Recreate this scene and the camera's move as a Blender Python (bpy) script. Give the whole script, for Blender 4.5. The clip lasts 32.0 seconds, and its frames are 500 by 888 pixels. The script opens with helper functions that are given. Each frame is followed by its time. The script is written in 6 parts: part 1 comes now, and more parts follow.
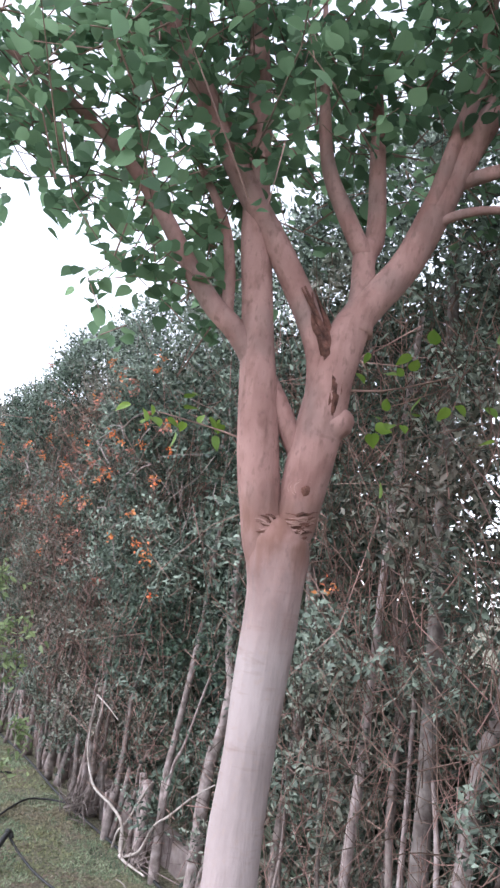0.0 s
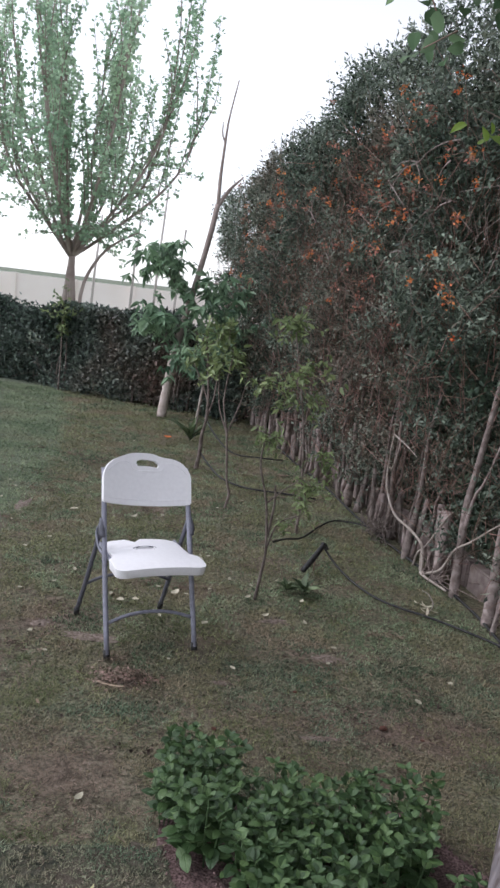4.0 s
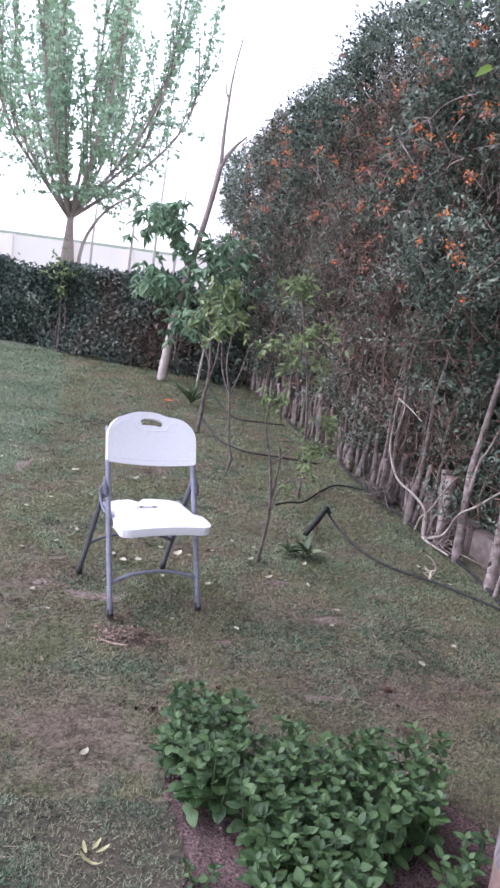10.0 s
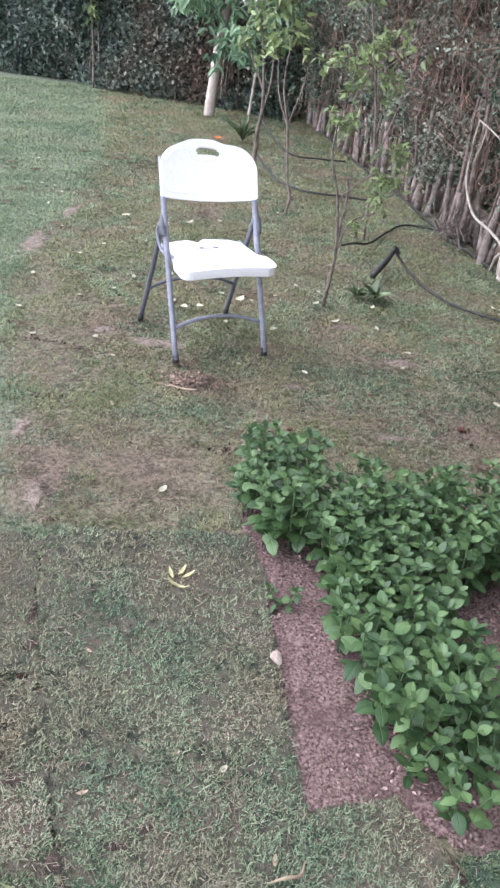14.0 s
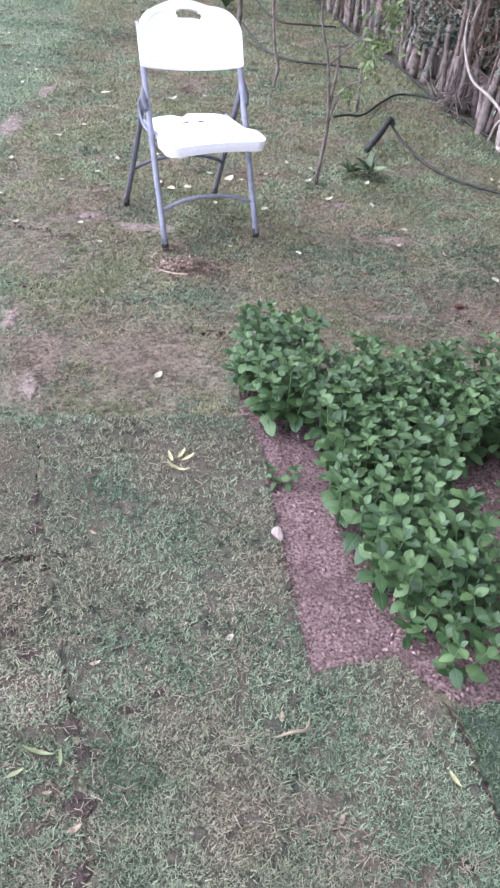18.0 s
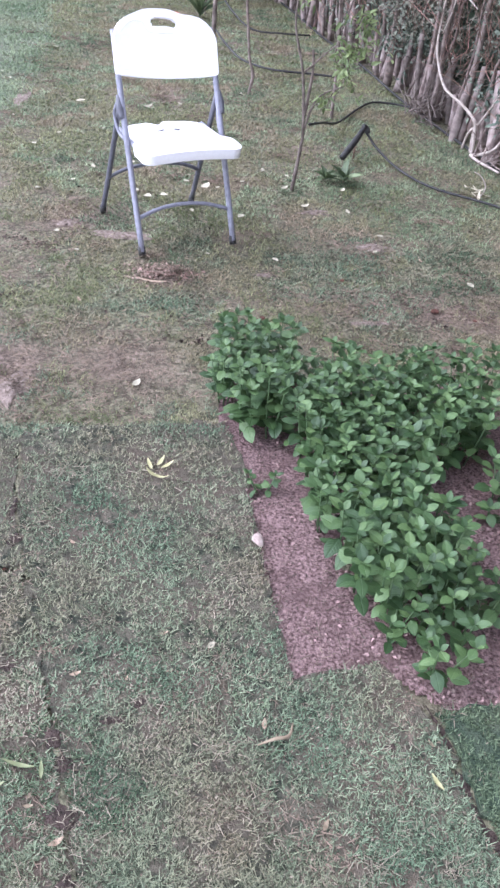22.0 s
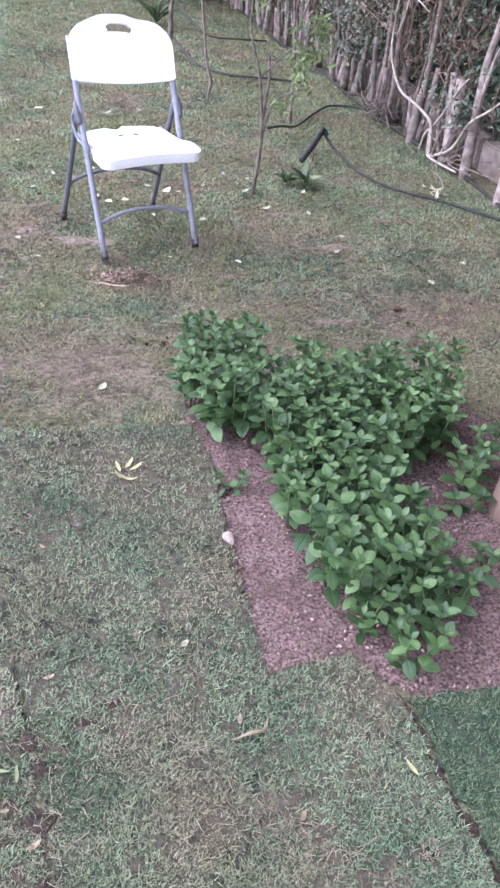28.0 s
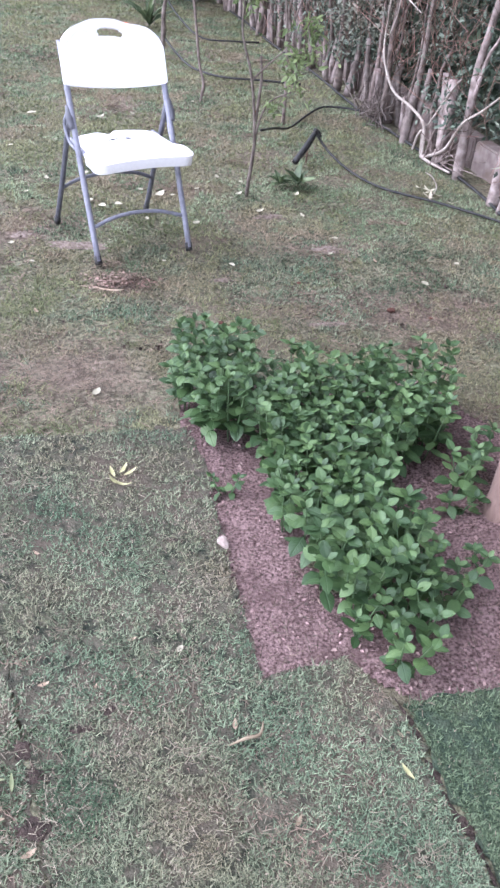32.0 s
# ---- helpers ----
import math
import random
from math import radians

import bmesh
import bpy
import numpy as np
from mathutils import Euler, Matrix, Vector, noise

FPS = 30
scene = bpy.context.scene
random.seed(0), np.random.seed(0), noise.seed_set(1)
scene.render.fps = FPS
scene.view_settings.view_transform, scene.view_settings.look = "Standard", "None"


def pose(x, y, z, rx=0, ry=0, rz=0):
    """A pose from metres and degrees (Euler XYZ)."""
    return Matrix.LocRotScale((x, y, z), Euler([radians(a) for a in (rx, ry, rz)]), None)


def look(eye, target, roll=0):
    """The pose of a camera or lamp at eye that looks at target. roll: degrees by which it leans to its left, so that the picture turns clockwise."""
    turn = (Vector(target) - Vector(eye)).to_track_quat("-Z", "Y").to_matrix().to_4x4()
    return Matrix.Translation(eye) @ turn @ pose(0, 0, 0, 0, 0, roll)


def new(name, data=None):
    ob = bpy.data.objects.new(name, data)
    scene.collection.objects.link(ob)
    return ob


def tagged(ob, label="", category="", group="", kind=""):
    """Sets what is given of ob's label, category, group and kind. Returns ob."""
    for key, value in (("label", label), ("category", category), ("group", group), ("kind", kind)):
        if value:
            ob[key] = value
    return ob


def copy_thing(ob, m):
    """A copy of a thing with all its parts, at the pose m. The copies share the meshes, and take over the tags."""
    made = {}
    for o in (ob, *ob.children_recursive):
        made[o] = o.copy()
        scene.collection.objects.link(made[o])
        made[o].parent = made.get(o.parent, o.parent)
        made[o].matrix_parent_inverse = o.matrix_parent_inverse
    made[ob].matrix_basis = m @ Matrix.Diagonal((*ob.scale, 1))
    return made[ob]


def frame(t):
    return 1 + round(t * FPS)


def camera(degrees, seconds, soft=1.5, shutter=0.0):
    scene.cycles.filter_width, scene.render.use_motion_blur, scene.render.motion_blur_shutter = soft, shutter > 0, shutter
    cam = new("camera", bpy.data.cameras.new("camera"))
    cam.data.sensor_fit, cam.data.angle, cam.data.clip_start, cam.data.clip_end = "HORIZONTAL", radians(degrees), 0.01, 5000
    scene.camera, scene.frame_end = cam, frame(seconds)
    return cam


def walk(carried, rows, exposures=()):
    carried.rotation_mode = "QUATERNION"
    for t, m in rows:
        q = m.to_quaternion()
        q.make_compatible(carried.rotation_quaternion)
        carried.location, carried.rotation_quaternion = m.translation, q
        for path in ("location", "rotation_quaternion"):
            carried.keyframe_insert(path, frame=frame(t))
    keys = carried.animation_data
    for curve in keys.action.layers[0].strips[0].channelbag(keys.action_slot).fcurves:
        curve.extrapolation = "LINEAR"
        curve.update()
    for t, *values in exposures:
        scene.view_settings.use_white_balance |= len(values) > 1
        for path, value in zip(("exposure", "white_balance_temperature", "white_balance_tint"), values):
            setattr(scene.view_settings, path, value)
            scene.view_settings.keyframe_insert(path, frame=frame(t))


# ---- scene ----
cam = camera(36.08, 32.0, soft=2.6)
PATH = [
    (0, 0.275, -0.161, 1.749, 99.927, -8.252, -20.788),
    (0.5, 0.296, -0.178, 1.750, 98.829, -9.886, -19.207),
    (1, 0.344, -0.214, 1.745, 95.444, -9.540, -16.849),
    (1.5, 0.320, -0.259, 1.747, 93.355, -10.808, -13.336),
    (2, 0.288, -0.290, 1.729, 90.766, -10.200, -7.742),
    (2.5, 0.238, -0.259, 1.714, 90.110, -9.380, -5.411),
    (3, 0.142, -0.199, 1.680, 87.393, -7.091, -6.464),
    (3.5, 0.101, -0.172, 1.669, 83.471, -6.918, -2.898),
    (4, 0.082, -0.145, 1.675, 79.038, -6.804, -1.296),
    (4.5, 0.062, -0.157, 1.655, 80.687, -7.655, -0.207),
    (6.5, 0.055, -0.110, 1.628, 77.718, -7.339, 0.569),
    (7, 0.050, -0.121, 1.638, 76.715, -7.056, -1.006),
    (7.5, 0.055, -0.104, 1.627, 76.786, -6.391, -0.564),
    (8, 0.048, -0.098, 1.624, 76.348, -6.849, -1.035),
    (8.5, 0.033, -0.098, 1.608, 76.169, -7.401, -1.390),
    (9, 0.052, -0.099, 1.616, 76.643, -7.103, -1.286),
    (9.5, 0.052, -0.106, 1.630, 76.392, -6.947, -0.346),
    (10, 0.046, -0.105, 1.625, 76.651, -7.540, -1.374),
    (10.5, 0.055, -0.102, 1.611, 75.610, -6.605, -3.053),
    (11, 0.056, -0.095, 1.603, 73.383, -6.969, -5.030),
    (11.5, 0.064, -0.100, 1.605, 73.942, -5.686, -5.424),
    (12, 0.060, -0.076, 1.588, 71.272, -4.647, -7.717),
    (12.5, 0.039, -0.053, 1.583, 65.933, -5.625, -6.578),
    (13, 0.028, -0.021, 1.532, 62.887, -3.748, -1.180),
    (13.5, 0.014, -0.010, 1.515, 61.768, -4.389, 0.324),
    (14, -0.008, 0.017, 1.503, 58.293, -4.999, 1.728),
    (14.5, -0.008, 0.037, 1.473, 51.723, -3.987, 2.316),
    (16.5, -0.003, 0.013, 1.465, 51.528, -2.890, 1.623),
    (17, 0.001, -0.001, 1.469, 52.555, -3.205, 0.974),
    (17.5, -0.006, -0.000, 1.466, 51.290, -3.745, 0.736),
    (18, -0.003, 0.006, 1.462, 50.574, -3.505, 0.396),
    (18.5, 0.004, -0.003, 1.466, 51.051, -3.168, 0.177),
    (19, 0.000, 0.000, 1.460, 50.528, -3.661, 0.000),
    (19.5, 0.007, -0.000, 1.459, 51.105, -3.283, -0.642),
    (20, 0.010, 0.007, 1.463, 50.416, -2.628, -0.220),
    (20.5, -0.007, 0.028, 1.454, 49.215, -2.923, 1.834),
    (21, 0.004, 0.018, 1.454, 50.307, -3.030, -0.216),
    (21.5, 0.001, 0.005, 1.464, 51.245, -3.523, -0.995),
    (22, -0.002, 0.006, 1.463, 51.160, -3.936, -1.215),
    (22.5, 0.000, 0.007, 1.462, 51.104, -3.708, -0.979),
    (23, -0.002, 0.011, 1.457, 50.682, -3.695, -0.846),
    (23.5, -0.003, 0.005, 1.461, 50.911, -3.478, -0.836),
    (24, -0.002, 0.017, 1.452, 50.188, -3.650, -0.479),
    (24.5, 0.000, 0.022, 1.451, 49.986, -3.671, -0.633),
    (25, -0.002, 0.020, 1.455, 49.941, -3.629, -0.346),
    (25.5, -0.000, 0.006, 1.456, 50.627, -3.673, -1.598),
    (27.5, 0.002, -0.009, 1.459, 51.468, -3.497, -3.152),
    (28, 0.007, -0.016, 1.455, 51.788, -3.824, -4.072),
    (28.5, 0.012, -0.021, 1.457, 51.889, -3.806, -5.151),
    (29, 0.014, -0.017, 1.455, 51.868, -3.598, -5.395),
    (29.5, 0.021, -0.019, 1.460, 51.540, -3.932, -6.496),
    (30, 0.024, -0.022, 1.458, 51.574, -3.812, -7.408),
    (30.5, 0.023, -0.018, 1.458, 51.417, -3.835, -7.127),
    (31, 0.021, -0.014, 1.458, 51.221, -3.519, -6.135),
    (31.5, 0.020, -0.012, 1.455, 51.541, -3.547, -5.508),
    (32, 0.020, -0.011, 1.463, 51.864, -3.419, -4.519),
]
EXPOSURES = [(0, 1.93, 5870, 14), (2, 1.68, 5850, 13), (3, 0.7, 6150, 13), (4, 0.82, 6150, 13), (7, 1.25, 5750, 21), (10, 1.55, 5750, 22), (12, 1.84, 5800, 18), (13, 2.15, 5800, 13.5), (14, 2.08, 5950, 12.5), (17, 2.21, 5660, 18.5), (20, 2.2, 5640, 19), (26, 2.21, 5640, 19), (32, 2.27, 5670, 18.5)]
walk(cam, [(t, pose(x, y, z, rx, ry, rz)) for t, x, y, z, rx, ry, rz in PATH], EXPOSURES)

# ---- world and light ----
world = bpy.data.worlds.new("world")
scene.world = world
world.use_nodes = True
wn = world.node_tree
sky = wn.nodes.new("ShaderNodeTexSky")
sky.sky_type, sky.sun_disc = "NISHITA", False
sky.sun_elevation, sky.sun_rotation, sky.dust_density, sky.air_density = radians(48), radians(-85), 0.6, 1.0
hsv = wn.nodes.new("ShaderNodeHueSaturation")
hsv.inputs["Saturation"].default_value = 0.15
wn.links.new(sky.outputs[0], hsv.inputs["Color"])
wn.links.new(hsv.outputs[0], wn.nodes["Background"].inputs[0])
wn.nodes["Background"].inputs[1].default_value = 0.15
sun = new("sun", bpy.data.lights.new("sun", "SUN"))
sun.data.energy, sun.data.angle, sun.data.color = 0.6, radians(40), (1.0, 0.95, 0.92)
sun.matrix_world = look((-9.0, 0.8, 10), (0, 0, 0))


# ---- materials ----
def material(name, dark, light, scale=20.0, rough=0.8, bump=0.3, fine=6.0, vary=0.0, island=False, metal=0.0,
             through_light=0.0, third=None, third_scale=1.5, third_at=(0.5, 0.62), spec=0.4, coord="Object", bump_dist=0.004, wear=None, other=None):
    m = bpy.data.materials.new(name)
    m.use_nodes = True
    nt = m.node_tree
    n, l = nt.nodes, nt.links
    bsdf = n["Principled BSDF"]
    bsdf.inputs["Roughness"].default_value = rough
    bsdf.inputs["Metallic"].default_value = metal
    bsdf.inputs["Specular IOR Level"].default_value = spec
    tc = n.new("ShaderNodeTexCoord")
    geo = n.new("ShaderNodeNewGeometry")
    vec = geo.outputs["Position"] if coord == "World" else tc.outputs["Object"]
    tex = n.new("ShaderNodeTexNoise")
    tex.inputs["Scale"].default_value, tex.inputs["Detail"].default_value = scale, 6.0
    l.new(vec, tex.inputs["Vector"])
    ramp = n.new("ShaderNodeMapRange")
    ramp.inputs["From Min"].default_value, ramp.inputs["From Max"].default_value = 0.35, 0.65
    l.new(tex.outputs["Fac"], ramp.inputs["Value"])
    mix = n.new("ShaderNodeMix")
    mix.data_type = "RGBA"
    mix.inputs["A"].default_value, mix.inputs["B"].default_value = (*dark, 1), (*light, 1)
    l.new(ramp.outputs["Result"], mix.inputs["Factor"])
    colour = mix.outputs["Result"]
    if third:
        big = n.new("ShaderNodeTexNoise")
        big.inputs["Scale"].default_value, big.inputs["Detail"].default_value = third_scale, 5.0
        l.new(vec, big.inputs["Vector"])
        rr = n.new("ShaderNodeMapRange")
        rr.inputs["From Min"].default_value, rr.inputs["From Max"].default_value = third_at
        l.new(big.outputs["Fac"], rr.inputs["Value"])
        mix2 = n.new("ShaderNodeMix")
        mix2.data_type = "RGBA"
        mix2.inputs["B"].default_value = (*third, 1)
        l.new(rr.outputs["Result"], mix2.inputs["Factor"])
        l.new(colour, mix2.inputs["A"])
        colour = mix2.outputs["Result"]
    if other:
        ot = n.new("ShaderNodeAttribute")
        ot.attribute_name = "other_turf"
        mixo = n.new("ShaderNodeMix")
        mixo.data_type = "RGBA"
        l.new(ot.outputs["Fac"], mixo.inputs["Factor"])
        l.new(colour, mixo.inputs["A"])
        tone = n.new("ShaderNodeMix")
        tone.data_type = "RGBA"
        tone.inputs["A"].default_value, tone.inputs["B"].default_value = (*(0.45 * c for c in other), 1), (*(1.35 * c for c in other), 1)
        l.new(ramp.outputs["Result"], tone.inputs["Factor"])
        l.new(tone.outputs["Result"], mixo.inputs["B"])
        colour = mixo.outputs["Result"]
    if wear:
        at = n.new("ShaderNodeAttribute")
        at.attribute_name = "wear"
        add = n.new("ShaderNodeMath")
        l.new(at.outputs["Fac"], add.inputs[0])
        l.new(tex.outputs["Fac"], add.inputs[1])
        wr = n.new("ShaderNodeMapRange")
        wr.inputs["From Min"].default_value, wr.inputs["From Max"].default_value = 0.75, 1.6
        l.new(add.outputs[0], wr.inputs["Value"])
        mixw, mixs = n.new("ShaderNodeMix"), n.new("ShaderNodeMix")
        mixw.data_type = mixs.data_type = "RGBA"
        mixs.inputs["A"].default_value, mixs.inputs["B"].default_value = (*wear[0], 1), (*wear[1], 1)
        l.new(ramp.outputs["Result"], mixs.inputs["Factor"])
        l.new(wr.outputs["Result"], mixw.inputs["Factor"])
        l.new(colour, mixw.inputs["A"])
        l.new(mixs.outputs["Result"], mixw.inputs["B"])
        colour = mixw.outputs["Result"]
    if vary:
        hs = n.new("ShaderNodeHueSaturation")
        rnd = geo.outputs["Random Per Island"] if island else n.new("ShaderNodeObjectInfo").outputs["Random"]
        vr = n.new("ShaderNodeMapRange")
        vr.inputs["To Min"].default_value, vr.inputs["To Max"].default_value = 1 - vary, 1 + vary
        l.new(rnd, vr.inputs["Value"])
        l.new(vr.outputs["Result"], hs.inputs["Value"])
        hr = n.new("ShaderNodeMapRange")
        hr.inputs["To Min"].default_value, hr.inputs["To Max"].default_value = 0.5 + 0.035 * vary, 0.5 - 0.035 * vary
        l.new(rnd, hr.inputs["Value"])
        l.new(hr.outputs["Result"], hs.inputs["Hue"])
        l.new(colour, hs.inputs["Color"])
        colour = hs.outputs["Color"]
    l.new(colour, bsdf.inputs["Base Color"])
    if bump:
        ft = n.new("ShaderNodeTexNoise")
        ft.inputs["Scale"].default_value, ft.inputs["Detail"].default_value = scale * fine, 4.0
        l.new(vec, ft.inputs["Vector"])
        bp = n.new("ShaderNodeBump")
        bp.inputs["Strength"].default_value, bp.inputs["Distance"].default_value = bump, bump_dist
        l.new(ft.outputs["Fac"], bp.inputs["Height"])
        l.new(bp.outputs["Normal"], bsdf.inputs["Normal"])
    if through_light:
        tr = n.new("ShaderNodeBsdfTranslucent")
        l.new(colour, tr.inputs["Color"])
        ms = n.new("ShaderNodeMixShader")
        ms.inputs["Fac"].default_value = through_light
        l.new(bsdf.outputs[0], ms.inputs[1])
        l.new(tr.outputs[0], ms.inputs[2])
        l.new(ms.outputs[0], n["Material Output"].inputs["Surface"])
    return m


# dark tones of lawn_soil and turf_mat carry the shade between blades
M_GROUND = material("lawn_soil", (0.06, 0.056, 0.036), (0.25, 0.24, 0.155), 60, 0.95, 0.9, 3, coord="World",
                    third=(0.17, 0.13, 0.095), third_scale=2.3, third_at=(0.5, 0.72), bump_dist=0.012, wear=((0.13, 0.088, 0.072), (0.27, 0.2, 0.17)), other=(0.17, 0.2, 0.135))
M_SOD = material("turf_mat", (0.028, 0.036, 0.024), (0.15, 0.135, 0.1), 45, 0.95, 1.0, 6, coord="World",
                 third=(0.14, 0.11, 0.085), third_scale=4.0, third_at=(0.45, 0.65), bump_dist=0.012)
M_SOD_DARK = material("fresh_turf_mat", (0.035, 0.06, 0.04), (0.08, 0.1, 0.065), 18, 0.95, 0.9, 9, coord="World", bump_dist=0.012)
M_SOIL = material("soil", (0.095, 0.054, 0.05), (0.47, 0.315, 0.305), 130, 0.97, 1.0, 3, coord="World",
                  third=(0.14, 0.085, 0.08), third_scale=7, third_at=(0.5, 0.7), bump_dist=0.014)
M_WORN = material("worn_soil", (0.13, 0.098, 0.08), (0.31, 0.245, 0.21), 60, 0.97, 0.9, 3, coord="World", bump_dist=0.01)
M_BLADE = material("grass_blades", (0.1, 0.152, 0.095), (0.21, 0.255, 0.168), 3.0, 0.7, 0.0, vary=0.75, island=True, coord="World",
                   third=(0.22, 0.185, 0.125), third_scale=2.2, third_at=(0.44, 0.66), through_light=0.12, spec=0.2)
M_BLADE_DARK = material("fresh_grass_blades", (0.062, 0.1, 0.06), (0.13, 0.17, 0.1), 3.0, 0.7, 0.0, vary=0.75, island=True, coord="World", through_light=0.12, spec=0.2)
M_BLADE_OLIVE = material("olive_grass_blades", (0.125, 0.145, 0.07), (0.27, 0.275, 0.152), 2.4, 0.75, 0.0, vary=0.45, island=True, coord="World",
                         third=(0.29, 0.235, 0.165), third_scale=1.6, third_at=(0.46, 0.66), through_light=0.12, spec=0.2)
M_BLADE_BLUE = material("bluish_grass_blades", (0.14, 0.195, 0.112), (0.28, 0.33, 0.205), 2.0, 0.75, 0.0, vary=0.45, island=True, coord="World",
                        third=(0.24, 0.24, 0.16), third_scale=1.5, third_at=(0.52, 0.72), through_light=0.12, spec=0.2)
M_STRAW = material("dry_grass", (0.19, 0.165, 0.12), (0.325, 0.285, 0.215), 4.0, 0.8, 0.0, vary=0.4, island=True, coord="World")
M_THATCH = material("brown_thatch", (0.09, 0.068, 0.05), (0.26, 0.2, 0.15), 12, 0.9, 0.0, vary=0.5, island=True, coord="World")
M_WET_SOIL = material("damp_soil", (0.035, 0.024, 0.02), (0.1, 0.07, 0.06), 50, 0.95, 1.0, 4, coord="World", bump_dist=0.012)
M_HEDGE_LEAF = material("hedge_leaf", (0.052, 0.082, 0.056), (0.235, 0.28, 0.225), 1.1, 0.5, 0.0, vary=0.8, island=True, spec=0.25,
                        through_light=0.2, third=(0.2, 0.155, 0.125), third_scale=0.7, third_at=(0.54, 0.76))
# the same hedge leaf with shade put into its colour, for the interior
M_HEDGE_SHADE = material("shaded_hedge_leaf", (0.04, 0.065, 0.045), (0.11, 0.15, 0.1), 1.4, 0.5, 0.0, vary=0.7, island=True, through_light=0.18)
M_LOW_HEDGE_LEAF = material("low_hedge_leaf", (0.045, 0.07, 0.054), (0.15, 0.185, 0.155), 1.4, 0.36, 0.0, vary=0.8, island=True, through_light=0.14,
                            third=(0.17, 0.115, 0.09), third_scale=0.55, third_at=(0.56, 0.7))
M_TREE_LEAF = material("tree_leaf", (0.1, 0.175, 0.1), (0.2, 0.31, 0.17), 1.5, 0.55, 0.0, vary=0.4, island=True, through_light=0.55)
M_LIGHT_LEAF = material("young_leaf", (0.13, 0.22, 0.03), (0.2, 0.3, 0.05), 4, 0.45, 0.0, vary=0.25, island=True, through_light=0.4)
# leaf green raised well above foliage tone to stand in for haze
M_HAZED_LEAF = material("hazed_poplar_leaf", (0.32, 0.48, 0.33), (0.54, 0.68, 0.5), 0.6, 0.5, 0.0, vary=0.3, island=True, through_light=0.5)
M_SAP_LEAF = material("sapling_leaf", (0.15, 0.205, 0.085), (0.29, 0.36, 0.17), 2, 0.45, 0.0, vary=0.35, island=True, through_light=0.3)
# green lightened to imitate the sky's glare over these crowns
M_MANGO_LEAF = material("fruit_leaf", (0.13, 0.23, 0.14), (0.31, 0.43, 0.28), 2, 0.35, 0.0, vary=0.45, island=True, through_light=0.3)
M_MINT_STEM = material("mint_stem", (0.05, 0.1, 0.04), (0.08, 0.12, 0.05), 30, 0.7, 0.2)
M_FADED_FLOWER = material("faded_flower", (0.34, 0.14, 0.1), (0.52, 0.26, 0.19), 8, 0.7, 0.0, vary=0.35, island=True, through_light=0.2)
M_FLOWER = material("orange_flower", (0.66, 0.17, 0.06), (0.8, 0.33, 0.12), 8, 0.6, 0.0, vary=0.3, island=True, through_light=0.25)
M_STUB = material("old_stem_bark", (0.17, 0.13, 0.12), (0.36, 0.3, 0.28), 22, 0.92, 0.8, 4, vary=0.3)
M_STUMP = material("stump_bark", (0.07, 0.042, 0.034), (0.17, 0.105, 0.085), 25, 0.95, 0.8, 4)
M_STEM = material("hedge_stem_bark", (0.105, 0.08, 0.07), (0.26, 0.21, 0.19), 25, 0.9, 0.7, 4, vary=0.25)
M_TWIG = material("twig_bark", (0.12, 0.075, 0.06), (0.31, 0.2, 0.16), 6, 0.9, 0.0, vary=0.6, island=True)
M_PALE_VINE = material("pale_vine", (0.3, 0.25, 0.22), (0.48, 0.42, 0.38), 20, 0.8, 0.3)
M_BARK_PINK = material("tree_bark", (0.27, 0.155, 0.13), (0.38, 0.23, 0.195), 9, 0.85, 0.5, 5, third=(0.17, 0.09, 0.07),
                       third_scale=6, third_at=(0.58, 0.75))
M_WEED = material("weed_leaf", (0.07, 0.1, 0.05), (0.15, 0.2, 0.1), 3, 0.5, 0.2, vary=0.5, through_light=0.2)
M_LIMEWASH = material("limewashed_bark", (0.46, 0.38, 0.34), (0.62, 0.54, 0.5), 10, 0.9, 0.6, 5, third=(0.33, 0.25, 0.215),
                      third_scale=7, third_at=(0.58, 0.75))
M_BARK_GREY = material("peeling_bark", (0.25, 0.215, 0.22), (0.62, 0.58, 0.6), 16, 0.95, 0.9, 4, third=(0.14, 0.115, 0.11),
                       third_scale=12, third_at=(0.55, 0.7), bump_dist=0.01)
M_BARK_DARK = material("rough_bark", (0.06, 0.026, 0.019), (0.17, 0.075, 0.055), 40, 0.95, 1.0, 3, bump_dist=0.01)


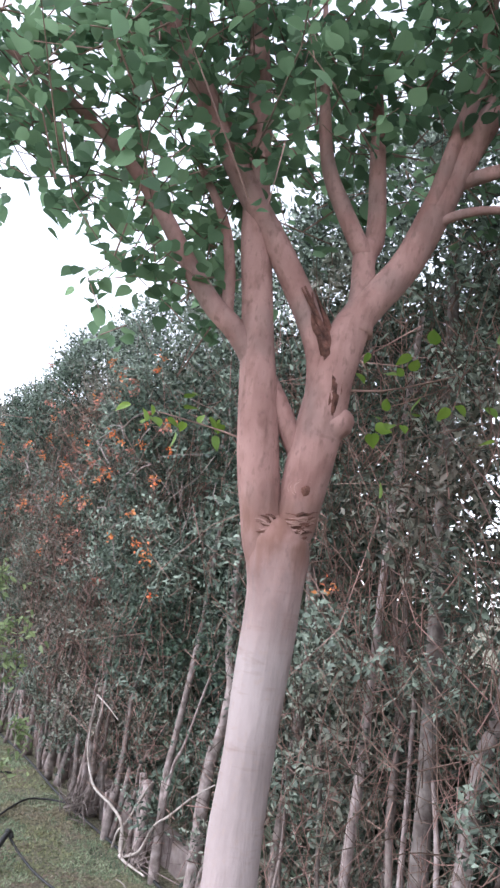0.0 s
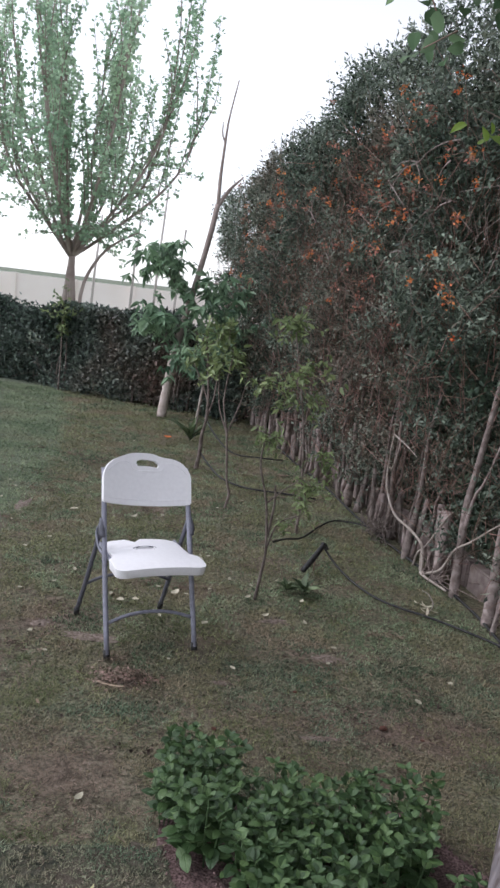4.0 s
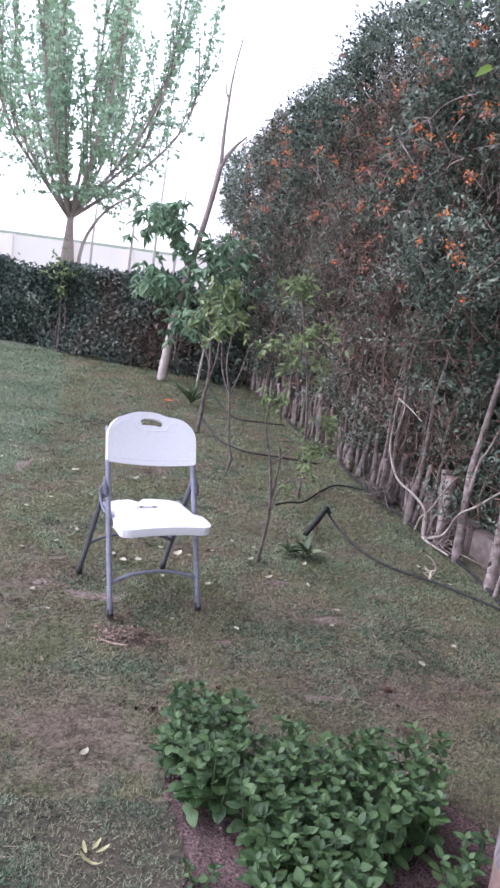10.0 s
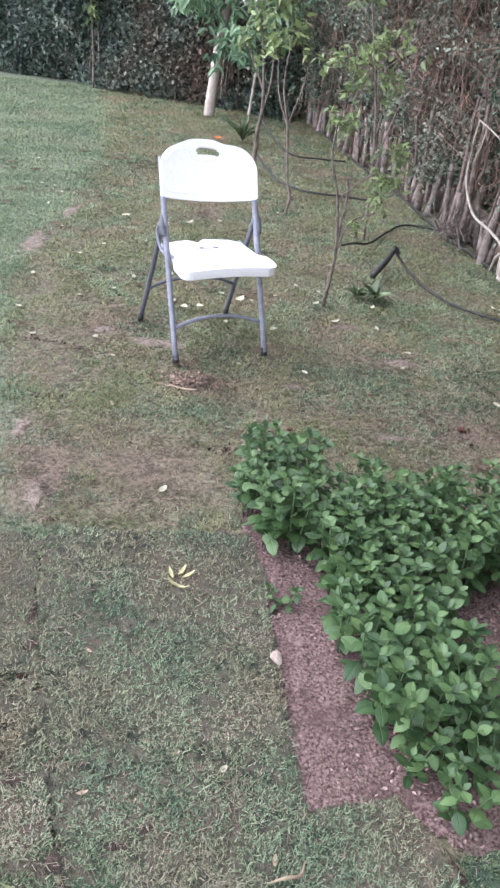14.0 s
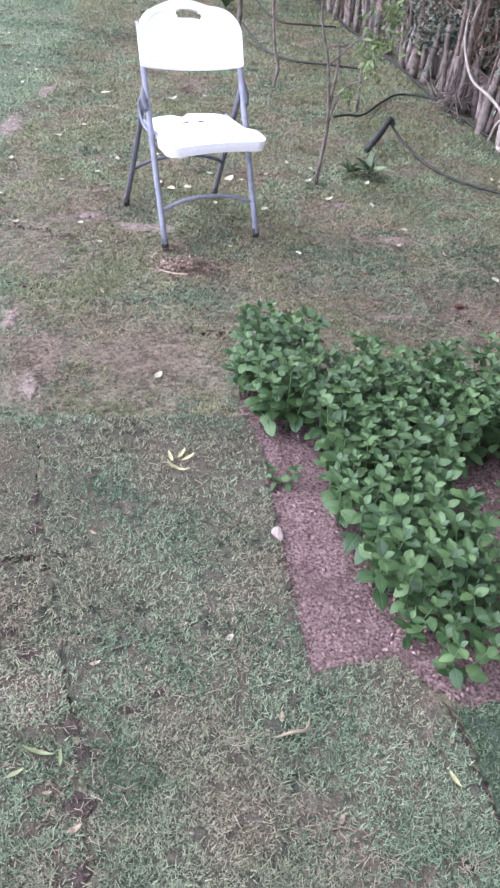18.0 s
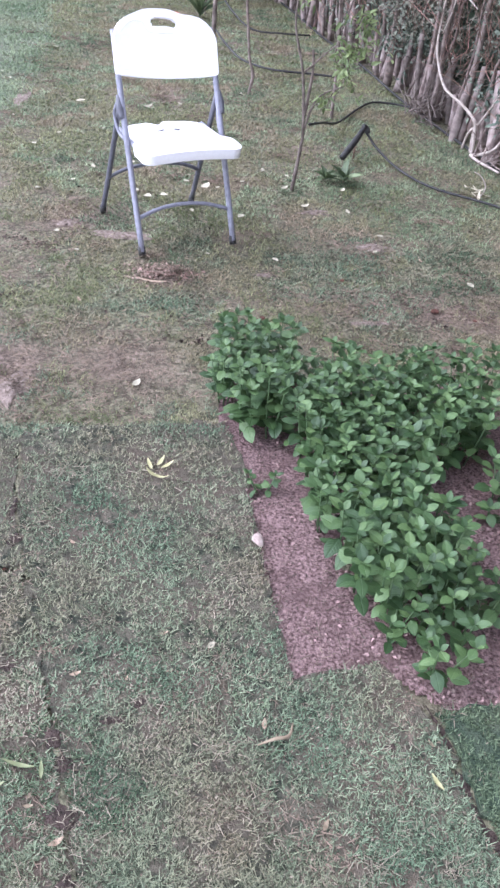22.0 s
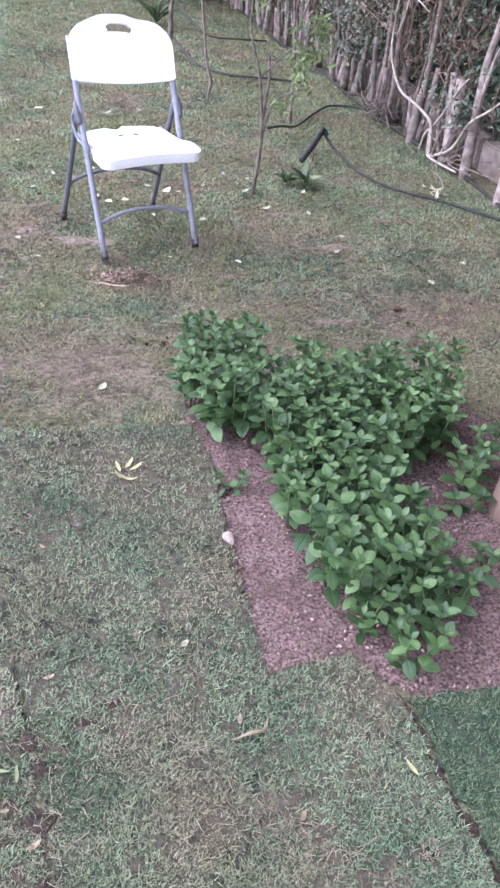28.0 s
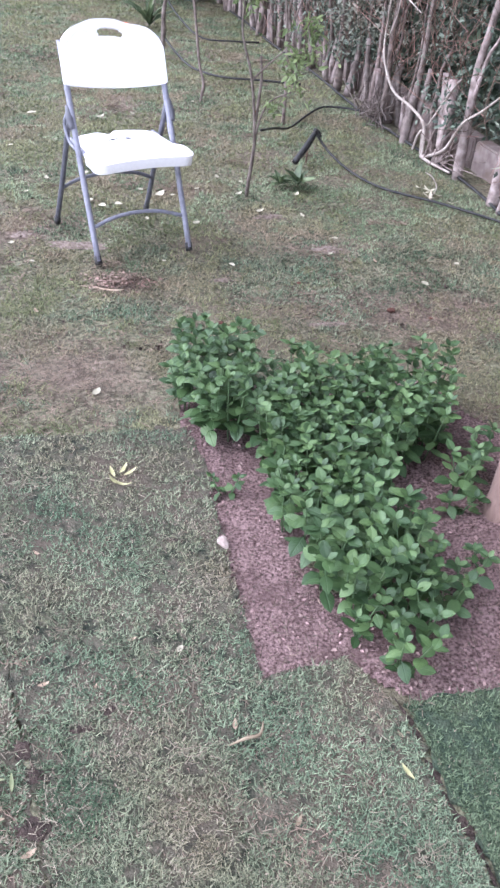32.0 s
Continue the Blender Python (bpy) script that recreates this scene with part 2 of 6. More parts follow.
def trunk_material():
    m = bpy.data.materials.new("trunk_bark")
    m.use_nodes = True
    n, l = m.node_tree.nodes, m.node_tree.links
    bsdf = n["Principled BSDF"]
    bsdf.inputs["Roughness"].default_value = 0.9
    tc = n.new("ShaderNodeTexCoord")
    sep = n.new("ShaderNodeSeparateXYZ")
    l.new(tc.outputs["Object"], sep.inputs[0])

    def tex(scale, stretch):
        mp = n.new("ShaderNodeMapping")
        mp.inputs["Scale"].default_value = (scale, scale, scale * stretch)
        l.new(tc.outputs["Object"], mp.inputs[0])
        t = n.new("ShaderNodeTexNoise")
        t.inputs["Scale"].default_value, t.inputs["Detail"].default_value = 1.0, 6.0
        l.new(mp.outputs[0], t.inputs["Vector"])
        return t.outputs["Fac"]

    def rng_node(v, a, b, lo=0.0, hi=1.0):
        r = n.new("ShaderNodeMapRange")
        for k, x in (("From Min", a), ("From Max", b), ("To Min", lo), ("To Max", hi)):
            r.inputs[k].default_value = x
        l.new(v, r.inputs["Value"])
        return r.outputs["Result"]

    def blend(fac, a, b):
        x = n.new("ShaderNodeMix")
        x.data_type = "RGBA"
        l.new(fac, x.inputs["Factor"])
        for k, c in (("A", a), ("B", b)):
            if isinstance(c, tuple):
                x.inputs[k].default_value = (*c, 1)
            else:
                l.new(c, x.inputs[k])
        return x.outputs["Result"]

    grain, streak, big = tex(45, 1.0), tex(38, 0.12), tex(9, 0.7)
    ring = tex(9, 5.0)
    lime = blend(rng_node(big, 0.35, 0.65), (0.28, 0.218, 0.208), (0.36, 0.29, 0.28))
    lime = blend(rng_node(ring, 0.58, 0.72, 0.0, 0.6), lime, (0.24, 0.165, 0.145))
    lime = blend(rng_node(grain, 0.56, 0.72, 0.0, 0.5), lime, (0.33, 0.24, 0.21))
    blotch = tex(22, 0.5)
    pink = blend(rng_node(big, 0.35, 0.65), (0.235, 0.118, 0.1), (0.37, 0.212, 0.185))
    pink = blend(rng_node(blotch, 0.52, 0.72, 0.0, 0.75), pink, (0.19, 0.095, 0.078))
    pink = blend(rng_node(tex(5, 0.8), 0.5, 0.66, 0.0, 0.8), pink, (0.2, 0.135, 0.12))
    pink = blend(rng_node(tex(70, 0.5), 0.55, 0.7, 0.0, 0.5), pink, (0.13, 0.07, 0.058))
    pink = blend(rng_node(ring, 0.66, 0.8, 0.0, 0.4), pink, (0.14, 0.07, 0.055))
    peel = blend(rng_node(streak, 0.3, 0.68), (0.1, 0.085, 0.088), (0.28, 0.25, 0.265))
    peel = blend(rng_node(grain, 0.55, 0.72, 0.0, 0.7), peel, (0.2, 0.155, 0.145))
    peel = blend(rng_node(tex(55, 0.05), 0.53, 0.62, 0.0, 0.85), peel, (0.085, 0.065, 0.06))
    foot = blend(rng_node(grain, 0.3, 0.7), (0.18, 0.12, 0.1), (0.23, 0.155, 0.13))
    add = n.new("ShaderNodeMath")
    add.operation = "MULTIPLY_ADD"
    l.new(streak, add.inputs[0])
    add.inputs[1].default_value = 0.5
    l.new(sep.outputs["Z"], add.inputs[2])
    add2 = n.new("ShaderNodeMath")
    add2.operation = "MULTIPLY_ADD"
    l.new(big, add2.inputs[0])
    add2.inputs[1].default_value = 0.05
    l.new(sep.outputs["Z"], add2.inputs[2])
    add3 = n.new("ShaderNodeMath")
    add3.operation = "MULTIPLY_ADD"
    l.new(streak, add3.inputs[0])
    add3.inputs[1].default_value = 0.13
    l.new(sep.outputs["Z"], add3.inputs[2])
    c = blend(rng_node(add2.outputs[0], 0.255, 0.262), foot, peel)
    c = blend(rng_node(add.outputs[0], 0.96, 1.04), c, lime)
    c = blend(rng_node(add3.outputs[0], 1.6, 1.96), c, pink)
    up, down = rng_node(add3.outputs[0], 1.82, 1.92), rng_node(sep.outputs["Z"], 1.99, 1.91)
    both = n.new("ShaderNodeMath")
    both.operation = "MULTIPLY"
    l.new(up, both.inputs[0])
    l.new(down, both.inputs[1])
    stain = n.new("ShaderNodeMath")
    stain.operation = "MULTIPLY"
    l.new(both.outputs[0], stain.inputs[0])
    l.new(rng_node(blotch, 0.36, 0.58, 0.2, 0.9), stain.inputs[1])
    c = blend(stain.outputs[0], c, (0.2, 0.1, 0.075))
    l.new(c, bsdf.inputs["Base Color"])
    bp = n.new("ShaderNodeBump")
    bp.inputs["Strength"].default_value, bp.inputs["Distance"].default_value = 0.8, 0.008
    hsum = n.new("ShaderNodeMath")
    l.new(streak, hsum.inputs[0])
    l.new(blotch, hsum.inputs[1])
    l.new(hsum.outputs[0], bp.inputs["Height"])
    l.new(bp.outputs["Normal"], bsdf.inputs["Normal"])
    return m


def mint_material():
    """Deep green leaf with paler sunken veins and a soft sheen."""
    m = bpy.data.materials.new("mint_leaf")
    m.use_nodes = True
    n, l = m.node_tree.nodes, m.node_tree.links
    bsdf = n["Principled BSDF"]
    bsdf.inputs["Roughness"].default_value = 0.46
    tc, sep = n.new("ShaderNodeTexCoord"), n.new("ShaderNodeSeparateXYZ")
    l.new(tc.outputs["Object"], sep.inputs[0])

    def calc(op, a, b=None, c=None):
        x = n.new("ShaderNodeMath")
        x.operation = op
        for k, v in enumerate((a, b, c)):
            if v is None:
                continue
            if isinstance(v, (int, float)):
                x.inputs[k].default_value = v
            else:
                l.new(v, x.inputs[k])
        return x.outputs[0]

    side = calc("ABSOLUTE", sep.outputs["X"])
    wave = calc("SINE", calc("MULTIPLY", calc("SUBTRACT", sep.outputs["Y"], calc("MULTIPLY", side, 0.9)), 46.0))
    vein = calc("MULTIPLY", calc("SUBTRACT", wave, 0.55), 2.2)
    rib = calc("SUBTRACT", 1.0, calc("MULTIPLY", side, 30.0))
    line = n.new("ShaderNodeClamp")
    l.new(calc("MAXIMUM", calc("MULTIPLY", vein, 0.5), rib), line.inputs[0])
    tex = n.new("ShaderNodeTexNoise")
    tex.inputs["Scale"].default_value, tex.inputs["Detail"].default_value = 3.0, 4.0
    l.new(tc.outputs["Object"], tex.inputs["Vector"])
    base, veined, hs = n.new("ShaderNodeMix"), n.new("ShaderNodeMix"), n.new("ShaderNodeHueSaturation")
    base.data_type = veined.data_type = "RGBA"
    base.inputs["A"].default_value, base.inputs["B"].default_value = (0.036, 0.082, 0.028, 1), (0.106, 0.184, 0.066, 1)
    l.new(tex.outputs["Fac"], base.inputs["Factor"])
    l.new(calc("MULTIPLY", line.outputs[0], 0.14), veined.inputs["Factor"])
    l.new(base.outputs["Result"], veined.inputs["A"])
    veined.inputs["B"].default_value = (0.12, 0.2, 0.1, 1)
    rnd = n.new("ShaderNodeObjectInfo").outputs["Random"]
    l.new(calc("MULTIPLY_ADD", rnd, 0.85, 0.5), hs.inputs["Value"])
    l.new(calc("MULTIPLY_ADD", rnd, -0.035, 0.515), hs.inputs["Hue"])
    l.new(veined.outputs["Result"], hs.inputs["Color"])
    l.new(hs.outputs["Color"], bsdf.inputs["Base Color"])
    bp = n.new("ShaderNodeBump")
    bp.invert = True
    bp.inputs["Strength"].default_value, bp.inputs["Distance"].default_value = 0.3, 0.015
    l.new(line.outputs[0], bp.inputs["Height"])
    l.new(bp.outputs["Normal"], bsdf.inputs["Normal"])
    tr, ms = n.new("ShaderNodeBsdfTranslucent"), n.new("ShaderNodeMixShader")
    l.new(hs.outputs["Color"], tr.inputs["Color"])
    ms.inputs["Fac"].default_value = 0.1
    l.new(bsdf.outputs[0], ms.inputs[1])
    l.new(tr.outputs[0], ms.inputs[2])
    l.new(ms.outputs[0], n["Material Output"].inputs["Surface"])
    return m


M_MINT = mint_material()
M_TRUNK = trunk_material()
M_FAR_BARK = material("far_bark", (0.28, 0.22, 0.2), (0.42, 0.35, 0.32), 4, 0.9, 0.4, 4)
M_PLASTIC = material("white_plastic", (0.86, 0.84, 0.87), (0.9, 0.88, 0.91), 60, 0.45, 0.08, 6, third=(0.8, 0.78, 0.8), third_scale=5, third_at=(0.6, 0.8))
M_STEEL = material("grey_painted_steel", (0.2, 0.2, 0.25), (0.27, 0.27, 0.33), 40, 0.4, 0.05, 4, spec=0.5)
M_DARK_STEEL = material("dark_painted_steel", (0.09, 0.09, 0.11), (0.13, 0.13, 0.155), 40, 0.45, 0.05, 4)
M_RUBBER = material("black_rubber", (0.015, 0.015, 0.017), (0.04, 0.038, 0.036), 40, 0.6, 0.2)
M_CONCRETE = material("kerb_concrete", (0.21, 0.16, 0.15), (0.32, 0.265, 0.245), 18, 0.95, 0.6, 6, third=(0.2, 0.15, 0.13), third_scale=5)
M_FALLEN = material("fallen_leaf", (0.34, 0.31, 0.23), (0.5, 0.46, 0.35), 40, 0.7, 0.2, vary=0.25)
M_LIME = material("yellow_green_leaf", (0.32, 0.31, 0.15), (0.45, 0.42, 0.23), 40, 0.6, 0.2, vary=0.15)
M_POD = material("green_pod", (0.15, 0.175, 0.08), (0.23, 0.25, 0.13), 40, 0.6, 0.2, vary=0.15)
M_CHIP = material("dry_chip", (0.16, 0.11, 0.085), (0.4, 0.3, 0.24), 3, 0.9, 0.0, vary=0.7, island=True)
M_BROWN_LEAF = material("dead_leaf", (0.22, 0.16, 0.11), (0.36, 0.28, 0.2), 40, 0.8, 0.3, vary=0.3)
M_STONE = material("pale_stone", (0.29, 0.225, 0.2), (0.42, 0.34, 0.31), 30, 0.9, 0.6)
M_CRUMB = material("soil_crumb", (0.12, 0.08, 0.07), (0.29, 0.205, 0.185), 3, 0.95, 0.0, vary=0.6, island=True)
# pinkish wall painted near white in place of haze
M_FAR_WALL = material("far_wall", (0.88, 0.8, 0.75), (0.92, 0.85, 0.81), 0.8, 0.95, 0.2)
M_POLE = material("far_pole", (0.5, 0.45, 0.43), (0.62, 0.56, 0.54), 3, 0.8, 0.0)

rng = np.random.default_rng(7)


# ---- mesh helpers ----
def make(name, verts, faces, mat, parent=None, label="", smooth=True, kind=""):
    me = bpy.data.meshes.new(name)
    me.from_pydata([tuple(v) for v in verts], [], [tuple(f) for f in faces])
    me.materials.append(mat)
    if smooth:
        me.polygons.foreach_set("use_smooth", [True] * len(me.polygons))
    me.update()
    ob = new(name, me)
    if parent:
        ob.parent = parent
    return tagged(ob, label=label, kind=kind)


def part(name, bm, mat, parent, label="", smooth=False):
    me = bpy.data.meshes.new(name)
    bm.to_mesh(me)
    bm.free()
    me.materials.append(mat)
    if smooth:
        me.polygons.foreach_set("use_smooth", [True] * len(me.polygons))
    ob = new(name, me)
    ob.parent = parent
    return tagged(ob, label=label)


def big_mesh(name, verts, quads_or_tris, mat, parent=None, label="", kind="stuff", smooth=False):
    """A large mesh from arrays: verts (n, 3), faces (m, 3 or 4)."""
    me = bpy.data.meshes.new(name)
    f = np.asarray(quads_or_tris, dtype=np.int32)
    k = f.shape[1]
    me.vertices.add(len(verts))
    me.vertices.foreach_set("co", np.asarray(verts, dtype=np.float32).ravel())
    me.loops.add(f.size)
    me.loops.foreach_set("vertex_index", f.ravel())
    me.polygons.add(len(f))
    me.polygons.foreach_set("loop_start", np.arange(0, f.size, k, dtype=np.int32))
    me.materials.append(mat)
    if smooth:
        me.polygons.foreach_set("use_smooth", np.ones(len(f), dtype=bool))
    me.update(calc_edges=True)
    ob = new(name, me)
    if parent:
        ob.parent = parent
    return tagged(ob, label=label, kind=kind)


def unit(a):
    return a / np.maximum(np.linalg.norm(a, axis=-1, keepdims=True), 1e-9)


OVAL_EDGE = [(0.0, 0.0), (-0.03, 0.2), (0.1, 0.4), (0.3, 0.5), (0.52, 0.44), (0.72, 0.28), (0.88, 0.11), (1.0, 0.0)]
OVAL = [(a, b, 0.2 * b - 0.1 * a * a) for a, b in OVAL_EDGE] + [(a, -b, 0.2 * b - 0.1 * a * a) for a, b in OVAL_EDGE[1:-1]] + [(0.45, 0, -0.03)]
OVAL_F = [(14, k, k + 1) for k in range(7)] + [(14, 8, 0)] + [(14, k + 1, k) for k in range(8, 13)] + [(14, 7, 13)]
LEAF_T = [(0, 0, 0), (0.4, 0.5, 0.08), (1, 0, -0.1), (0.4, -0.5, 0.08)]
LEAF_TF = [(0, 1, 2), (0, 2, 3)]


def leaf_cloud(name, p, d, size, width, mat, parent=None, label="", nrm=None, oval=False):
    """Many small folded leaves in one mesh: base points, directions, lengths."""
    n = len(p)
    d = unit(d)
    if nrm is None:
        nrm = rng.normal(size=(n, 3)) * 0.6 + (0, 0, 1)
    s = unit(np.cross(d, nrm))
    u = np.cross(s, d)
    size = np.asarray(size)[:, None]
    tpl, fcs = (OVAL, OVAL_F) if oval else (LEAF_T, LEAF_TF)
    v = np.stack([p + d * a * size + s * b * width * size + u * c * size for a, b, c in tpl], 1).reshape(-1, 3)
    f = (np.arange(n)[:, None, None] * len(tpl) + np.array(fcs)[None]).reshape(-1, 3)
    return big_mesh(name, v, f, mat, parent, label)


def tube_data(pts, radii, sides=8, wob=0.0, seed=0):
    pts = np.asarray(pts, float)
    radii = np.broadcast_to(np.asarray(radii, float), (len(pts),))
    tang = unit(np.gradient(pts, axis=0))
    ref = np.array((0.0, 0, 1)) if abs(tang[0][2]) < 0.8 else np.array((1.0, 0, 0))
    r = np.random.default_rng(seed)
    verts, faces = [], []
    a = unit(np.cross(tang[0], ref))
    ph = r.uniform(0, 6.28, 4)
    for i, (p, t, rad) in enumerate(zip(pts, tang, radii)):
        a = unit(a - t * (a @ t))
        b = np.cross(t, a)
        for k in range(sides):
            an = 2 * math.pi * k / sides
            q = 1 + wob * (math.sin(2 * an + ph[0] + i * 0.7) + 0.6 * math.sin(3 * an + ph[1] - i * 0.9))
            verts.append(p + (a * math.cos(an) + b * math.sin(an)) * rad * q)
    for i in range(len(pts) - 1):
        for k in range(sides):
            k2 = (k + 1) % sides
            faces.append((i * sides + k, i * sides + k2, (i + 1) * sides + k2, (i + 1) * sides + k))
    faces.append(tuple(range(sides))[::-1])
    faces.append(tuple((len(pts) - 1) * sides + k for k in range(sides)))
    return verts, faces


def spline(pts, n):
    """Catmull-Rom through the points."""
    p = np.asarray(pts, float)
    q = np.vstack([2 * p[0] - p[1], p, 2 * p[-1] - p[-2]])
    out = []
    for t in np.linspace(0, len(p) - 1 - 1e-6, n):
        i = int(t)
        u = t - i
        a, b, c, e = q[i:i + 4]
        out.append(0.5 * (2 * b + (c - a) * u + (2 * a - 5 * b + 4 * c - e) * u * u + (3 * b - a - 3 * c + e) * u ** 3))
    return np.array(out)


def tube(name, pts, radii, mat, parent=None, label="", sides=8, n=0, wob=0.0, seed=0):
    pts = np.asarray(pts, float)
    radii = np.broadcast_to(np.asarray(radii, float), (len(pts),))
    if n:
        rr = np.interp(np.linspace(0, len(pts) - 1, n), np.arange(len(pts)), radii)
        pts, radii = spline(pts, n), rr
    v, f = tube_data(pts, radii, sides, wob, seed)
    return make(name, v, f, mat, parent, label)


def many_tubes(name, lines, mat, parent=None, label="", sides=3):
    """Thin twigs in one mesh: lines of (points, r0, r1)."""
    vs, fs, base = [], [], 0
    for k, (pts, r0, r1) in enumerate(lines):
        v, f = tube_data(pts, np.linspace(r0, r1, len(pts)), sides)
        vs += v
        fs += [tuple(base + i for i in q) for q in f if len(q) == 4]
        base += len(v)
    return big_mesh(name, np.array(vs), fs, mat, parent, label)


def thing(name, at, label, category, group="", rz=0.0):
    e = new(name)
    e.matrix_basis = pose(*at, 0, 0, rz)
    e.empty_display_size = 0.1
    return tagged(e, label, category, group)


# ---- ground ----
HX = lambda y: 1.68 + (4.349 - y) * 0.194      # the hedge's foot


def ground_z(x, y):
    return 0.012 * math.sin(x * 1.7 + 0.6) * math.sin(y * 1.3) + 0.008 * noise.noise((x * 3, y * 3, 0))


def build_ground():
    xs = np.concatenate([[-900, -200, -60, -25, -12], np.arange(-7, 4.01, 0.09), [6, 12, 30, 90, 300, 900]])
    ys = np.concatenate([[-900, -200, -50, -15, -5], np.arange(-2, 12.51, 0.1), [14, 18, 30, 70, 200, 900]])
    v, f = [], []
    for y in ys:
        for x in xs:
            near = -7 <= x <= 4 and -2 <= y <= 12.5
            v.append((x, y, (ground_z(x, y) - 0.012) if near else -0.012))
    w = len(xs)
    for j in range(len(ys) - 1):
        for i in range(w - 1):
            f.append((j * w + i, j * w + i + 1, (j + 1) * w + i + 1, (j + 1) * w + i))
    make("ground", v, f, M_GROUND, None, "mown lawn with worn brown patches and thatch", kind="structure")
    bpy.data.objects["ground"]["category"] = "lawn"


def strip_edge(y):
    """The edge of the bluish turf strip along the lawn's far side."""
    return np.interp(y, (0.0, 1.27, 1.83, 2.15, 2.7, 3.2, 4.2, 5.9, 7.0, 8.6, 11.8), (-0.7, -0.62, -0.6, -0.76, -0.88, -1.12, -1.3, -1.29, -1.37, -1.68, -2.4))


BARE = ((-0.69, 2.25, 0.1, 0.22), (-0.3, 2.25, 0.3, 0.22), (-0.55, 3.55, 0.3, 0.22), (0.72, 3.35, 0.28, 0.2), (0.55, 2.75, 0.6, 0.18), (-0.2, 2.93, 0.16, 0.1), (1.15, 2.75, 0.3, 0.25), (-1.33, 4.6, 0.09, 0.3), (-1.29, 5.4, 0.06, 0.5), (-0.64, 2.08, 0.09, 0.16), (-0.82, 2.5, 0.05, 0.2), (-0.66, 3.4, 0.12, 0.1),
        (0.1, 4.05, 0.4, 0.12), (0.5, 4.6, 0.3, 0.3), (-0.3, 5.6, 0.5, 0.3), (0.2, 7.4, 0.6, 0.6))      # worn spots: centre and half sizes
build_ground()
worn = bpy.data.objects["ground"].data
att = worn.attributes.new("wear", "FLOAT", "POINT")
other = worn.attributes.new("other_turf", "FLOAT", "POINT")
for i, v_ in enumerate(worn.vertices):
    other.data[i].value = 1.0 if v_.co.x < strip_edge(v_.co.y) + 0.1 * noise.noise((v_.co.x * 3, v_.co.y * 3, 8)) else 0.0
    att.data[i].value = min(1.0, 0.8 * sum(math.exp(-((v_.co.x - cx) / sx) ** 2 - ((v_.co.y - cy) / sy) ** 2) for cx, cy, sx, sy in BARE))


def in_poly(x, y, poly):
    c = False
    j = len(poly) - 1
    for i in range(len(poly)):
        (xi, yi), (xj, yj) = poly[i], poly[j]
        if (yi > y) != (yj > y) and x < (xj - xi) * (y - yi) / (yj - yi) + xi:
            c = not c
        j = i
    return c


def ragged(poly, step=0.03, amp=0.008, seed=0):
    r = np.random.default_rng(seed)
    out = []
    for (x0, y0), (x1, y1) in zip(poly, poly[1:] + poly[:1]):
        n = max(1, int(math.hypot(x1 - x0, y1 - y0) / step))
        for k in range(n):
            t = k / n
            out.append((x0 + (x1 - x0) * t + r.normal() * amp, y0 + (y1 - y0) * t + r.normal() * amp))
    return out


def slab(name, poly, top, mat, label, seed, depth=0.03):
    bm = bmesh.new()
    ring = ragged(poly, seed=seed)
    vs = [bm.verts.new((x, y, top)) for x, y in ring]
    face = bm.faces.new(vs)
    if face.normal.z < 0:
        face.normal_flip()
    ret = bmesh.ops.extrude_face_region(bm, geom=[face])
    for e in ret["geom"]:
        if isinstance(e, bmesh.types.BMVert):
            e.co.z = top
    for v_ in vs:
        v_.co.z = top - depth
    bmesh.ops.recalc_face_normals(bm, faces=bm.faces)
    me = bpy.data.meshes.new(name)
    bm.to_mesh(me)
    bm.free()
    me.materials.append(mat)
    return tagged(new(name, me), label, "turf", "turf strips", "structure")


SOD_A = [(-0.54, 1.82), (-0.42, 1.858), (-0.25, 1.876), (0.06, 1.92), (0.115, 1.72), (0.15, 1.40), (0.212, 0.987), (0.415, 1.045), (0.49, 0.925), (0.52, 0.85), (0.545, 0.7), (0.585, 0.58),
         (0.60, 0.25), (-0.1, 0.2), (-0.185, 0.55), (-0.275, 0.86), (-0.48, 1.46)]
SOD_B = [(0.515, 0.922), (0.74, 0.95), (1.6, 0.98), (1.6, 0.1), (0.66, 0.2), (0.605, 0.585), (0.562, 0.715), (0.535, 0.86)]
SOD_C = [(-0.55, 1.81), (-0.522, 1.64), (-0.494, 1.47), (-0.438, 1.30), (-0.56, 1.275), (-0.9, 1.24), (-1.5, 1.2), (-1.6, 1.85)]
SOD_D = [(-0.43, 1.285), (-0.36, 1.08), (-0.285, 0.855), (-0.197, 0.54), (-0.118, 0.15), (-1.3, 0.1), (-1.5, 1.16), (-0.9, 1.2), (-0.55, 1.245)]
BED = [(0.05, 2.2), (0.03, 1.92), (0.105, 1.72), (0.14, 1.40), (0.2, 0.98), (0.415, 1.03), (0.53, 0.92), (0.75, 0.94), (1.5, 0.97), (1.5, 1.5), (1.2, 1.8), (1.0, 2.0), (0.9, 2.2)]
slab("turf_strip", SOD_A, 0.012, M_SOD, "pale green turf strip with dry straw patches", 1)
slab("turf_strip", SOD_B, 0.012, M_SOD_DARK, "fresh darker green turf strip beside the bed", 2)
slab("turf_strip", SOD_C, 0.013, M_SOD, "another turf strip with dark gaps at its edges", 3)
slab("turf_strip", SOD_D, 0.010, M_SOD, "worn turf strip with dead patches along its edge", 6)


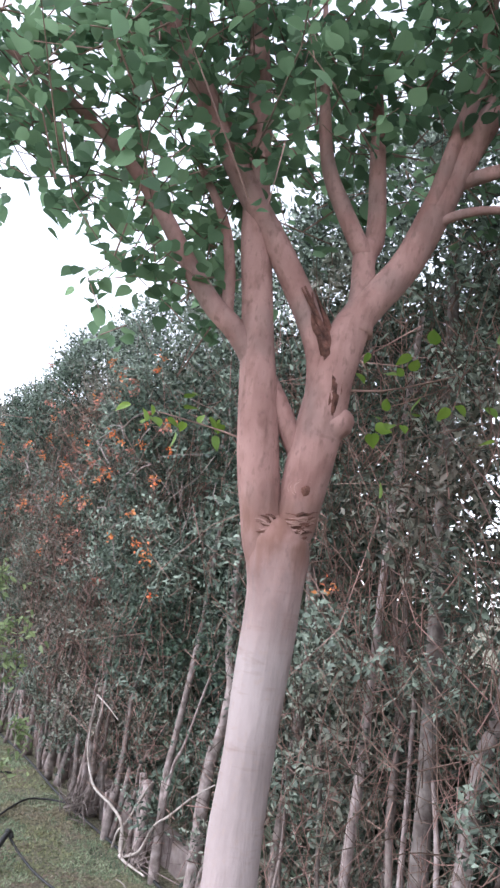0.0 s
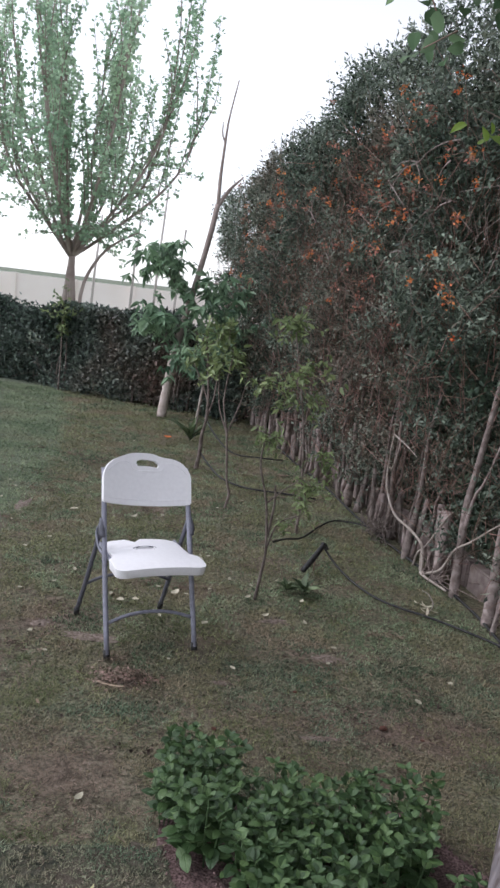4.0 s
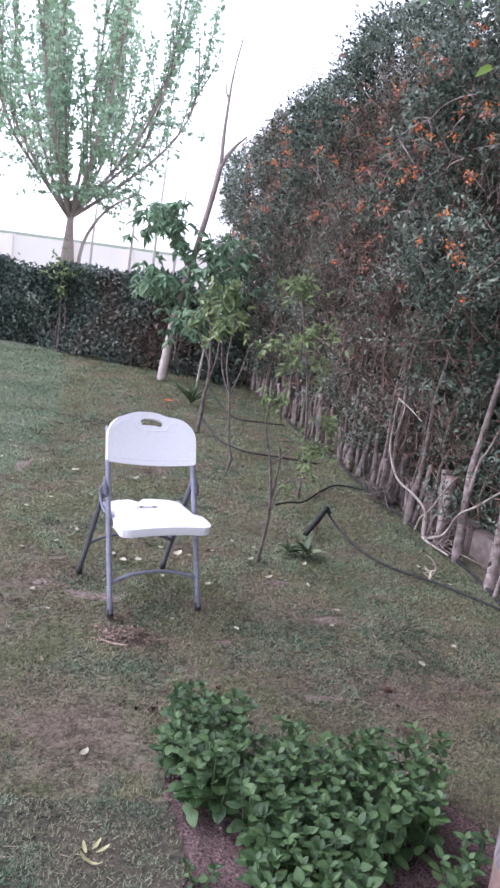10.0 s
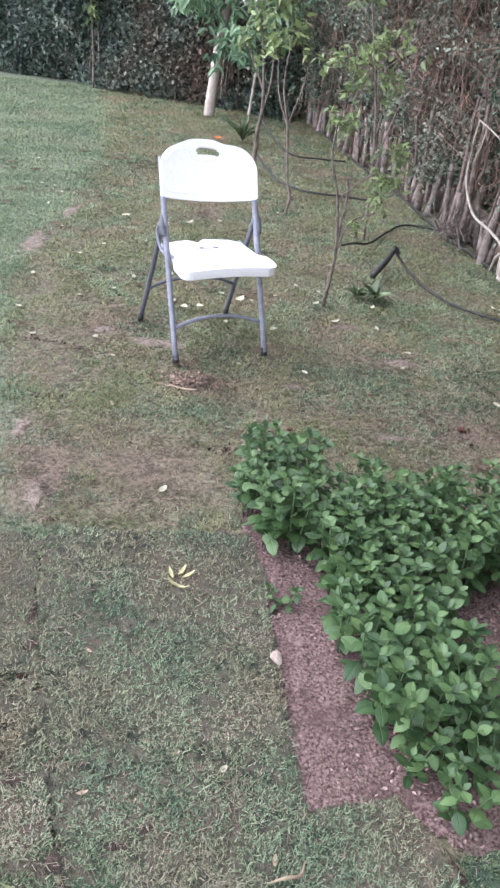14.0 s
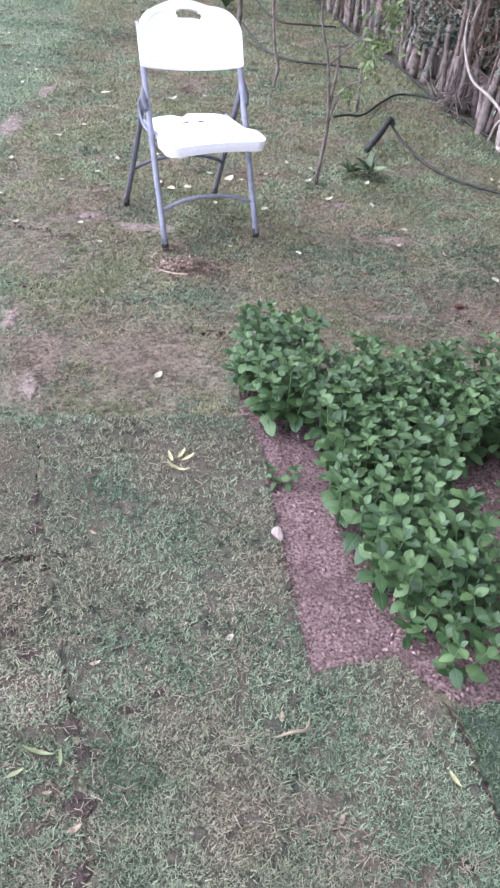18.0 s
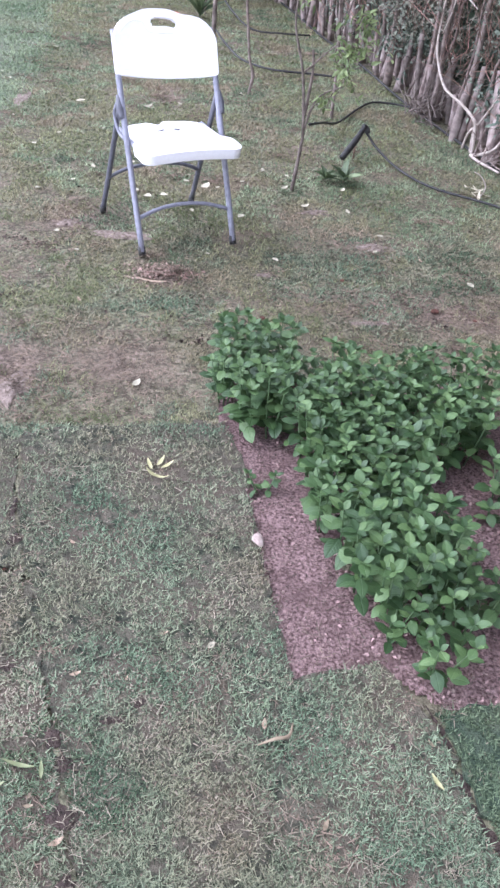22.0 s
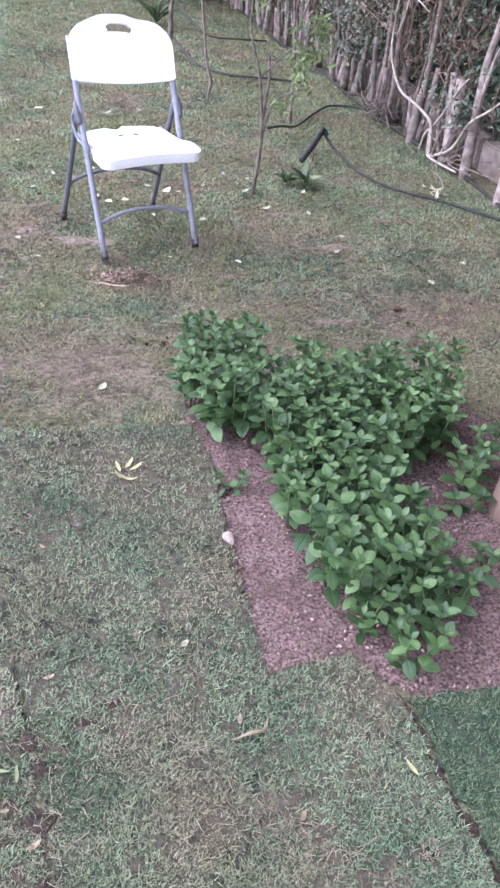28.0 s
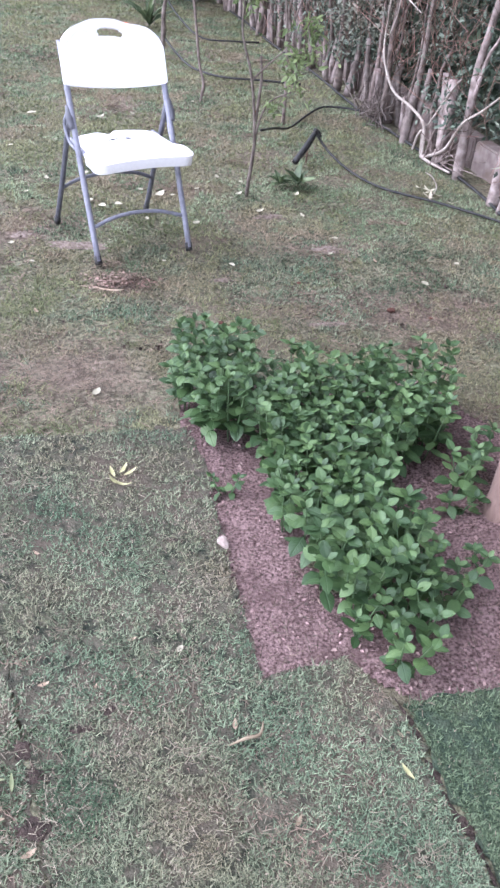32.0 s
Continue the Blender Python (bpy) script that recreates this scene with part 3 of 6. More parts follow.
DAMP = ((-0.28, 0.84, 0.028, 0.025), (-0.25, 0.785, 0.022, 0.02), (-0.24, 0.68, 0.04, 0.03), (-0.212, 0.56, 0.02, 0.04), (-0.413, 1.008, 0.025, 0.018), (-0.464, 1.066, 0.02, 0.016), (-0.474, 1.38, 0.02, 0.035), (-0.5, 1.5, 0.012, 0.05),
        (-0.114, 0.924, 0.02, 0.012), (-0.169, 0.883, 0.03, 0.01), (0.405, 0.833, 0.025, 0.01), (-0.55, 1.26, 0.06, 0.012), (0.02, 1.42, 0.03, 0.01))


def seam(line, width, label, seed, mat=M_WET_SOIL, up=0.0):
    """Damp soil showing between two turf strips."""
    r = np.random.default_rng(seed)
    pts = spline([(x, y, 0.0) for x, y in line], 40)
    v, f = [], []
    for i, p in enumerate(pts):
        w = width * min(1.4, max(0.3 if up else 0.08, 0.55 + 1.6 * noise.noise((p[0] * 9, p[1] * 9, seed)) + 0.5 * r.uniform(-1, 1)))
        v += [(p[0] - w, p[1], 0.001 + up), (p[0], p[1], 0.003 + up + 0.003 * r.normal()), (p[0] + w, p[1], 0.001 + up)]
        if i:
            k = 3 * i
            f += [(k - 3, k - 2, k + 1, k), (k - 2, k - 1, k + 2, k + 1)]
    ob = make("soil_seam", v, f, mat, None, label, kind="structure")
    ob["category"] = "soil"


seam([(0.502, 0.94), (0.528, 0.86), (0.554, 0.71), (0.595, 0.58), (0.64, 0.22)], 0.013, "dark damp soil in the gap between turf strips", 4)
seam([(-0.545, 1.815), (-0.514, 1.64), (-0.487, 1.465), (-0.457, 1.35), (-0.434, 1.29)], 0.02, "brown soil and thatch in a narrow gap between turf strips", 5, M_GROUND, 0.008)
seam([(-0.28, 0.86), (-0.195, 0.55), (-0.11, 0.17)], 0.014, "brown soil and thatch in a narrow gap between turf strips", 7, M_GROUND, 0.007)


PALE_SPOTS = ((0.736, 3.336, 0.1, 0.06), (-0.665, 3.39, 0.05, 0.06), (-0.2, 2.935, 0.11, 0.07), (0.23, 3.0, 0.05, 0.03), (-1.33, 4.6, 0.09, 0.25), (-1.27, 5.3, 0.05, 0.2), (-0.63, 2.08, 0.06, 0.11), (-0.8, 2.45, 0.03, 0.12),
              (0.5, 3.72, 0.1, 0.05), (-0.42, 3.3, 0.16, 0.06), (0.62, 2.62, 0.09, 0.03))


def damp_spot(x, y, rx, ry, seed, mat=None, low=0.0125, high=0.0185, label="small bare spot of dark crumbly soil in the turf"):
    r = np.random.default_rng(seed)
    v = [(x, y, high)]
    for k in range(18):
        a = k * 6.283 / 18
        s = r.uniform(0.45, 1.1)
        v.append((x + rx * s * math.cos(a), y + ry * s * math.sin(a), low))
    ob = make("bare_spot", v, [(0, k + 1, (k + 1) % 18 + 1) for k in range(18)], mat or M_WET_SOIL, None, label, kind="structure")
    ob["category"] = "soil"


for k, (x, y, rx, ry) in enumerate(DAMP):
    damp_spot(x, y, rx, ry, 60 + k)
for k, (x, y, rx, ry) in enumerate(PALE_SPOTS):
    g = ground_z(x, y) - 0.012
    damp_spot(x, y, rx, ry, 160 + k, M_WORN, g + 0.002, g + 0.011, "worn spot of bare pinkish soil in the lawn")


def build_bed():
    v, f, idx = [], [], {}
    xs, ys = np.arange(-0.02, 1.76, 0.012), np.arange(0.88, 2.5, 0.012)
    for j, y in enumerate(ys):
        for i, x in enumerate(xs):
            if in_poly(x, y, BED):
                z = 0.004 + 0.012 * noise.noise((x * 6, y * 6, 3)) + 0.006 * noise.noise((x * 22, y * 22, 5)) + 0.0015 * noise.noise((x * 35, y * 35, 1))
                z += 0.05 * math.exp(-((x - 0.97) ** 2 + (y - 1.45) ** 2) / 0.05)
                idx[i, j] = len(v)
                v.append((x, y, max(z, -0.006)))
    for (i, j), k in idx.items():
        if (i + 1, j) in idx and (i, j + 1) in idx and (i + 1, j + 1) in idx:
            f.append((k, idx[i + 1, j], idx[i + 1, j + 1], idx[i, j + 1]))
    ob = make("soil_bed", v, f, M_SOIL, None, "bare reddish brown soil of a planting bed", kind="structure")
    ob["category"] = "flower bed"


build_bed()


def field(x, y, scale, layer):
    return np.array([noise.noise((a * scale, b * scale, layer)) for a, b in zip(x, y)])


def grass():
    n = 1050000
    y = 0.35 + (rng.uniform(0, 1, n) ** 2.1) * 10.9
    x = -0.62 * y - 0.5 + rng.uniform(0, 1, n) * (1.75 + 0.62 * y + 0.5)
    ok = x < HX(y) - 0.04
    x, y = x[ok], y[ok]
    broad, mid = field(x, y, 1.5, 9), field(x, y, 5, 2)
    q = broad + 0.8 * mid + 0.4 * field(x, y, 14, 7)
    for cx, cy, sx, sy in BARE:
        q -= (0.36 if cy < 4 else 0.4) * np.exp(-(((x - cx) / sx) ** 2 + ((y - cy) / sy) ** 2))
    n = len(x)
    turf = (y < 1.9) & (x > -1.5)
    hole = field(x, y, 26, 4) + 0.35 * mid < np.where(turf, -0.27, -0.2)
    # more brown blades before y 3.4: worn, and darker for the nearer shade
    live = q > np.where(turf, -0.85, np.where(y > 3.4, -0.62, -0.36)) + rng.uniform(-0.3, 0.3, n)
    ok = (live | (rng.uniform(size=n) < 0.6)) & ~(hole & (rng.uniform(size=n) < 0.84))
    x, y, q, live, broad, mid = x[ok], y[ok], q[ok], live[ok], broad[ok], mid[ok]
    on_b = np.array([b < 0.99 and a > 0.5 and in_poly(a, b, SOD_B) for a, b in zip(x, y)])
    on_c = np.array([1.19 < b < 1.86 and a < -0.4 and in_poly(a, b, SOD_C) for a, b in zip(x, y)])
    on = on_b | on_c | np.array([b < 1.94 and (in_poly(a, b, SOD_A) or in_poly(a, b, SOD_D)) for a, b in zip(x, y)])
    bed = np.array([b < 2.25 and a > 0 and in_poly(a, b, BED) for a, b in zip(x, y)])
    cover = field(x, y, 9, 6) > -0.25
    ok = (on | (y > 1.9) | ((x < 0.02) & (cover | (y > 1.46)))) & ~(bed & ~on)
    for cx, cy, sx, sy in PALE_SPOTS:
        ok &= (((x - cx) / sx) ** 2 + ((y - cy) / sy) ** 2 > rng.uniform(0.4, 1.3, len(x))) | (rng.uniform(size=len(x)) < 0.22)
    for cx, cy, sx, sy in DAMP:
        ok &= (((x - cx) / sx) ** 2 + ((y - cy) / sy) ** 2 > 0.7) | (rng.uniform(size=len(x)) < 0.2)
    x, y, q, on, on_b, on_c, live, broad, mid = (a[ok] for a in (x, y, q, on, on_b, on_c, live, broad, mid))
    n = len(x)
    soil = 0.012 * np.sin(x * 1.7 + 0.6) * np.sin(y * 1.3) + 0.008 * field(x, y, 3, 0) - 0.011
    z = np.where(on, 0.0115, np.where((y < 1.46) & (x > -1.3), 0.004, soil))
    h = rng.uniform(0.005, 0.013, n) * np.where(y < 1.9, 0.74, np.where(y < 2.5, 0.8, 1.0))
    an = rng.uniform(0, 6.283, n)
    lean = rng.uniform(0.4, 2.4, n)
    w = rng.uniform(0.0007, 0.0012, n) * np.where(y < 1.9, 1.15, 1.0) * (1 + y * 0.42)
    die = rng.uniform(size=n)
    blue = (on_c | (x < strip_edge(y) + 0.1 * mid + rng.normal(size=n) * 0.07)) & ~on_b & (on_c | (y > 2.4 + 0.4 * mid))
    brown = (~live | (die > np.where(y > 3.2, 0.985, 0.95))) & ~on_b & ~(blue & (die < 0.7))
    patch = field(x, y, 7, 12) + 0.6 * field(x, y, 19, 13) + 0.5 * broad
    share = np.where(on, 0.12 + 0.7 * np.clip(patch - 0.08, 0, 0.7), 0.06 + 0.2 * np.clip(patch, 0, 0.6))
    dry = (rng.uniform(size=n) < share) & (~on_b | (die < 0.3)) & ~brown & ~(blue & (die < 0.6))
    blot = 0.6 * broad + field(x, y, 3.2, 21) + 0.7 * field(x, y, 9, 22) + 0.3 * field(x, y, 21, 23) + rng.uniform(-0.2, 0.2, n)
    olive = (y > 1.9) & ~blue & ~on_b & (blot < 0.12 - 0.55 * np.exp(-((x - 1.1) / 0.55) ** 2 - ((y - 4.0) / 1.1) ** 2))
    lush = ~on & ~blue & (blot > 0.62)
    # beyond about y 3.4 the paler blades stand in for stronger light
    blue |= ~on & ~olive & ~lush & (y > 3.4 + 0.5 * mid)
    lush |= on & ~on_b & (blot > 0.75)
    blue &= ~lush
    h = np.where(dry, h * 0.7, np.where(brown, h * 0.35, h)) * (1 + 0.06 * y)
    lean = np.where(brown, lean * 3 + 1, lean)
    dx, dy = np.cos(an), np.sin(an)
    p = np.stack([x, y, z], 1)
    side = np.stack([-dy, dx, 0 * x], 1) * w[:, None]
    tip = p + np.stack([dx * lean * h, dy * lean * h, h], 1)
    free = ~dry & ~brown
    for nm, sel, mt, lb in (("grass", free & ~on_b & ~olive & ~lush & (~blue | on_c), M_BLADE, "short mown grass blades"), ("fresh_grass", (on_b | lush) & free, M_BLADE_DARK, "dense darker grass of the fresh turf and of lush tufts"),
                            ("mossy_grass", free & olive, M_BLADE_OLIVE, "short olive brown mossy grass"), ("bluish_grass", free & blue & ~on_c, M_BLADE_BLUE, "bluish green grass of another strip and of the far lawn, paler for stronger light"),
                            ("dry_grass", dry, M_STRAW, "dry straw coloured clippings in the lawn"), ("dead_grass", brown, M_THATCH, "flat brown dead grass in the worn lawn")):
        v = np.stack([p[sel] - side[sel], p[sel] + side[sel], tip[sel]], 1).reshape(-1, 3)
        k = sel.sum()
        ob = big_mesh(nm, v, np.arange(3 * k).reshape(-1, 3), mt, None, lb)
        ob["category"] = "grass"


grass()


def outer_grass():
    """Coarser blades on the rest of the lawn, round the strip that the mown blades fill."""
    r = np.random.default_rng(44)
    n = 150000
    x, y = r.uniform(-7, 2.4, n), r.uniform(-2.5, 11.5, n)
    ok = (x < HX(y) - 0.05) & ((x < -0.62 * y - 0.45) | (y < 0.35)) & ~((y > 0.05) & (y < 1.9) & (x > -1.65) & (x < 1.65)) & (y < 10.2 - 0.466 * (x + 0.52))
    x, y = x[ok], y[ok]
    n = len(x)
    z = 0.012 * np.sin(x * 1.7 + 0.6) * np.sin(y * 1.3) + 0.008 * field(x, y, 3, 0) - 0.014
    an, h = r.uniform(0, 6.283, n), r.uniform(0.01, 0.026, n)
    p = np.stack([x, y, z], 1)
    side = np.stack([-np.sin(an), np.cos(an), 0 * x], 1) * r.uniform(0.002, 0.004, n)[:, None]
    tip = p + np.stack([np.cos(an) * h * 1.2, np.sin(an) * h * 1.2, h], 1)
    pick = field(x, y, 1.6, 31) + 0.5 * field(x, y, 6, 32) + r.uniform(-0.3, 0.3, n)
    for nm, sel, mt, lb in (("bluish_grass", pick > -0.05, M_BLADE_BLUE, "bluish green mown grass of the outer lawn"), ("mossy_grass", pick <= -0.05, M_BLADE_OLIVE, "olive mown grass of the outer lawn")):
        v = np.stack([p[sel] - side[sel], p[sel] + side[sel], tip[sel]], 1).reshape(-1, 3)
        ob = big_mesh(nm, v, np.arange(len(v)).reshape(-1, 3), mt, None, lb)
        ob["category"] = "grass"


outer_grass()


# ---- hedge along the garden's side ----
def hedge_top(y):
    return np.interp(y, (-1, 3, 5.7, 7, 8.2, 9, 10, 11.1, 12.2, 12.5), (4.1, 4.1, 3.74, 3.75, 3.56, 3.5, 3.42, 3.36, 3.25, 2.7)) + 0.05 * np.sin(y * 2.7 + 1) + 0.03 * np.sin(y * 6.1)


def hedge_side():
    h = thing("hedge", (1.6, 4.5, 0), "tall overgrown green hedge with orange blossoms and bare brown stems", "hedge")
    off = np.array((1.6, 4.5, 0.0))
    r = np.random.default_rng(11)
    # leafy sprigs through the depth of the hedge, densest at its face
    n = 62000
    y = -1.0 + 13.4 * r.uniform(0, 1, n) ** 1.15
    zt = hedge_top(y)
    z = 0.2 + (zt - 0.25) * r.uniform(0, 1, n) ** 0.85
    bulge = 0.1 + 0.3 * np.clip((z - 0.8) / 2.2, 0, 1) - 0.45 * np.clip((z - zt + 0.7) / 0.7, 0, 1) ** 2
    lump = 0.24 * np.array([noise.noise((0.0, a * 1.3, b * 1.3)) for a, b in zip(y, z)]) + 0.16 * np.array([noise.noise((4.0, a * 3.5, b * 3.5)) for a, b in zip(y, z)])
    depth = np.where(r.uniform(size=n) < 0.22, r.uniform(0.2, 1.1, n), np.minimum(r.exponential(0.17, n), 1.1))
    x = HX(y) - bulge - lump + depth + 0.16 * (y < 3.3) * np.clip(1.6 - z, 0, 1)
    gap = np.array([noise.noise((a * 2.6, b * 2.6, c * 2.6)) + 0.5 * noise.noise((a * 7, b * 7, c * 7)) for a, b, c in zip(x, y, z)])
    dry = np.clip(1 - ((y - 6.2) / 3.0) ** 2, 0, 1) * np.clip(1 - ((z - 1.7) / 0.9) ** 2, 0, 1)      # twiggy stretch below the blossoms
    keep = gap > -0.2 + np.where(y < 3.3, 0.26, 0.3) * np.clip(1.4 - z, 0, 1.1) + 0.2 * dry + 0.16 * ((y < 3.3) & (z > 1.4) & (z < 3.0))
    keep &= ~((y > 4.4) & (y < 5.8) & (z < 0.9) & (x < HX(y) - 0.03))      # hollow behind the bare vine
    c = np.stack([x, y, z], 1)[keep]
    n, m = len(c), 8
    axis = unit(r.normal(size=(n, 3)) * (0.6, 0.7, 0.6) + (-0.5, -0.1, 0.35))
    t = np.linspace(0.0, 1.0, m)[None, :, None]
    length = r.uniform(0.06, 0.19, n)[:, None, None]
    p = (c[:, None] + axis[:, None] * t * length + r.normal(size=(n, m, 3)) * 0.006).reshape(-1, 3) - off
    d = (axis[:, None] * 0.7 + r.normal(size=(n, m, 3)) * 0.75).reshape(-1, 3)
    leaf_cloud("foliage", p, d, np.repeat(r.uniform(0.026, 0.05, n), m) * r.uniform(0.75, 1.2, n * m), 0.44, M_HEDGE_LEAF, h, "small dark green leaves in sprigs",
               nrm=np.repeat(r.normal(size=(n, 3)) * 0.4, m, 0) + r.normal(size=(n * m, 3)) * 0.45 + (-0.6, -0.3, 0.7))
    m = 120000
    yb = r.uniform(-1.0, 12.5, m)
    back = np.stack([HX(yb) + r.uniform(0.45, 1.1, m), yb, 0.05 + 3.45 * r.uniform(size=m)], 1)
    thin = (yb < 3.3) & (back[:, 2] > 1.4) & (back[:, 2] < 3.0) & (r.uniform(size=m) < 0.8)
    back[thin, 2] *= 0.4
    leaf_cloud("inner_foliage", back - off, r.normal(size=(m, 3)) + (-0.3, -0.1, 0.1), r.uniform(0.07, 0.13, m), 0.45, M_HEDGE_SHADE, h, "leaves deep in the hedge, coloured darker for the shade there",
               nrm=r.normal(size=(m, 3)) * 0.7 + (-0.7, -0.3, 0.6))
    # shoots that stand above the clipped top
    ys = r.uniform(-1, 12.5, 260)
    pts, dirs, lines = [], [], []
    for yy in ys:
        ztop = hedge_top(yy) - 0.06
        x0 = HX(yy) + r.uniform(-0.2, 0.6)
        ln = r.uniform(0.0, 0.2)
        a = np.array((x0, yy, ztop - 0.2)) - off
        b = a + np.array((r.normal() * 0.1, r.normal() * 0.1, ln + 0.2))
        lines.append((np.array([a, (a + b) / 2 + r.normal(size=3) * 0.015, b]), 0.005, 0.002))
        for t in np.linspace(0.2, 1, 12):
            pts.append(a + (b - a) * t)
            dirs.append(r.normal(size=3) + (0, 0, 0.5))
    leaf_cloud("top_growth", np.array(pts), np.array(dirs), r.uniform(0.03, 0.06, len(pts)), 0.42, M_HEDGE_LEAF, h)
    # brown twigs inside
    for k in range(9500):
        yy = (r.normal(6.2, 1.5), r.uniform(0.0, 12.5), r.uniform(0.0, 12.5), r.uniform(0.8, 3.3))[k % 4]
        zz = 0.25 + 2.7 * r.uniform() ** 0.9
        a = np.array((HX(yy) + r.uniform(-0.22, 0.3) - 0.1 * min(zz, 2), yy, zz)) - off
        dr = r.normal(size=3) * (0.25, 0.35, 0.4) + (-0.05, 0, 0.45)
        ln = r.uniform(0.1, 0.42) if k % 9 else r.uniform(0.4, 0.8)
        b = a + unit(dr) * ln
        mid = (a + b) / 2 + r.normal(size=3) * 0.04
        lines.append((np.array([a, mid, b]), r.uniform(0.0012, 0.0035), 0.001))
    many_tubes("twig_mass", lines, M_TWIG, h, "tangled thin brown twigs")
    # upright stems
    y = -0.6
    k = 0
    while y < 11:
        y += r.uniform(0.08, 0.22) if y > 3 else r.uniform(0.14, 0.4)
        if 3.5 < y < 4.65:
            continue
        x0 = HX(y) + r.uniform(-0.07, 0.2)
        hgt = r.uniform(0.6, 1.3) if x0 - HX(y) < 0.1 and y > 3 else r.uniform(1.5, 2.9)
        rad = r.uniform(0.01, 0.024) if r.uniform() < 0.85 else 0.034
        lean = np.clip(r.normal(size=2) * 0.14, -0.18, 0.18)
        pts = [np.array((x0 + lean[0] * t * t * hgt * 0.5 + r.normal() * 0.012, y + lean[1] * t * hgt + r.normal() * 0.02, hgt * t - 0.02)) - off
               for t in np.linspace(0, 1, 6)]
        tube("stem", pts, np.linspace(rad, rad * 0.45, 6), M_STEM, h, "", 7, 11, 0.06, k)
        k += 1
    # old cut stems in a row at the foot, and the thick trunks
    y, k = 4.5, 0
    while y < 10.2:
        y += r.uniform(0.07, 0.17)
        x0, rad, hgt = HX(y) + r.uniform(-0.05, 0.1), r.uniform(0.017, 0.034), r.uniform(0.22, 0.5)
        lean = r.normal(size=2) * 0.12
        pts = [np.array((x0 + lean[0] * t * hgt, y + lean[1] * t * hgt + r.normal() * 0.008, hgt * t - 0.02)) - off for t in np.linspace(0, 1, 4)]
        tube("old_stem", pts, np.array((1.15, 0.95, 0.9, 0.75)) * rad, M_STUB, h, "", 8, 7, 0.09, k)
        k += 1
    for pts, r0, r1 in (([(2.06, 2.39, -0.02), (2.06, 2.4, 0.74), (2.057, 2.41, 1.27), (2.05, 2.45, 1.9), (2.04, 2.5, 2.75), (2.02, 2.52, 3.3)], 0.042, 0.024),
                        ([(2.09, 2.23, -0.02), (2.097, 2.2, 0.8), (2.105, 2.16, 1.23), (2.13, 2.1, 1.5), (2.16, 2.0, 2.4)], 0.04, 0.02),
                        ([(1.975, 2.82, -0.02), (1.98, 2.79, 0.58), (1.987, 2.766, 1.1), (1.99, 2.746, 2.25), (2.0, 2.7, 3.0)], 0.026, 0.014),
                        ([(2.08, 2.53, 0.0), (2.08, 2.542, 0.68), (2.079, 2.55, 1.02), (2.07, 2.56, 1.4)], 0.014, 0.008),
                        ([(2.08, 2.29, 0.0), (2.076, 2.31, 0.77), (2.064, 2.37, 1.12)], 0.012, 0.009),
                        ([(1.661, 4.342, -0.02), (1.658, 4.36, 0.3), (1.656, 4.37, 0.59), (1.664, 4.335, 0.8), (1.69, 4.25, 1.4), (1.7, 4.22, 2.0), (1.72, 4.2, 2.7)], 0.03, 0.008),
                        ([(1.659, 4.353, 0.42), (1.669, 4.303, 0.643), (1.685, 4.22, 0.77), (1.72, 4.1, 1.1), (1.78, 4.0, 1.5)], 0.012, 0.004),
                        ([(1.726, 3.803, -0.01), (1.729, 3.79, 0.128), (1.73, 3.784, 0.25), (1.739, 3.733, 0.334), (1.752, 3.667, 0.43)], 0.016, 0.006), ([(1.729, 3.79, 0.13), (1.742, 3.74, 0.25), (1.746, 3.72, 0.3)], 0.013, 0.007),
                        ([(1.815, 3.55, -0.02), (1.815, 3.55, 0.2), (1.818, 3.537, 0.5), (1.83, 3.5, 1.0)], 0.024, 0.015), ([(1.841, 3.525, -0.02), (1.84, 3.52, 0.3), (1.845, 3.5, 0.52), (1.87, 3.44, 1.1)], 0.026, 0.015),
                        ([(1.612, 4.6, -0.02), (1.616, 4.577, 0.27), (1.618, 4.57, 0.47)], 0.034, 0.026),
                        ([(1.635, 4.58, -0.02), (1.632, 4.6, 0.13), (1.624, 4.64, 0.46)], 0.036, 0.028), ([(1.5, 5.0, -0.02), (1.504, 5.0, 0.1), (1.51, 4.98, 0.28)], 0.032, 0.024),
                        ([(1.741, 3.935, -0.02), (1.742, 3.93, 0.23), (1.742, 3.927, 0.6), (1.747, 3.9, 0.8), (1.757, 3.85, 0.92), (1.764, 3.81, 1.15), (1.73, 3.83, 1.4), (1.722, 3.87, 1.9), (1.72, 3.89, 2.4), (1.74, 3.88, 3.0)], 0.04, 0.016), ([(1.42, 5.62, -0.02), (1.42, 5.6, 0.3)], 0.03, 0.022)):
        tube("old_stem", np.array(pts) - off, np.linspace(r0, r1, len(pts)), M_STUB, h, "thick grey-brown old stem", 10, 5 * len(pts), 0.06, len(pts))
    tube("stump", np.array([(1.835, 3.55, -0.03), (1.835, 3.55, 0.04), (1.83, 3.545, 0.1), (1.828, 3.54, 0.15)]) - off, [0.085, 0.075, 0.055, 0.03], M_STUMP, h, "rounded dark brown old stump", 12, 12, 0.12, 3)
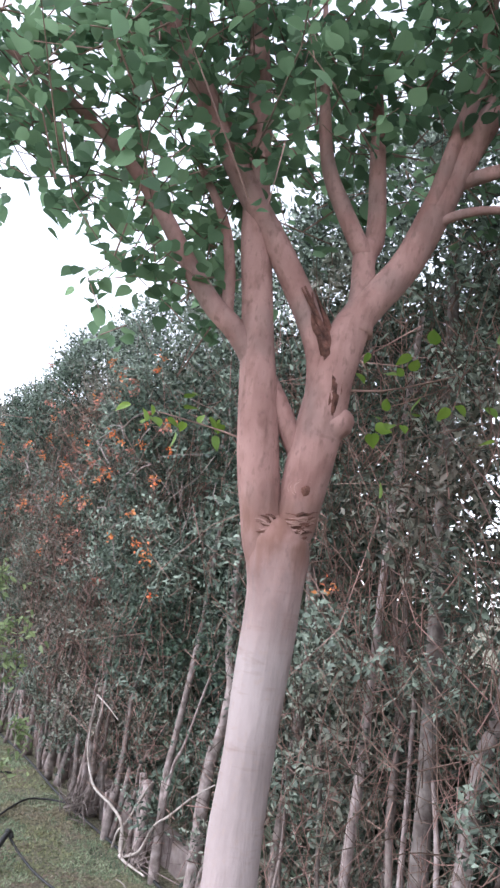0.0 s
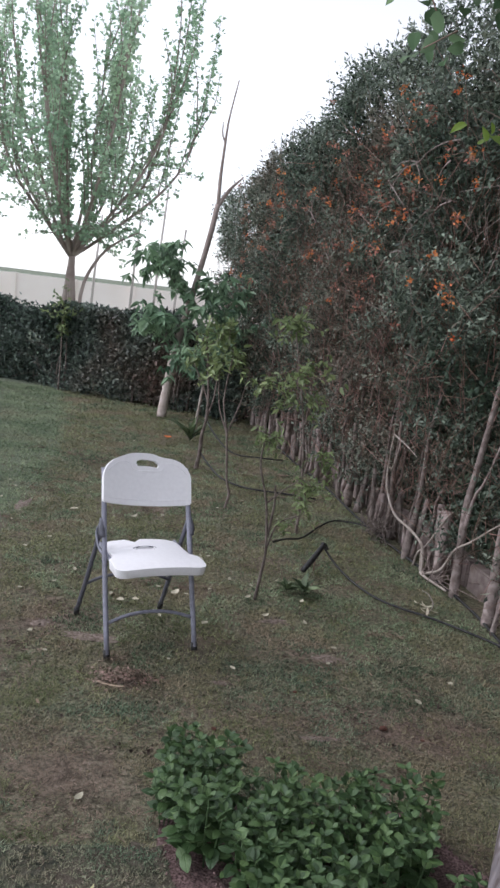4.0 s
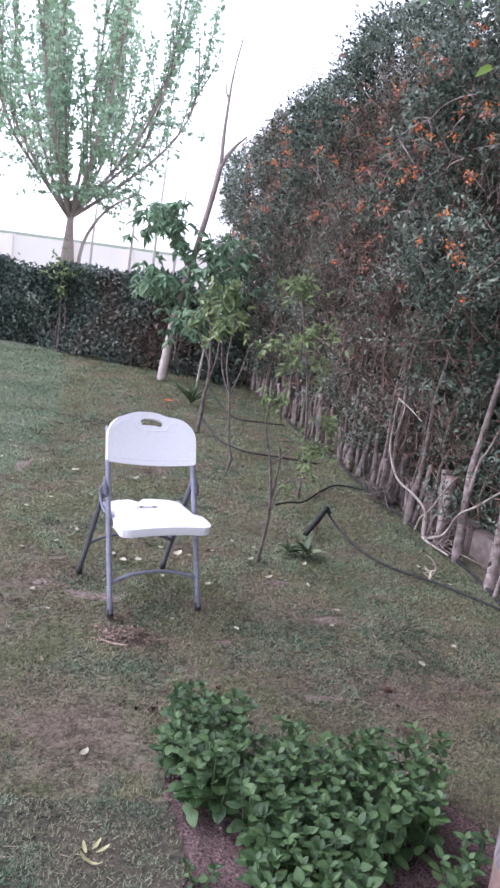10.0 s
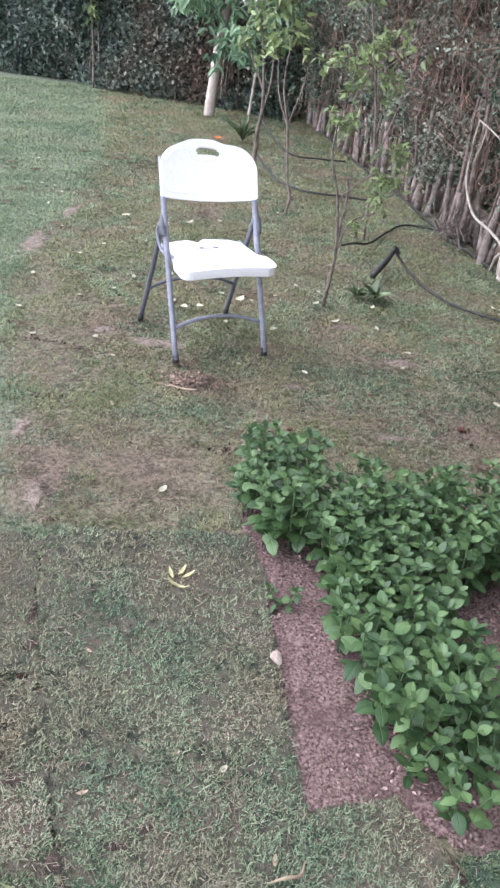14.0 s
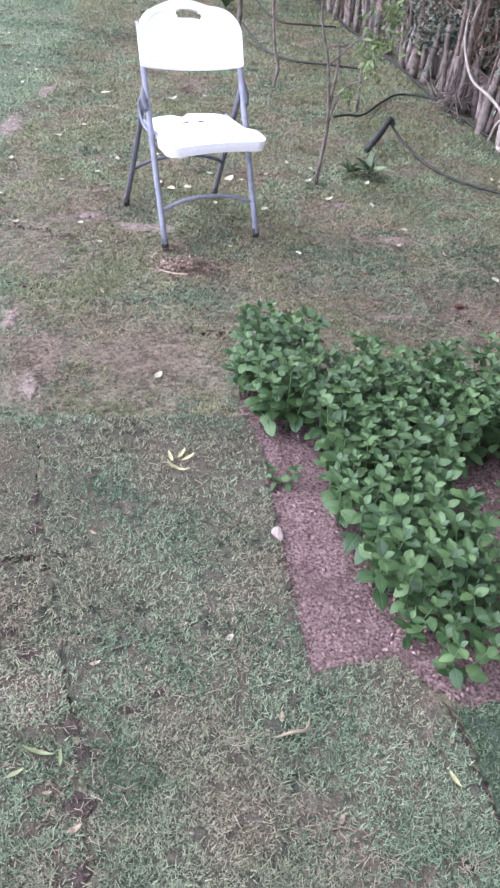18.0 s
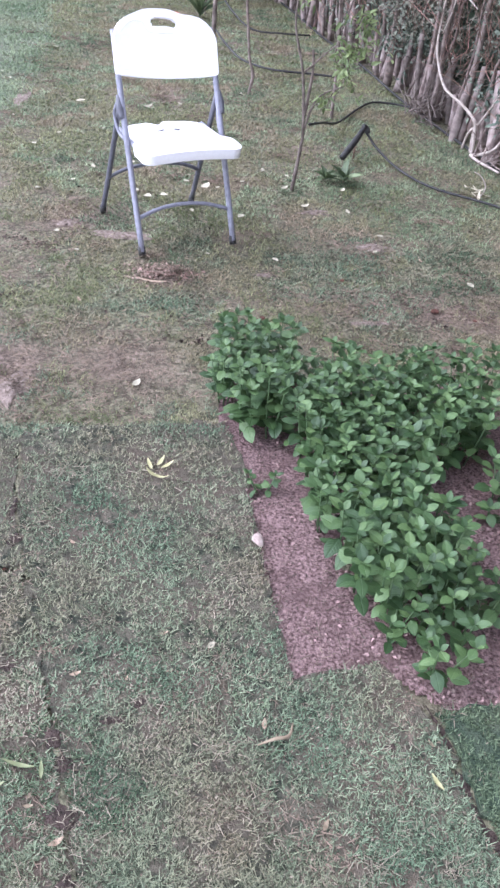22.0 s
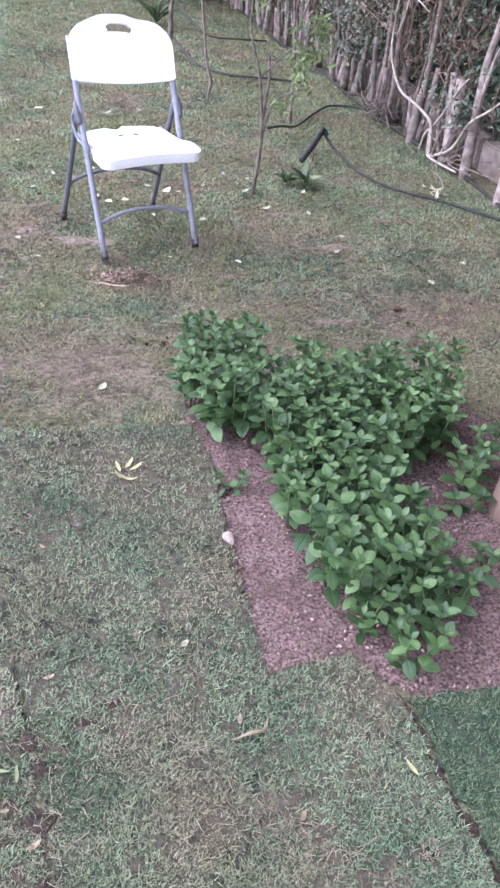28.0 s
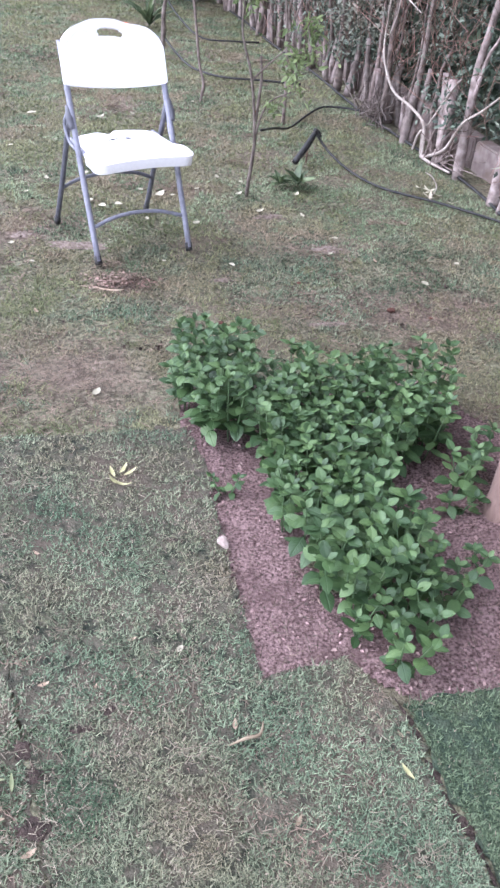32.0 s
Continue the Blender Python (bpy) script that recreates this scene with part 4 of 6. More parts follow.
    # long bare shoots arching out over the face
    arcs = [[(1.27, 4.3, 2.65), (1.23, 4.5, 2.665), (1.19, 4.7, 2.645), (1.165, 4.83, 2.6), (1.12, 5.06, 2.59), (1.08, 5.29, 2.545), (1.04, 5.46, 2.455), (1.0, 5.65, 2.36), (0.995, 5.7, 2.28)],
            [(1.16, 4.87, 2.605), (1.178, 4.77, 2.5), (1.176, 4.785, 2.4)], [(1.167, 4.83, 2.607), (1.118, 5.08, 2.637), (1.085, 5.24, 2.6)], [(1.078, 5.29, 2.544), (1.108, 5.13, 2.45), (1.14, 4.96, 2.354)],
            [(1.25, 4.39, 2.55), (1.236, 4.475, 2.52), (1.225, 4.52, 2.465)], [(1.13, 4.98, 2.6), (1.1, 5.1, 2.54), (1.08, 5.2, 2.47)]]
    for k in range(14):
        yy, zz = r.uniform(3.6, 8.5), r.normal(2.3, 0.45)
        a, ln = np.array((HX(yy) - 0.4, yy, zz)), r.uniform(0.25, 0.8)
        drop = r.uniform(0.05, 0.35) * ln
        lean = r.normal(size=3) * (0.02, 0.1, 0.1)
        arcs.append([a, a + (-0.03, ln * 0.35, 0.02) + lean, a + (-0.05, ln * 0.7, -0.3 * drop) + 1.6 * lean, a + (-0.03, ln, -drop) + 1.8 * lean])
    for k, pts in enumerate(arcs):
        tube("bare_shoot", np.array(pts) - (0.03, 0, 0) - off, np.linspace(0.0055, 0.002, len(pts)), M_STUB, h, "pale bare arching shoot", 5, 4 * len(pts), 0.05, k)
    # pale dry shoots among the blossoms
    lines = []
    for k in range(300):
        yy, zz = r.uniform(3.4, 9.0), r.normal(2.35, 0.35)
        a = np.array((HX(yy) - 0.36 + r.uniform(-0.05, 0.12), yy, zz)) - off
        dr = r.normal(size=3) * (0.12, 0.6, 0.35) + (-0.12, -0.3, 0.1)
        b = a + unit(dr) * r.uniform(0.15, 0.5)
        lines.append((np.array([a, (a + b) / 2 + r.normal(size=3) * 0.03, b]), r.uniform(0.002, 0.004), 0.0015))
    many_tubes("dry_shoot_mass", lines, M_STEM, h, "pale dry shoots")
    # orange and faded blossom clusters on the face
    spots = [(1.136, 4.887, 2.277, 1), (1.115, 5.0, 2.3, 1), (1.102, 5.06, 2.246, 1), (1.1, 5.067, 2.88, 1), (0.96, 5.79, 2.09, 1), (1.017, 5.5, 1.76, 0), (1.278, 4.15, 1.79, 1), (1.287, 4.1, 2.56, 1), (1.23, 4.4, 2.92, 1),
             (1.027, 5.45, 2.54, 1), (0.918, 6.0, 2.99, 0), (1.6, 2.45, 1.75, 1)]
    for k in range(125):
        yy = 3.9 + 6.2 * r.uniform() ** 1.1
        zz = r.normal(2.4, 0.4)
        spots.append((HX(yy) - 0.47 - 0.25 * noise.noise((0.0, yy * 1.3, zz * 1.3)) + r.uniform(-0.03, 0.05), yy, zz, k % 3 == 0))
    for xx, yy, zz, bright in spots:
        m = r.integers(7, 20)
        pp = np.array((xx - 0.02, yy, zz)) - off + r.normal(size=(m, 3)) * (0.016, 0.026, 0.017)
        ob = leaf_cloud("blossom", pp, r.normal(size=(m, 3)) + (-0.6, -0.2, 0.2), r.uniform(0.016, 0.032, m), 0.6, M_FLOWER if bright else M_FADED_FLOWER, h, "bright orange blossom" if bright else "faded reddish blossom")
        del ob["kind"]
    return h


hedge_side()


# ---- low hedge across the end of the lawn ----
def hedge_far():
    h = thing("low_hedge", (-3.2, 11.6, 0), "clipped low dark green hedge at the lawn's end", "hedge")
    off = np.array((-3.2, 11.6, 0.0))
    r = np.random.default_rng(12)
    n = 80000
    s = r.uniform(-0.9, 9.0, n)
    ax, dirv, nv = np.array((-0.52, 10.36)), np.array((-0.906, 0.423)), np.array((0.423, 0.906))
    top = 1.22 + 0.08 * np.sin(s * 1.7) + 0.06 * np.sin(s * 4.1)
    z = top * r.uniform(0, 1, n) ** 0.9
    dep = np.minimum(r.exponential(0.2, n), 1.0) + 0.08 * np.sin(s * 3 + z * 4)
    xy = ax + s[:, None] * dirv + dep[:, None] * nv
    g = np.array([noise.noise((a * 2, b * 2, c * 2.4)) for (a, b), c in zip(xy, z)])
    keep = g > -0.44
    p = np.column_stack([xy, z])[keep] - off
    n = len(p)
    leaf_cloud("foliage", p, r.normal(size=(n, 3)) + (0, -0.4, 0.2), r.uniform(0.05, 0.09, n), 0.5, M_LOW_HEDGE_LEAF, h,
               nrm=r.normal(size=(n, 3)) * 0.7 + (0, -0.6, 0.7))
    for k in range(40):
        s = r.uniform(-0.5, 8)
        q = np.array((*(ax + s * dirv + (r.uniform(0.02, 0.3)) * nv), 0)) - off
        tube("stem", [q + (r.normal() * 0.03 * t, 0, t * 0.9) for t in np.linspace(0, 1, 4)], np.linspace(0.014, 0.006, 4), M_STEM, h, "", 5, 0)
    r2 = np.random.default_rng(5)
    lines = []
    for k in range(500):
        s = r2.uniform(-0.5, 8)
        a = np.array((*(ax + s * dirv + r2.uniform(-0.05, 0.3) * nv), r2.uniform(0.05, 0.8))) - off
        b = a + unit(r2.normal(size=3) * (0.5, 0.3, 0.3) + (0, 0, 0.4)) * r2.uniform(0.15, 0.45)
        lines.append((np.array([a, b]), 0.004, 0.002))
    many_tubes("twig_mass", lines, M_STEM, h)


hedge_far()


# ---- leaning tree beside the bed ----
def garden_tree():
    base = np.array((0.945, 1.475, 0.0))
    rr0 = np.random.default_rng(8)
    t = thing("tree", tuple(base), "leaning pinkish tree with limewashed trunk and broad green leaves", "tree")

    def limb(name, pts, radii, mat, label="", n=0, sides=14, wob=0.03, seed=1):
        return tube(name, np.asarray(pts, float) - base, radii, mat, t, label, sides, n or 4 * len(pts), wob, seed)

    limb("trunk", [(0.94, 1.455, -0.04), (0.945, 1.475, 0.06), (0.958, 1.505, 0.18), (0.975, 1.545, 0.3), (1.0, 1.60, 0.46), (1.02, 1.65, 0.62), (1.04, 1.70, 0.78),
                   (1.062, 1.755, 0.99), (1.072, 1.782, 1.16), (1.08, 1.785, 1.35), (1.085, 1.785, 1.56), (1.088, 1.78, 1.72), (1.082, 1.778, 1.8), (1.076, 1.776, 1.86), (1.076, 1.775, 1.91), (1.08, 1.775, 1.94)],
         [0.08, 0.07, 0.067, 0.07, 0.071, 0.071, 0.072, 0.07, 0.069, 0.069, 0.071, 0.077, 0.084, 0.087, 0.066, 0.02], M_TRUNK, "limewashed trunk, peeling grey below, bare pink above", 60, 20, 0.025)
    limb("branch", [(1.085, 1.78, 1.66), (1.035, 1.785, 1.86), (1.0, 1.79, 2.02), (0.965, 1.80, 2.25), (0.93, 1.81, 2.5), (0.895, 1.82, 2.72), (0.86, 1.83, 3.05), (0.8, 1.85, 3.5), (0.74, 1.87, 4.0)],
         [0.03, 0.06, 0.06, 0.054, 0.046, 0.042, 0.036, 0.025, 0.012], M_TRUNK, "")
    limb("branch", [(0.945, 1.805, 2.33), (0.88, 1.82, 2.42), (0.80, 1.84, 2.49), (0.71, 1.86, 2.61), (0.61, 1.88, 2.75), (0.48, 1.9, 2.88), (0.28, 1.93, 3.02), (0.0, 1.95, 3.15)],
         [0.03, 0.034, 0.03, 0.026, 0.022, 0.017, 0.012, 0.006], M_TRUNK, "", seed=4)
    limb("branch", [(1.085, 1.775, 1.7), (1.105, 1.76, 1.9), (1.12, 1.74, 2.05), (1.135, 1.72, 2.25), (1.15, 1.7, 2.38), (1.185, 1.69, 2.5), (1.285, 1.64, 2.66), (1.35, 1.6, 2.85), (1.41, 1.57, 3.03), (1.5, 1.52, 3.25), (1.62, 1.45, 3.6)],
         [0.03, 0.062, 0.064, 0.064, 0.06, 0.05, 0.046, 0.044, 0.042, 0.035, 0.015], M_TRUNK, "", 40, seed=5)
    limb("branch", [(1.125, 1.745, 2.06), (1.122, 1.728, 2.2), (1.098, 1.728, 2.4), (0.99, 1.77, 2.62), (0.85, 1.815, 2.84), (0.735, 1.845, 3.03), (0.615, 1.865, 3.22), (0.45, 1.88, 3.45), (0.25, 1.9, 3.8)],
         [0.03, 0.044, 0.042, 0.037, 0.038, 0.036, 0.034, 0.03, 0.014], M_TRUNK, "", seed=6)
    limb("branch", [(1.19, 1.68, 2.45), (1.195, 1.7, 2.6), (1.2, 1.72, 2.7), (1.235, 1.74, 2.79), (1.22, 1.75, 3.0), (1.2, 1.8, 3.4)], [0.04, 0.036, 0.034, 0.03, 0.026, 0.01], M_TRUNK, "", seed=7)
    limb("branch", [(1.2, 1.715, 2.69), (1.13, 1.74, 2.82), (1.07, 1.76, 2.95), (1.04, 1.77, 3.1), (1.0, 1.8, 3.5)], [0.03, 0.026, 0.023, 0.018, 0.008], M_TRUNK, "", seed=8)
    limb("branch", [(1.31, 1.61, 2.76), (1.335, 1.58, 2.9), (1.365, 1.56, 3.06), (1.41, 1.53, 3.28), (1.4, 1.5, 3.55), (1.45, 1.45, 3.9)], [0.026, 0.024, 0.022, 0.02, 0.017, 0.008], M_TRUNK, "", seed=9)
    limb("branch", [(1.09, 1.75, 2.1), (1.03, 1.78, 2.22), (0.98, 1.83, 2.34), (0.93, 1.9, 2.55), (0.9, 1.98, 2.9)], [0.03, 0.03, 0.027, 0.022, 0.01], M_TRUNK, "", seed=10)
    limb("branch", [(1.4, 1.575, 2.93), (1.47, 1.52, 2.96), (1.6, 1.43, 3.0), (1.9, 1.3, 3.1)], [0.022, 0.02, 0.016, 0.008], M_TRUNK, "", seed=11)
    limb("branch", [(1.33, 1.6, 2.79), (1.42, 1.53, 2.83), (1.55, 1.45, 2.84), (1.8, 1.35, 2.88)], [0.015, 0.013, 0.011, 0.006], M_TRUNK, "", seed=12)
    limb("branch", [(0.85, 1.83, 2.44), (0.84, 1.84, 2.6), (0.8, 1.85, 2.75), (0.68, 1.88, 2.95)], [0.02, 0.017, 0.014, 0.008], M_TRUNK, "", seed=13)
    for k in range(4):
        pts = np.array([(1.035, 1.712, 2.56), (1.075, 1.69, 2.46), (1.108, 1.674, 2.39), (1.128, 1.666, 2.3), (1.138, 1.668, 2.22), (1.14, 1.676, 2.14)]) + rr0.normal(size=(6, 3)) * (0.01, 0.002, 0.004) + (0, 0.006, 0)
        limb("bark_wound", pts, [0.002, 0.008, 0.014, 0.017, 0.012, 0.003], M_BARK_DARK, "dark reddish rough bark along a wound", 24, 8, 0.3, k)
    limb("stub", [(1.115, 1.735, 2.15), (1.155, 1.71, 2.185), (1.192, 1.688, 2.205), (1.208, 1.678, 2.21)], [0.05, 0.052, 0.036, 0.01], M_TRUNK, "rounded pruned stub", 14, 14, 0.05)
    rr = np.random.default_rng(3)

    def front(x, z):
        """The bark's face at the fork, where the two stems meet."""
        y1 = 1.786 - math.sqrt(max(0.0, 0.06 ** 2 - (x - (1.035 - 0.2 * (z - 1.86))) ** 2))
        y2 = 1.765 - 0.13 * (z - 1.9) - math.sqrt(max(0.0, 0.064 ** 2 - (x - (1.103 + 0.12 * (z - 1.9))) ** 2))
        return min(y1, y2)

    for k in range(38):
        side = k % 3 > 0
        xc, zc = (1.105, 1.885) if side else (1.035, 1.875)
        ln, dz = rr.uniform(0.02, 0.05), rr.normal() * 0.022
        pts = []
        for s in np.linspace(-1, 1, 7):
            x = xc + rr.normal() * 0.002 + s * ln
            z = zc + dz + 0.25 * abs(x - 1.075) + rr.normal() * 0.003
            pts.append((x, front(x, z) - 0.0015, z))
        limb("bark_ridge", pts, [0.0008, 0.0026, 0.0042, 0.0048, 0.0042, 0.0026, 0.0008], (M_BARK_PINK, M_BARK_DARK)[k % 2 == 0], "wrinkled bark ridge at the fork", 14, 6, 0.3, k)
    limb("knot", [(1.10, 1.705, 1.995), (1.098, 1.69, 2.0), (1.096, 1.681, 2.003)], [0.02, 0.017, 0.006], M_BARK_DARK, "", 6, 9, 0.1)
    for k, rad in enumerate((0.026, 0.032, 0.038)):
        pts = []
        for a in np.linspace(0.4 * k, 0.4 * k + 5.6, 14):
            x, z = 1.097 + rad * math.cos(a), 2.0 + 0.8 * rad * math.sin(a)
            pts.append((x, front(x, z) - 0.0015, z))
        limb("knot_ridge", pts, [0.003 - 0.0006 * k] * 14, M_BARK_PINK, "wrinkled ring of bark round the knot", 28, 6, 0.25, k)
    for k, (dx, z1) in enumerate(((0.0, 0.8), (0.012, 0.775), (-0.008, 0.745))):
        pts = [(0.985 + dx + 0.125 * (z - 0.68), 1.602 - 0.4 * dx + 0.33 * (z - 0.68), z) for z in np.linspace(0.65 + 0.01 * k, z1, 6)]
        limb("bark_tear", pts, [0.001, 0.003, 0.006, 0.009, 0.008, 0.002], (M_BARK_GREY, M_BARK_GREY, M_BARK_DARK)[k], "torn edge of peeling bark", 16, 8, 0.2, k)
    # crown
    r = np.random.default_rng(21)
    ends, lines = [], []
    tips = [(0.8, 1.85, 3.3), (0.3, 1.93, 3.0), (0.05, 1.95, 3.15), (0.5, 1.9, 3.3), (1.4, 1.5, 3.5), (1.2, 1.75, 3.2), (1.05, 1.78, 3.2), (1.55, 1.48, 3.35), (1.75, 1.36, 3.0),
            (0.9, 1.95, 2.85), (0.65, 1.9, 2.9), (0.75, 1.87, 3.8), (0.3, 1.9, 3.7), (1.2, 1.3, 3.5), (0.9, 1.4, 3.5), (0.4, 1.6, 3.35), (1.5, 1.9, 3.3), (1.0, 2.2, 3.3), (0.5, 1.95, 2.78), (0.68, 1.98, 2.62)]
    for tip in tips:
        for k in range(18 if tip[2] < 2.8 else 24):
            a = np.array(tip) + r.normal(size=3) * (0.14, 0.14, 0.11)
            b = a + unit(r.normal(size=3) * (1, 1, 0.6) + (0, 0, 0.1)) * r.uniform(0.15, 0.5)
            mid = (a + b) / 2 + r.normal(size=3) * 0.04
            b[2] = max(b[2], 2.52)
            lines.append((np.array([a, mid, b]) - base, 0.0035, 0.0015))
            for s in np.linspace(0.15, 1, 11):
                ends.append(a + (b - a) * s + r.normal(size=3) * 0.03)
    many_tubes("twig_mass", lines, M_TWIG, t)
    p = np.array(ends) - base
    n = len(p)
    leaf_cloud("crown", p, r.normal(size=(n, 3)) * (1, 1, 0.5) + (0, 0, -0.35), r.uniform(0.034, 0.064, n), 0.86, M_TREE_LEAF, t, "broad heart-shaped green leaves", oval=True)
    q = np.array((0.80, 2.05, 2.2)) - base
    pp = q + r.normal(size=(16, 3)) * (0.07, 0.04, 0.03)
    leaf_cloud("young_leaves", pp, r.normal(size=(16, 3)) + (0, -0.3, -0.2), r.uniform(0.035, 0.06, 16), 0.8, M_LIGHT_LEAF, t, "bright yellow-green young leaves", oval=True)
    tube("water_shoot", np.array([(1.0, 1.85, 2.12), (0.9, 1.95, 2.16), (0.76, 2.08, 2.2)]) - base, [0.0035, 0.003, 0.002], M_TWIG, t, "", 5, 6)
    pp = np.array((1.45, 1.75, 2.35)) - base + r.normal(size=(24, 3)) * (0.16, 0.12, 0.12)
    leaf_cloud("young_leaves", pp, r.normal(size=(24, 3)) + (0, -0.3, -0.2), r.uniform(0.035, 0.06, 24), 0.8, M_LIGHT_LEAF, t, "bright yellow-green young leaves", oval=True)
    tube("water_shoot", np.array([(1.2, 1.72, 2.3), (1.35, 1.75, 2.34), (1.6, 1.8, 2.45)]) - base, [0.0035, 0.003, 0.002], M_TWIG, t, "", 5, 6)


garden_tree()


# ---- white folding chair ----
def rounded_panel(name, w, h, thick, corner_top, corner_bottom, hole, bow, mat, parent, label, dip=0.0, hump=0.0):
    """A moulded panel in the x-z plane, bowed in y, with an optional slot."""
    nx, nz = 64, 48
    grid, flat = {}, {}
    bm = bmesh.new()
    for j in range(nz + 1):
        for i in range(nx + 1):
            u, v_ = i / nx * 2 - 1, j / nz
            z = v_ * h
            half = w / 2
            for top, c in ((True, corner_top), (False, corner_bottom)):
                dz = (z - (h - c)) if top else (c - z)
                if c > 0 and dz > 0:
                    half = min(half, w / 2 - c + math.sqrt(max(c * c - min(dz, c) ** 2, 0)) + 0.0)
            x = u * half
            z2 = z - dip * (x / (w / 2)) ** 2 * v_ + hump * v_ * math.exp(-((x + 0.03) / 0.085) ** 4) - 0.6 * hump * (1 - v_) * (1 - (x / (w / 2)) ** 2)
            flat[i, j] = z
            grid[i, j] = bm.verts.new((x, bow * (1 - (x / (w / 2)) ** 2), z2))
    for j in range(nz):
        for i in range(nx):
            cx = (grid[i, j].co.x + grid[i + 1, j + 1].co.x) / 2
            cz = (flat[i, j] + flat[i + 1, j + 1]) / 2
            if hole and ((cx - hole[0]) / hole[2]) ** 4 + ((cz - hole[1]) / hole[3]) ** 4 < 1:
                continue
            bm.faces.new((grid[i, j], grid[i + 1, j], grid[i + 1, j + 1], grid[i, j + 1]))
    bmesh.ops.remove_doubles(bm, verts=bm.verts, dist=0.0004)
    bmesh.ops.recalc_face_normals(bm, faces=bm.faces)
    ob = part(name, bm, mat, parent, label, True)
    so = ob.modifiers.new("thickness", "SOLIDIFY")
    so.thickness, so.offset = thick, 0.0
    be = ob.modifiers.new("edge", "BEVEL")
    be.width, be.segments, be.limit_method, be.angle_limit = 0.006, 3, "ANGLE", radians(50)
    return ob


def folding_chair():
    c = thing("folding_chair", (-0.105, 3.177, 0.0), "white plastic folding chair with grey steel legs on the lawn", "chair", rz=23.2)
    up = lambda z: 0.34 * z / 0.80          # the uprights' lean
    for s in (-1, 1):
        x = 0.212 * s
        leg = tube("front_leg", [(x, 0, 0.012), (x, up(0.3), 0.3), (x * 0.99, up(0.6), 0.6), (x * 0.97, up(0.8), 0.8)], 0.0125, M_STEEL, c, "grey oval steel leg", 12, 12)
        tube("foot_cap", [(0, 0, 0) + np.array((x, -0.004, -0.004)), (x, 0.012, 0.03)], 0.0155, M_RUBBER, leg, "black rubber foot cap", 10)
        xb = 0.222 * s - 0.022
        rear = tube("rear_leg", [(xb, 0.49, 0.012), (xb * 0.5 + 0.105 * s, 0.37, 0.28), (0.212 * s, 0.25, 0.565)], 0.0115, M_DARK_STEEL, c, "dark grey steel rear leg", 12, 8)
        tube("foot_cap", [(xb, 0.494, -0.004), (xb, 0.484, 0.03)], 0.0145, M_RUBBER, rear, "black rubber foot cap", 10)
        tube("hinge_strap", [(0.225 * s, 0.25, 0.555), (0.23 * s, 0.285, 0.50), (0.225 * s, 0.25, 0.44), (0.215 * s, 0.2, 0.42)], 0.006, M_STEEL, c, "", 7, 10)
        tube("hinge_plate", [(0.219 * s, 0.205, 0.5), (0.222 * s, 0.228, 0.535), (0.219 * s, 0.252, 0.58)], [0.012, 0.017, 0.01], M_DARK_STEEL, c, "dark steel hinge plate", 8, 7)
        tube("seat_rail", [(0.19 * s, 0.02, 0.405), (0.19 * s, 0.36, 0.415)], 0.009, M_STEEL, c, "", 8, 5)
    tube("front_stretcher", [(-0.212, up(0.14), 0.135), (-0.11, up(0.165), 0.165), (0, up(0.175), 0.175), (0.11, up(0.165), 0.165), (0.212, up(0.14), 0.135)], 0.0085, M_STEEL, c, "", 8, 17)
    tube("rear_stretcher", [(-0.235, 0.405, 0.19), (-0.15, 0.4, 0.225), (-0.015, 0.395, 0.242), (0.12, 0.4, 0.225), (0.204, 0.405, 0.19)], 0.0085, M_DARK_STEEL, c, "", 8, 17)
    w, h, bow = 0.442, 0.23, 0.018
    back = rounded_panel("backrest", w, h, 0.022, 0.10, 0.012, (0.0, h - 0.044, 0.055, 0.0145), bow, M_PLASTIC, c, "white moulded backrest with a grip slot", 0.02, 0.016)
    back.matrix_basis = pose(0, up(0.645) - 0.014, 0.645, -23, 2.5, 0)
    ridge = lambda pts: tube("moulded_ridge", [(x, bow * (1 - (2 * x / w) ** 2) - 0.0112, z) for x, z in pts], 0.0022, M_PLASTIC, back, "", 6, 30)
    ridge([(x, 0.026 - 0.0096 * (1 - (2 * x / w) ** 2)) for x in np.linspace(-0.2, 0.2, 12)])
    ridge([(-0.196, 0.15), (-0.16, 0.186), (-0.12, 0.2), (-0.088, 0.192), (-0.074, 0.165), (-0.04, 0.158), (0.04, 0.158), (0.074, 0.165), (0.088, 0.192), (0.12, 0.2), (0.16, 0.186), (0.196, 0.15)])
    seat = rounded_panel("seat", 0.43, 0.41, 0.042, 0.06, 0.045, (-0.01, 0.265, 0.052, 0.02), -0.012, M_PLASTIC, c, "white moulded seat, waisted behind, with an oval slot", 0.0)
    for v_ in seat.data.vertices:          # narrower between the legs, nicked at the rear edge
        s_ = min(max((v_.co.z - 0.13) / 0.06, 0), 1)
        v_.co.x *= 1 - 0.15 * s_ * s_ * (3 - 2 * s_)
        v_.co.y += 0.012 * max(0.0, 1 - v_.co.z / 0.1) ** 2
        if v_.co.z > 0.34 and abs(v_.co.x + 0.03) < 0.035:
            v_.co.z -= 0.05 * (1 - abs(v_.co.x + 0.03) / 0.035) * (v_.co.z - 0.34) / 0.07
    seat.matrix_basis = pose(0, -0.055, 0.422, -93.0, 0, 0)
    tube("slot_rim", [(-0.01 + 0.056 * math.cos(a), 0.21 + 0.023 * math.sin(a), 0.4385) for a in np.linspace(0, 6.283, 24)], 0.0028, M_DARK_STEEL, c, "dark rim of the seat's slot", 6)
    return c


folding_chair()


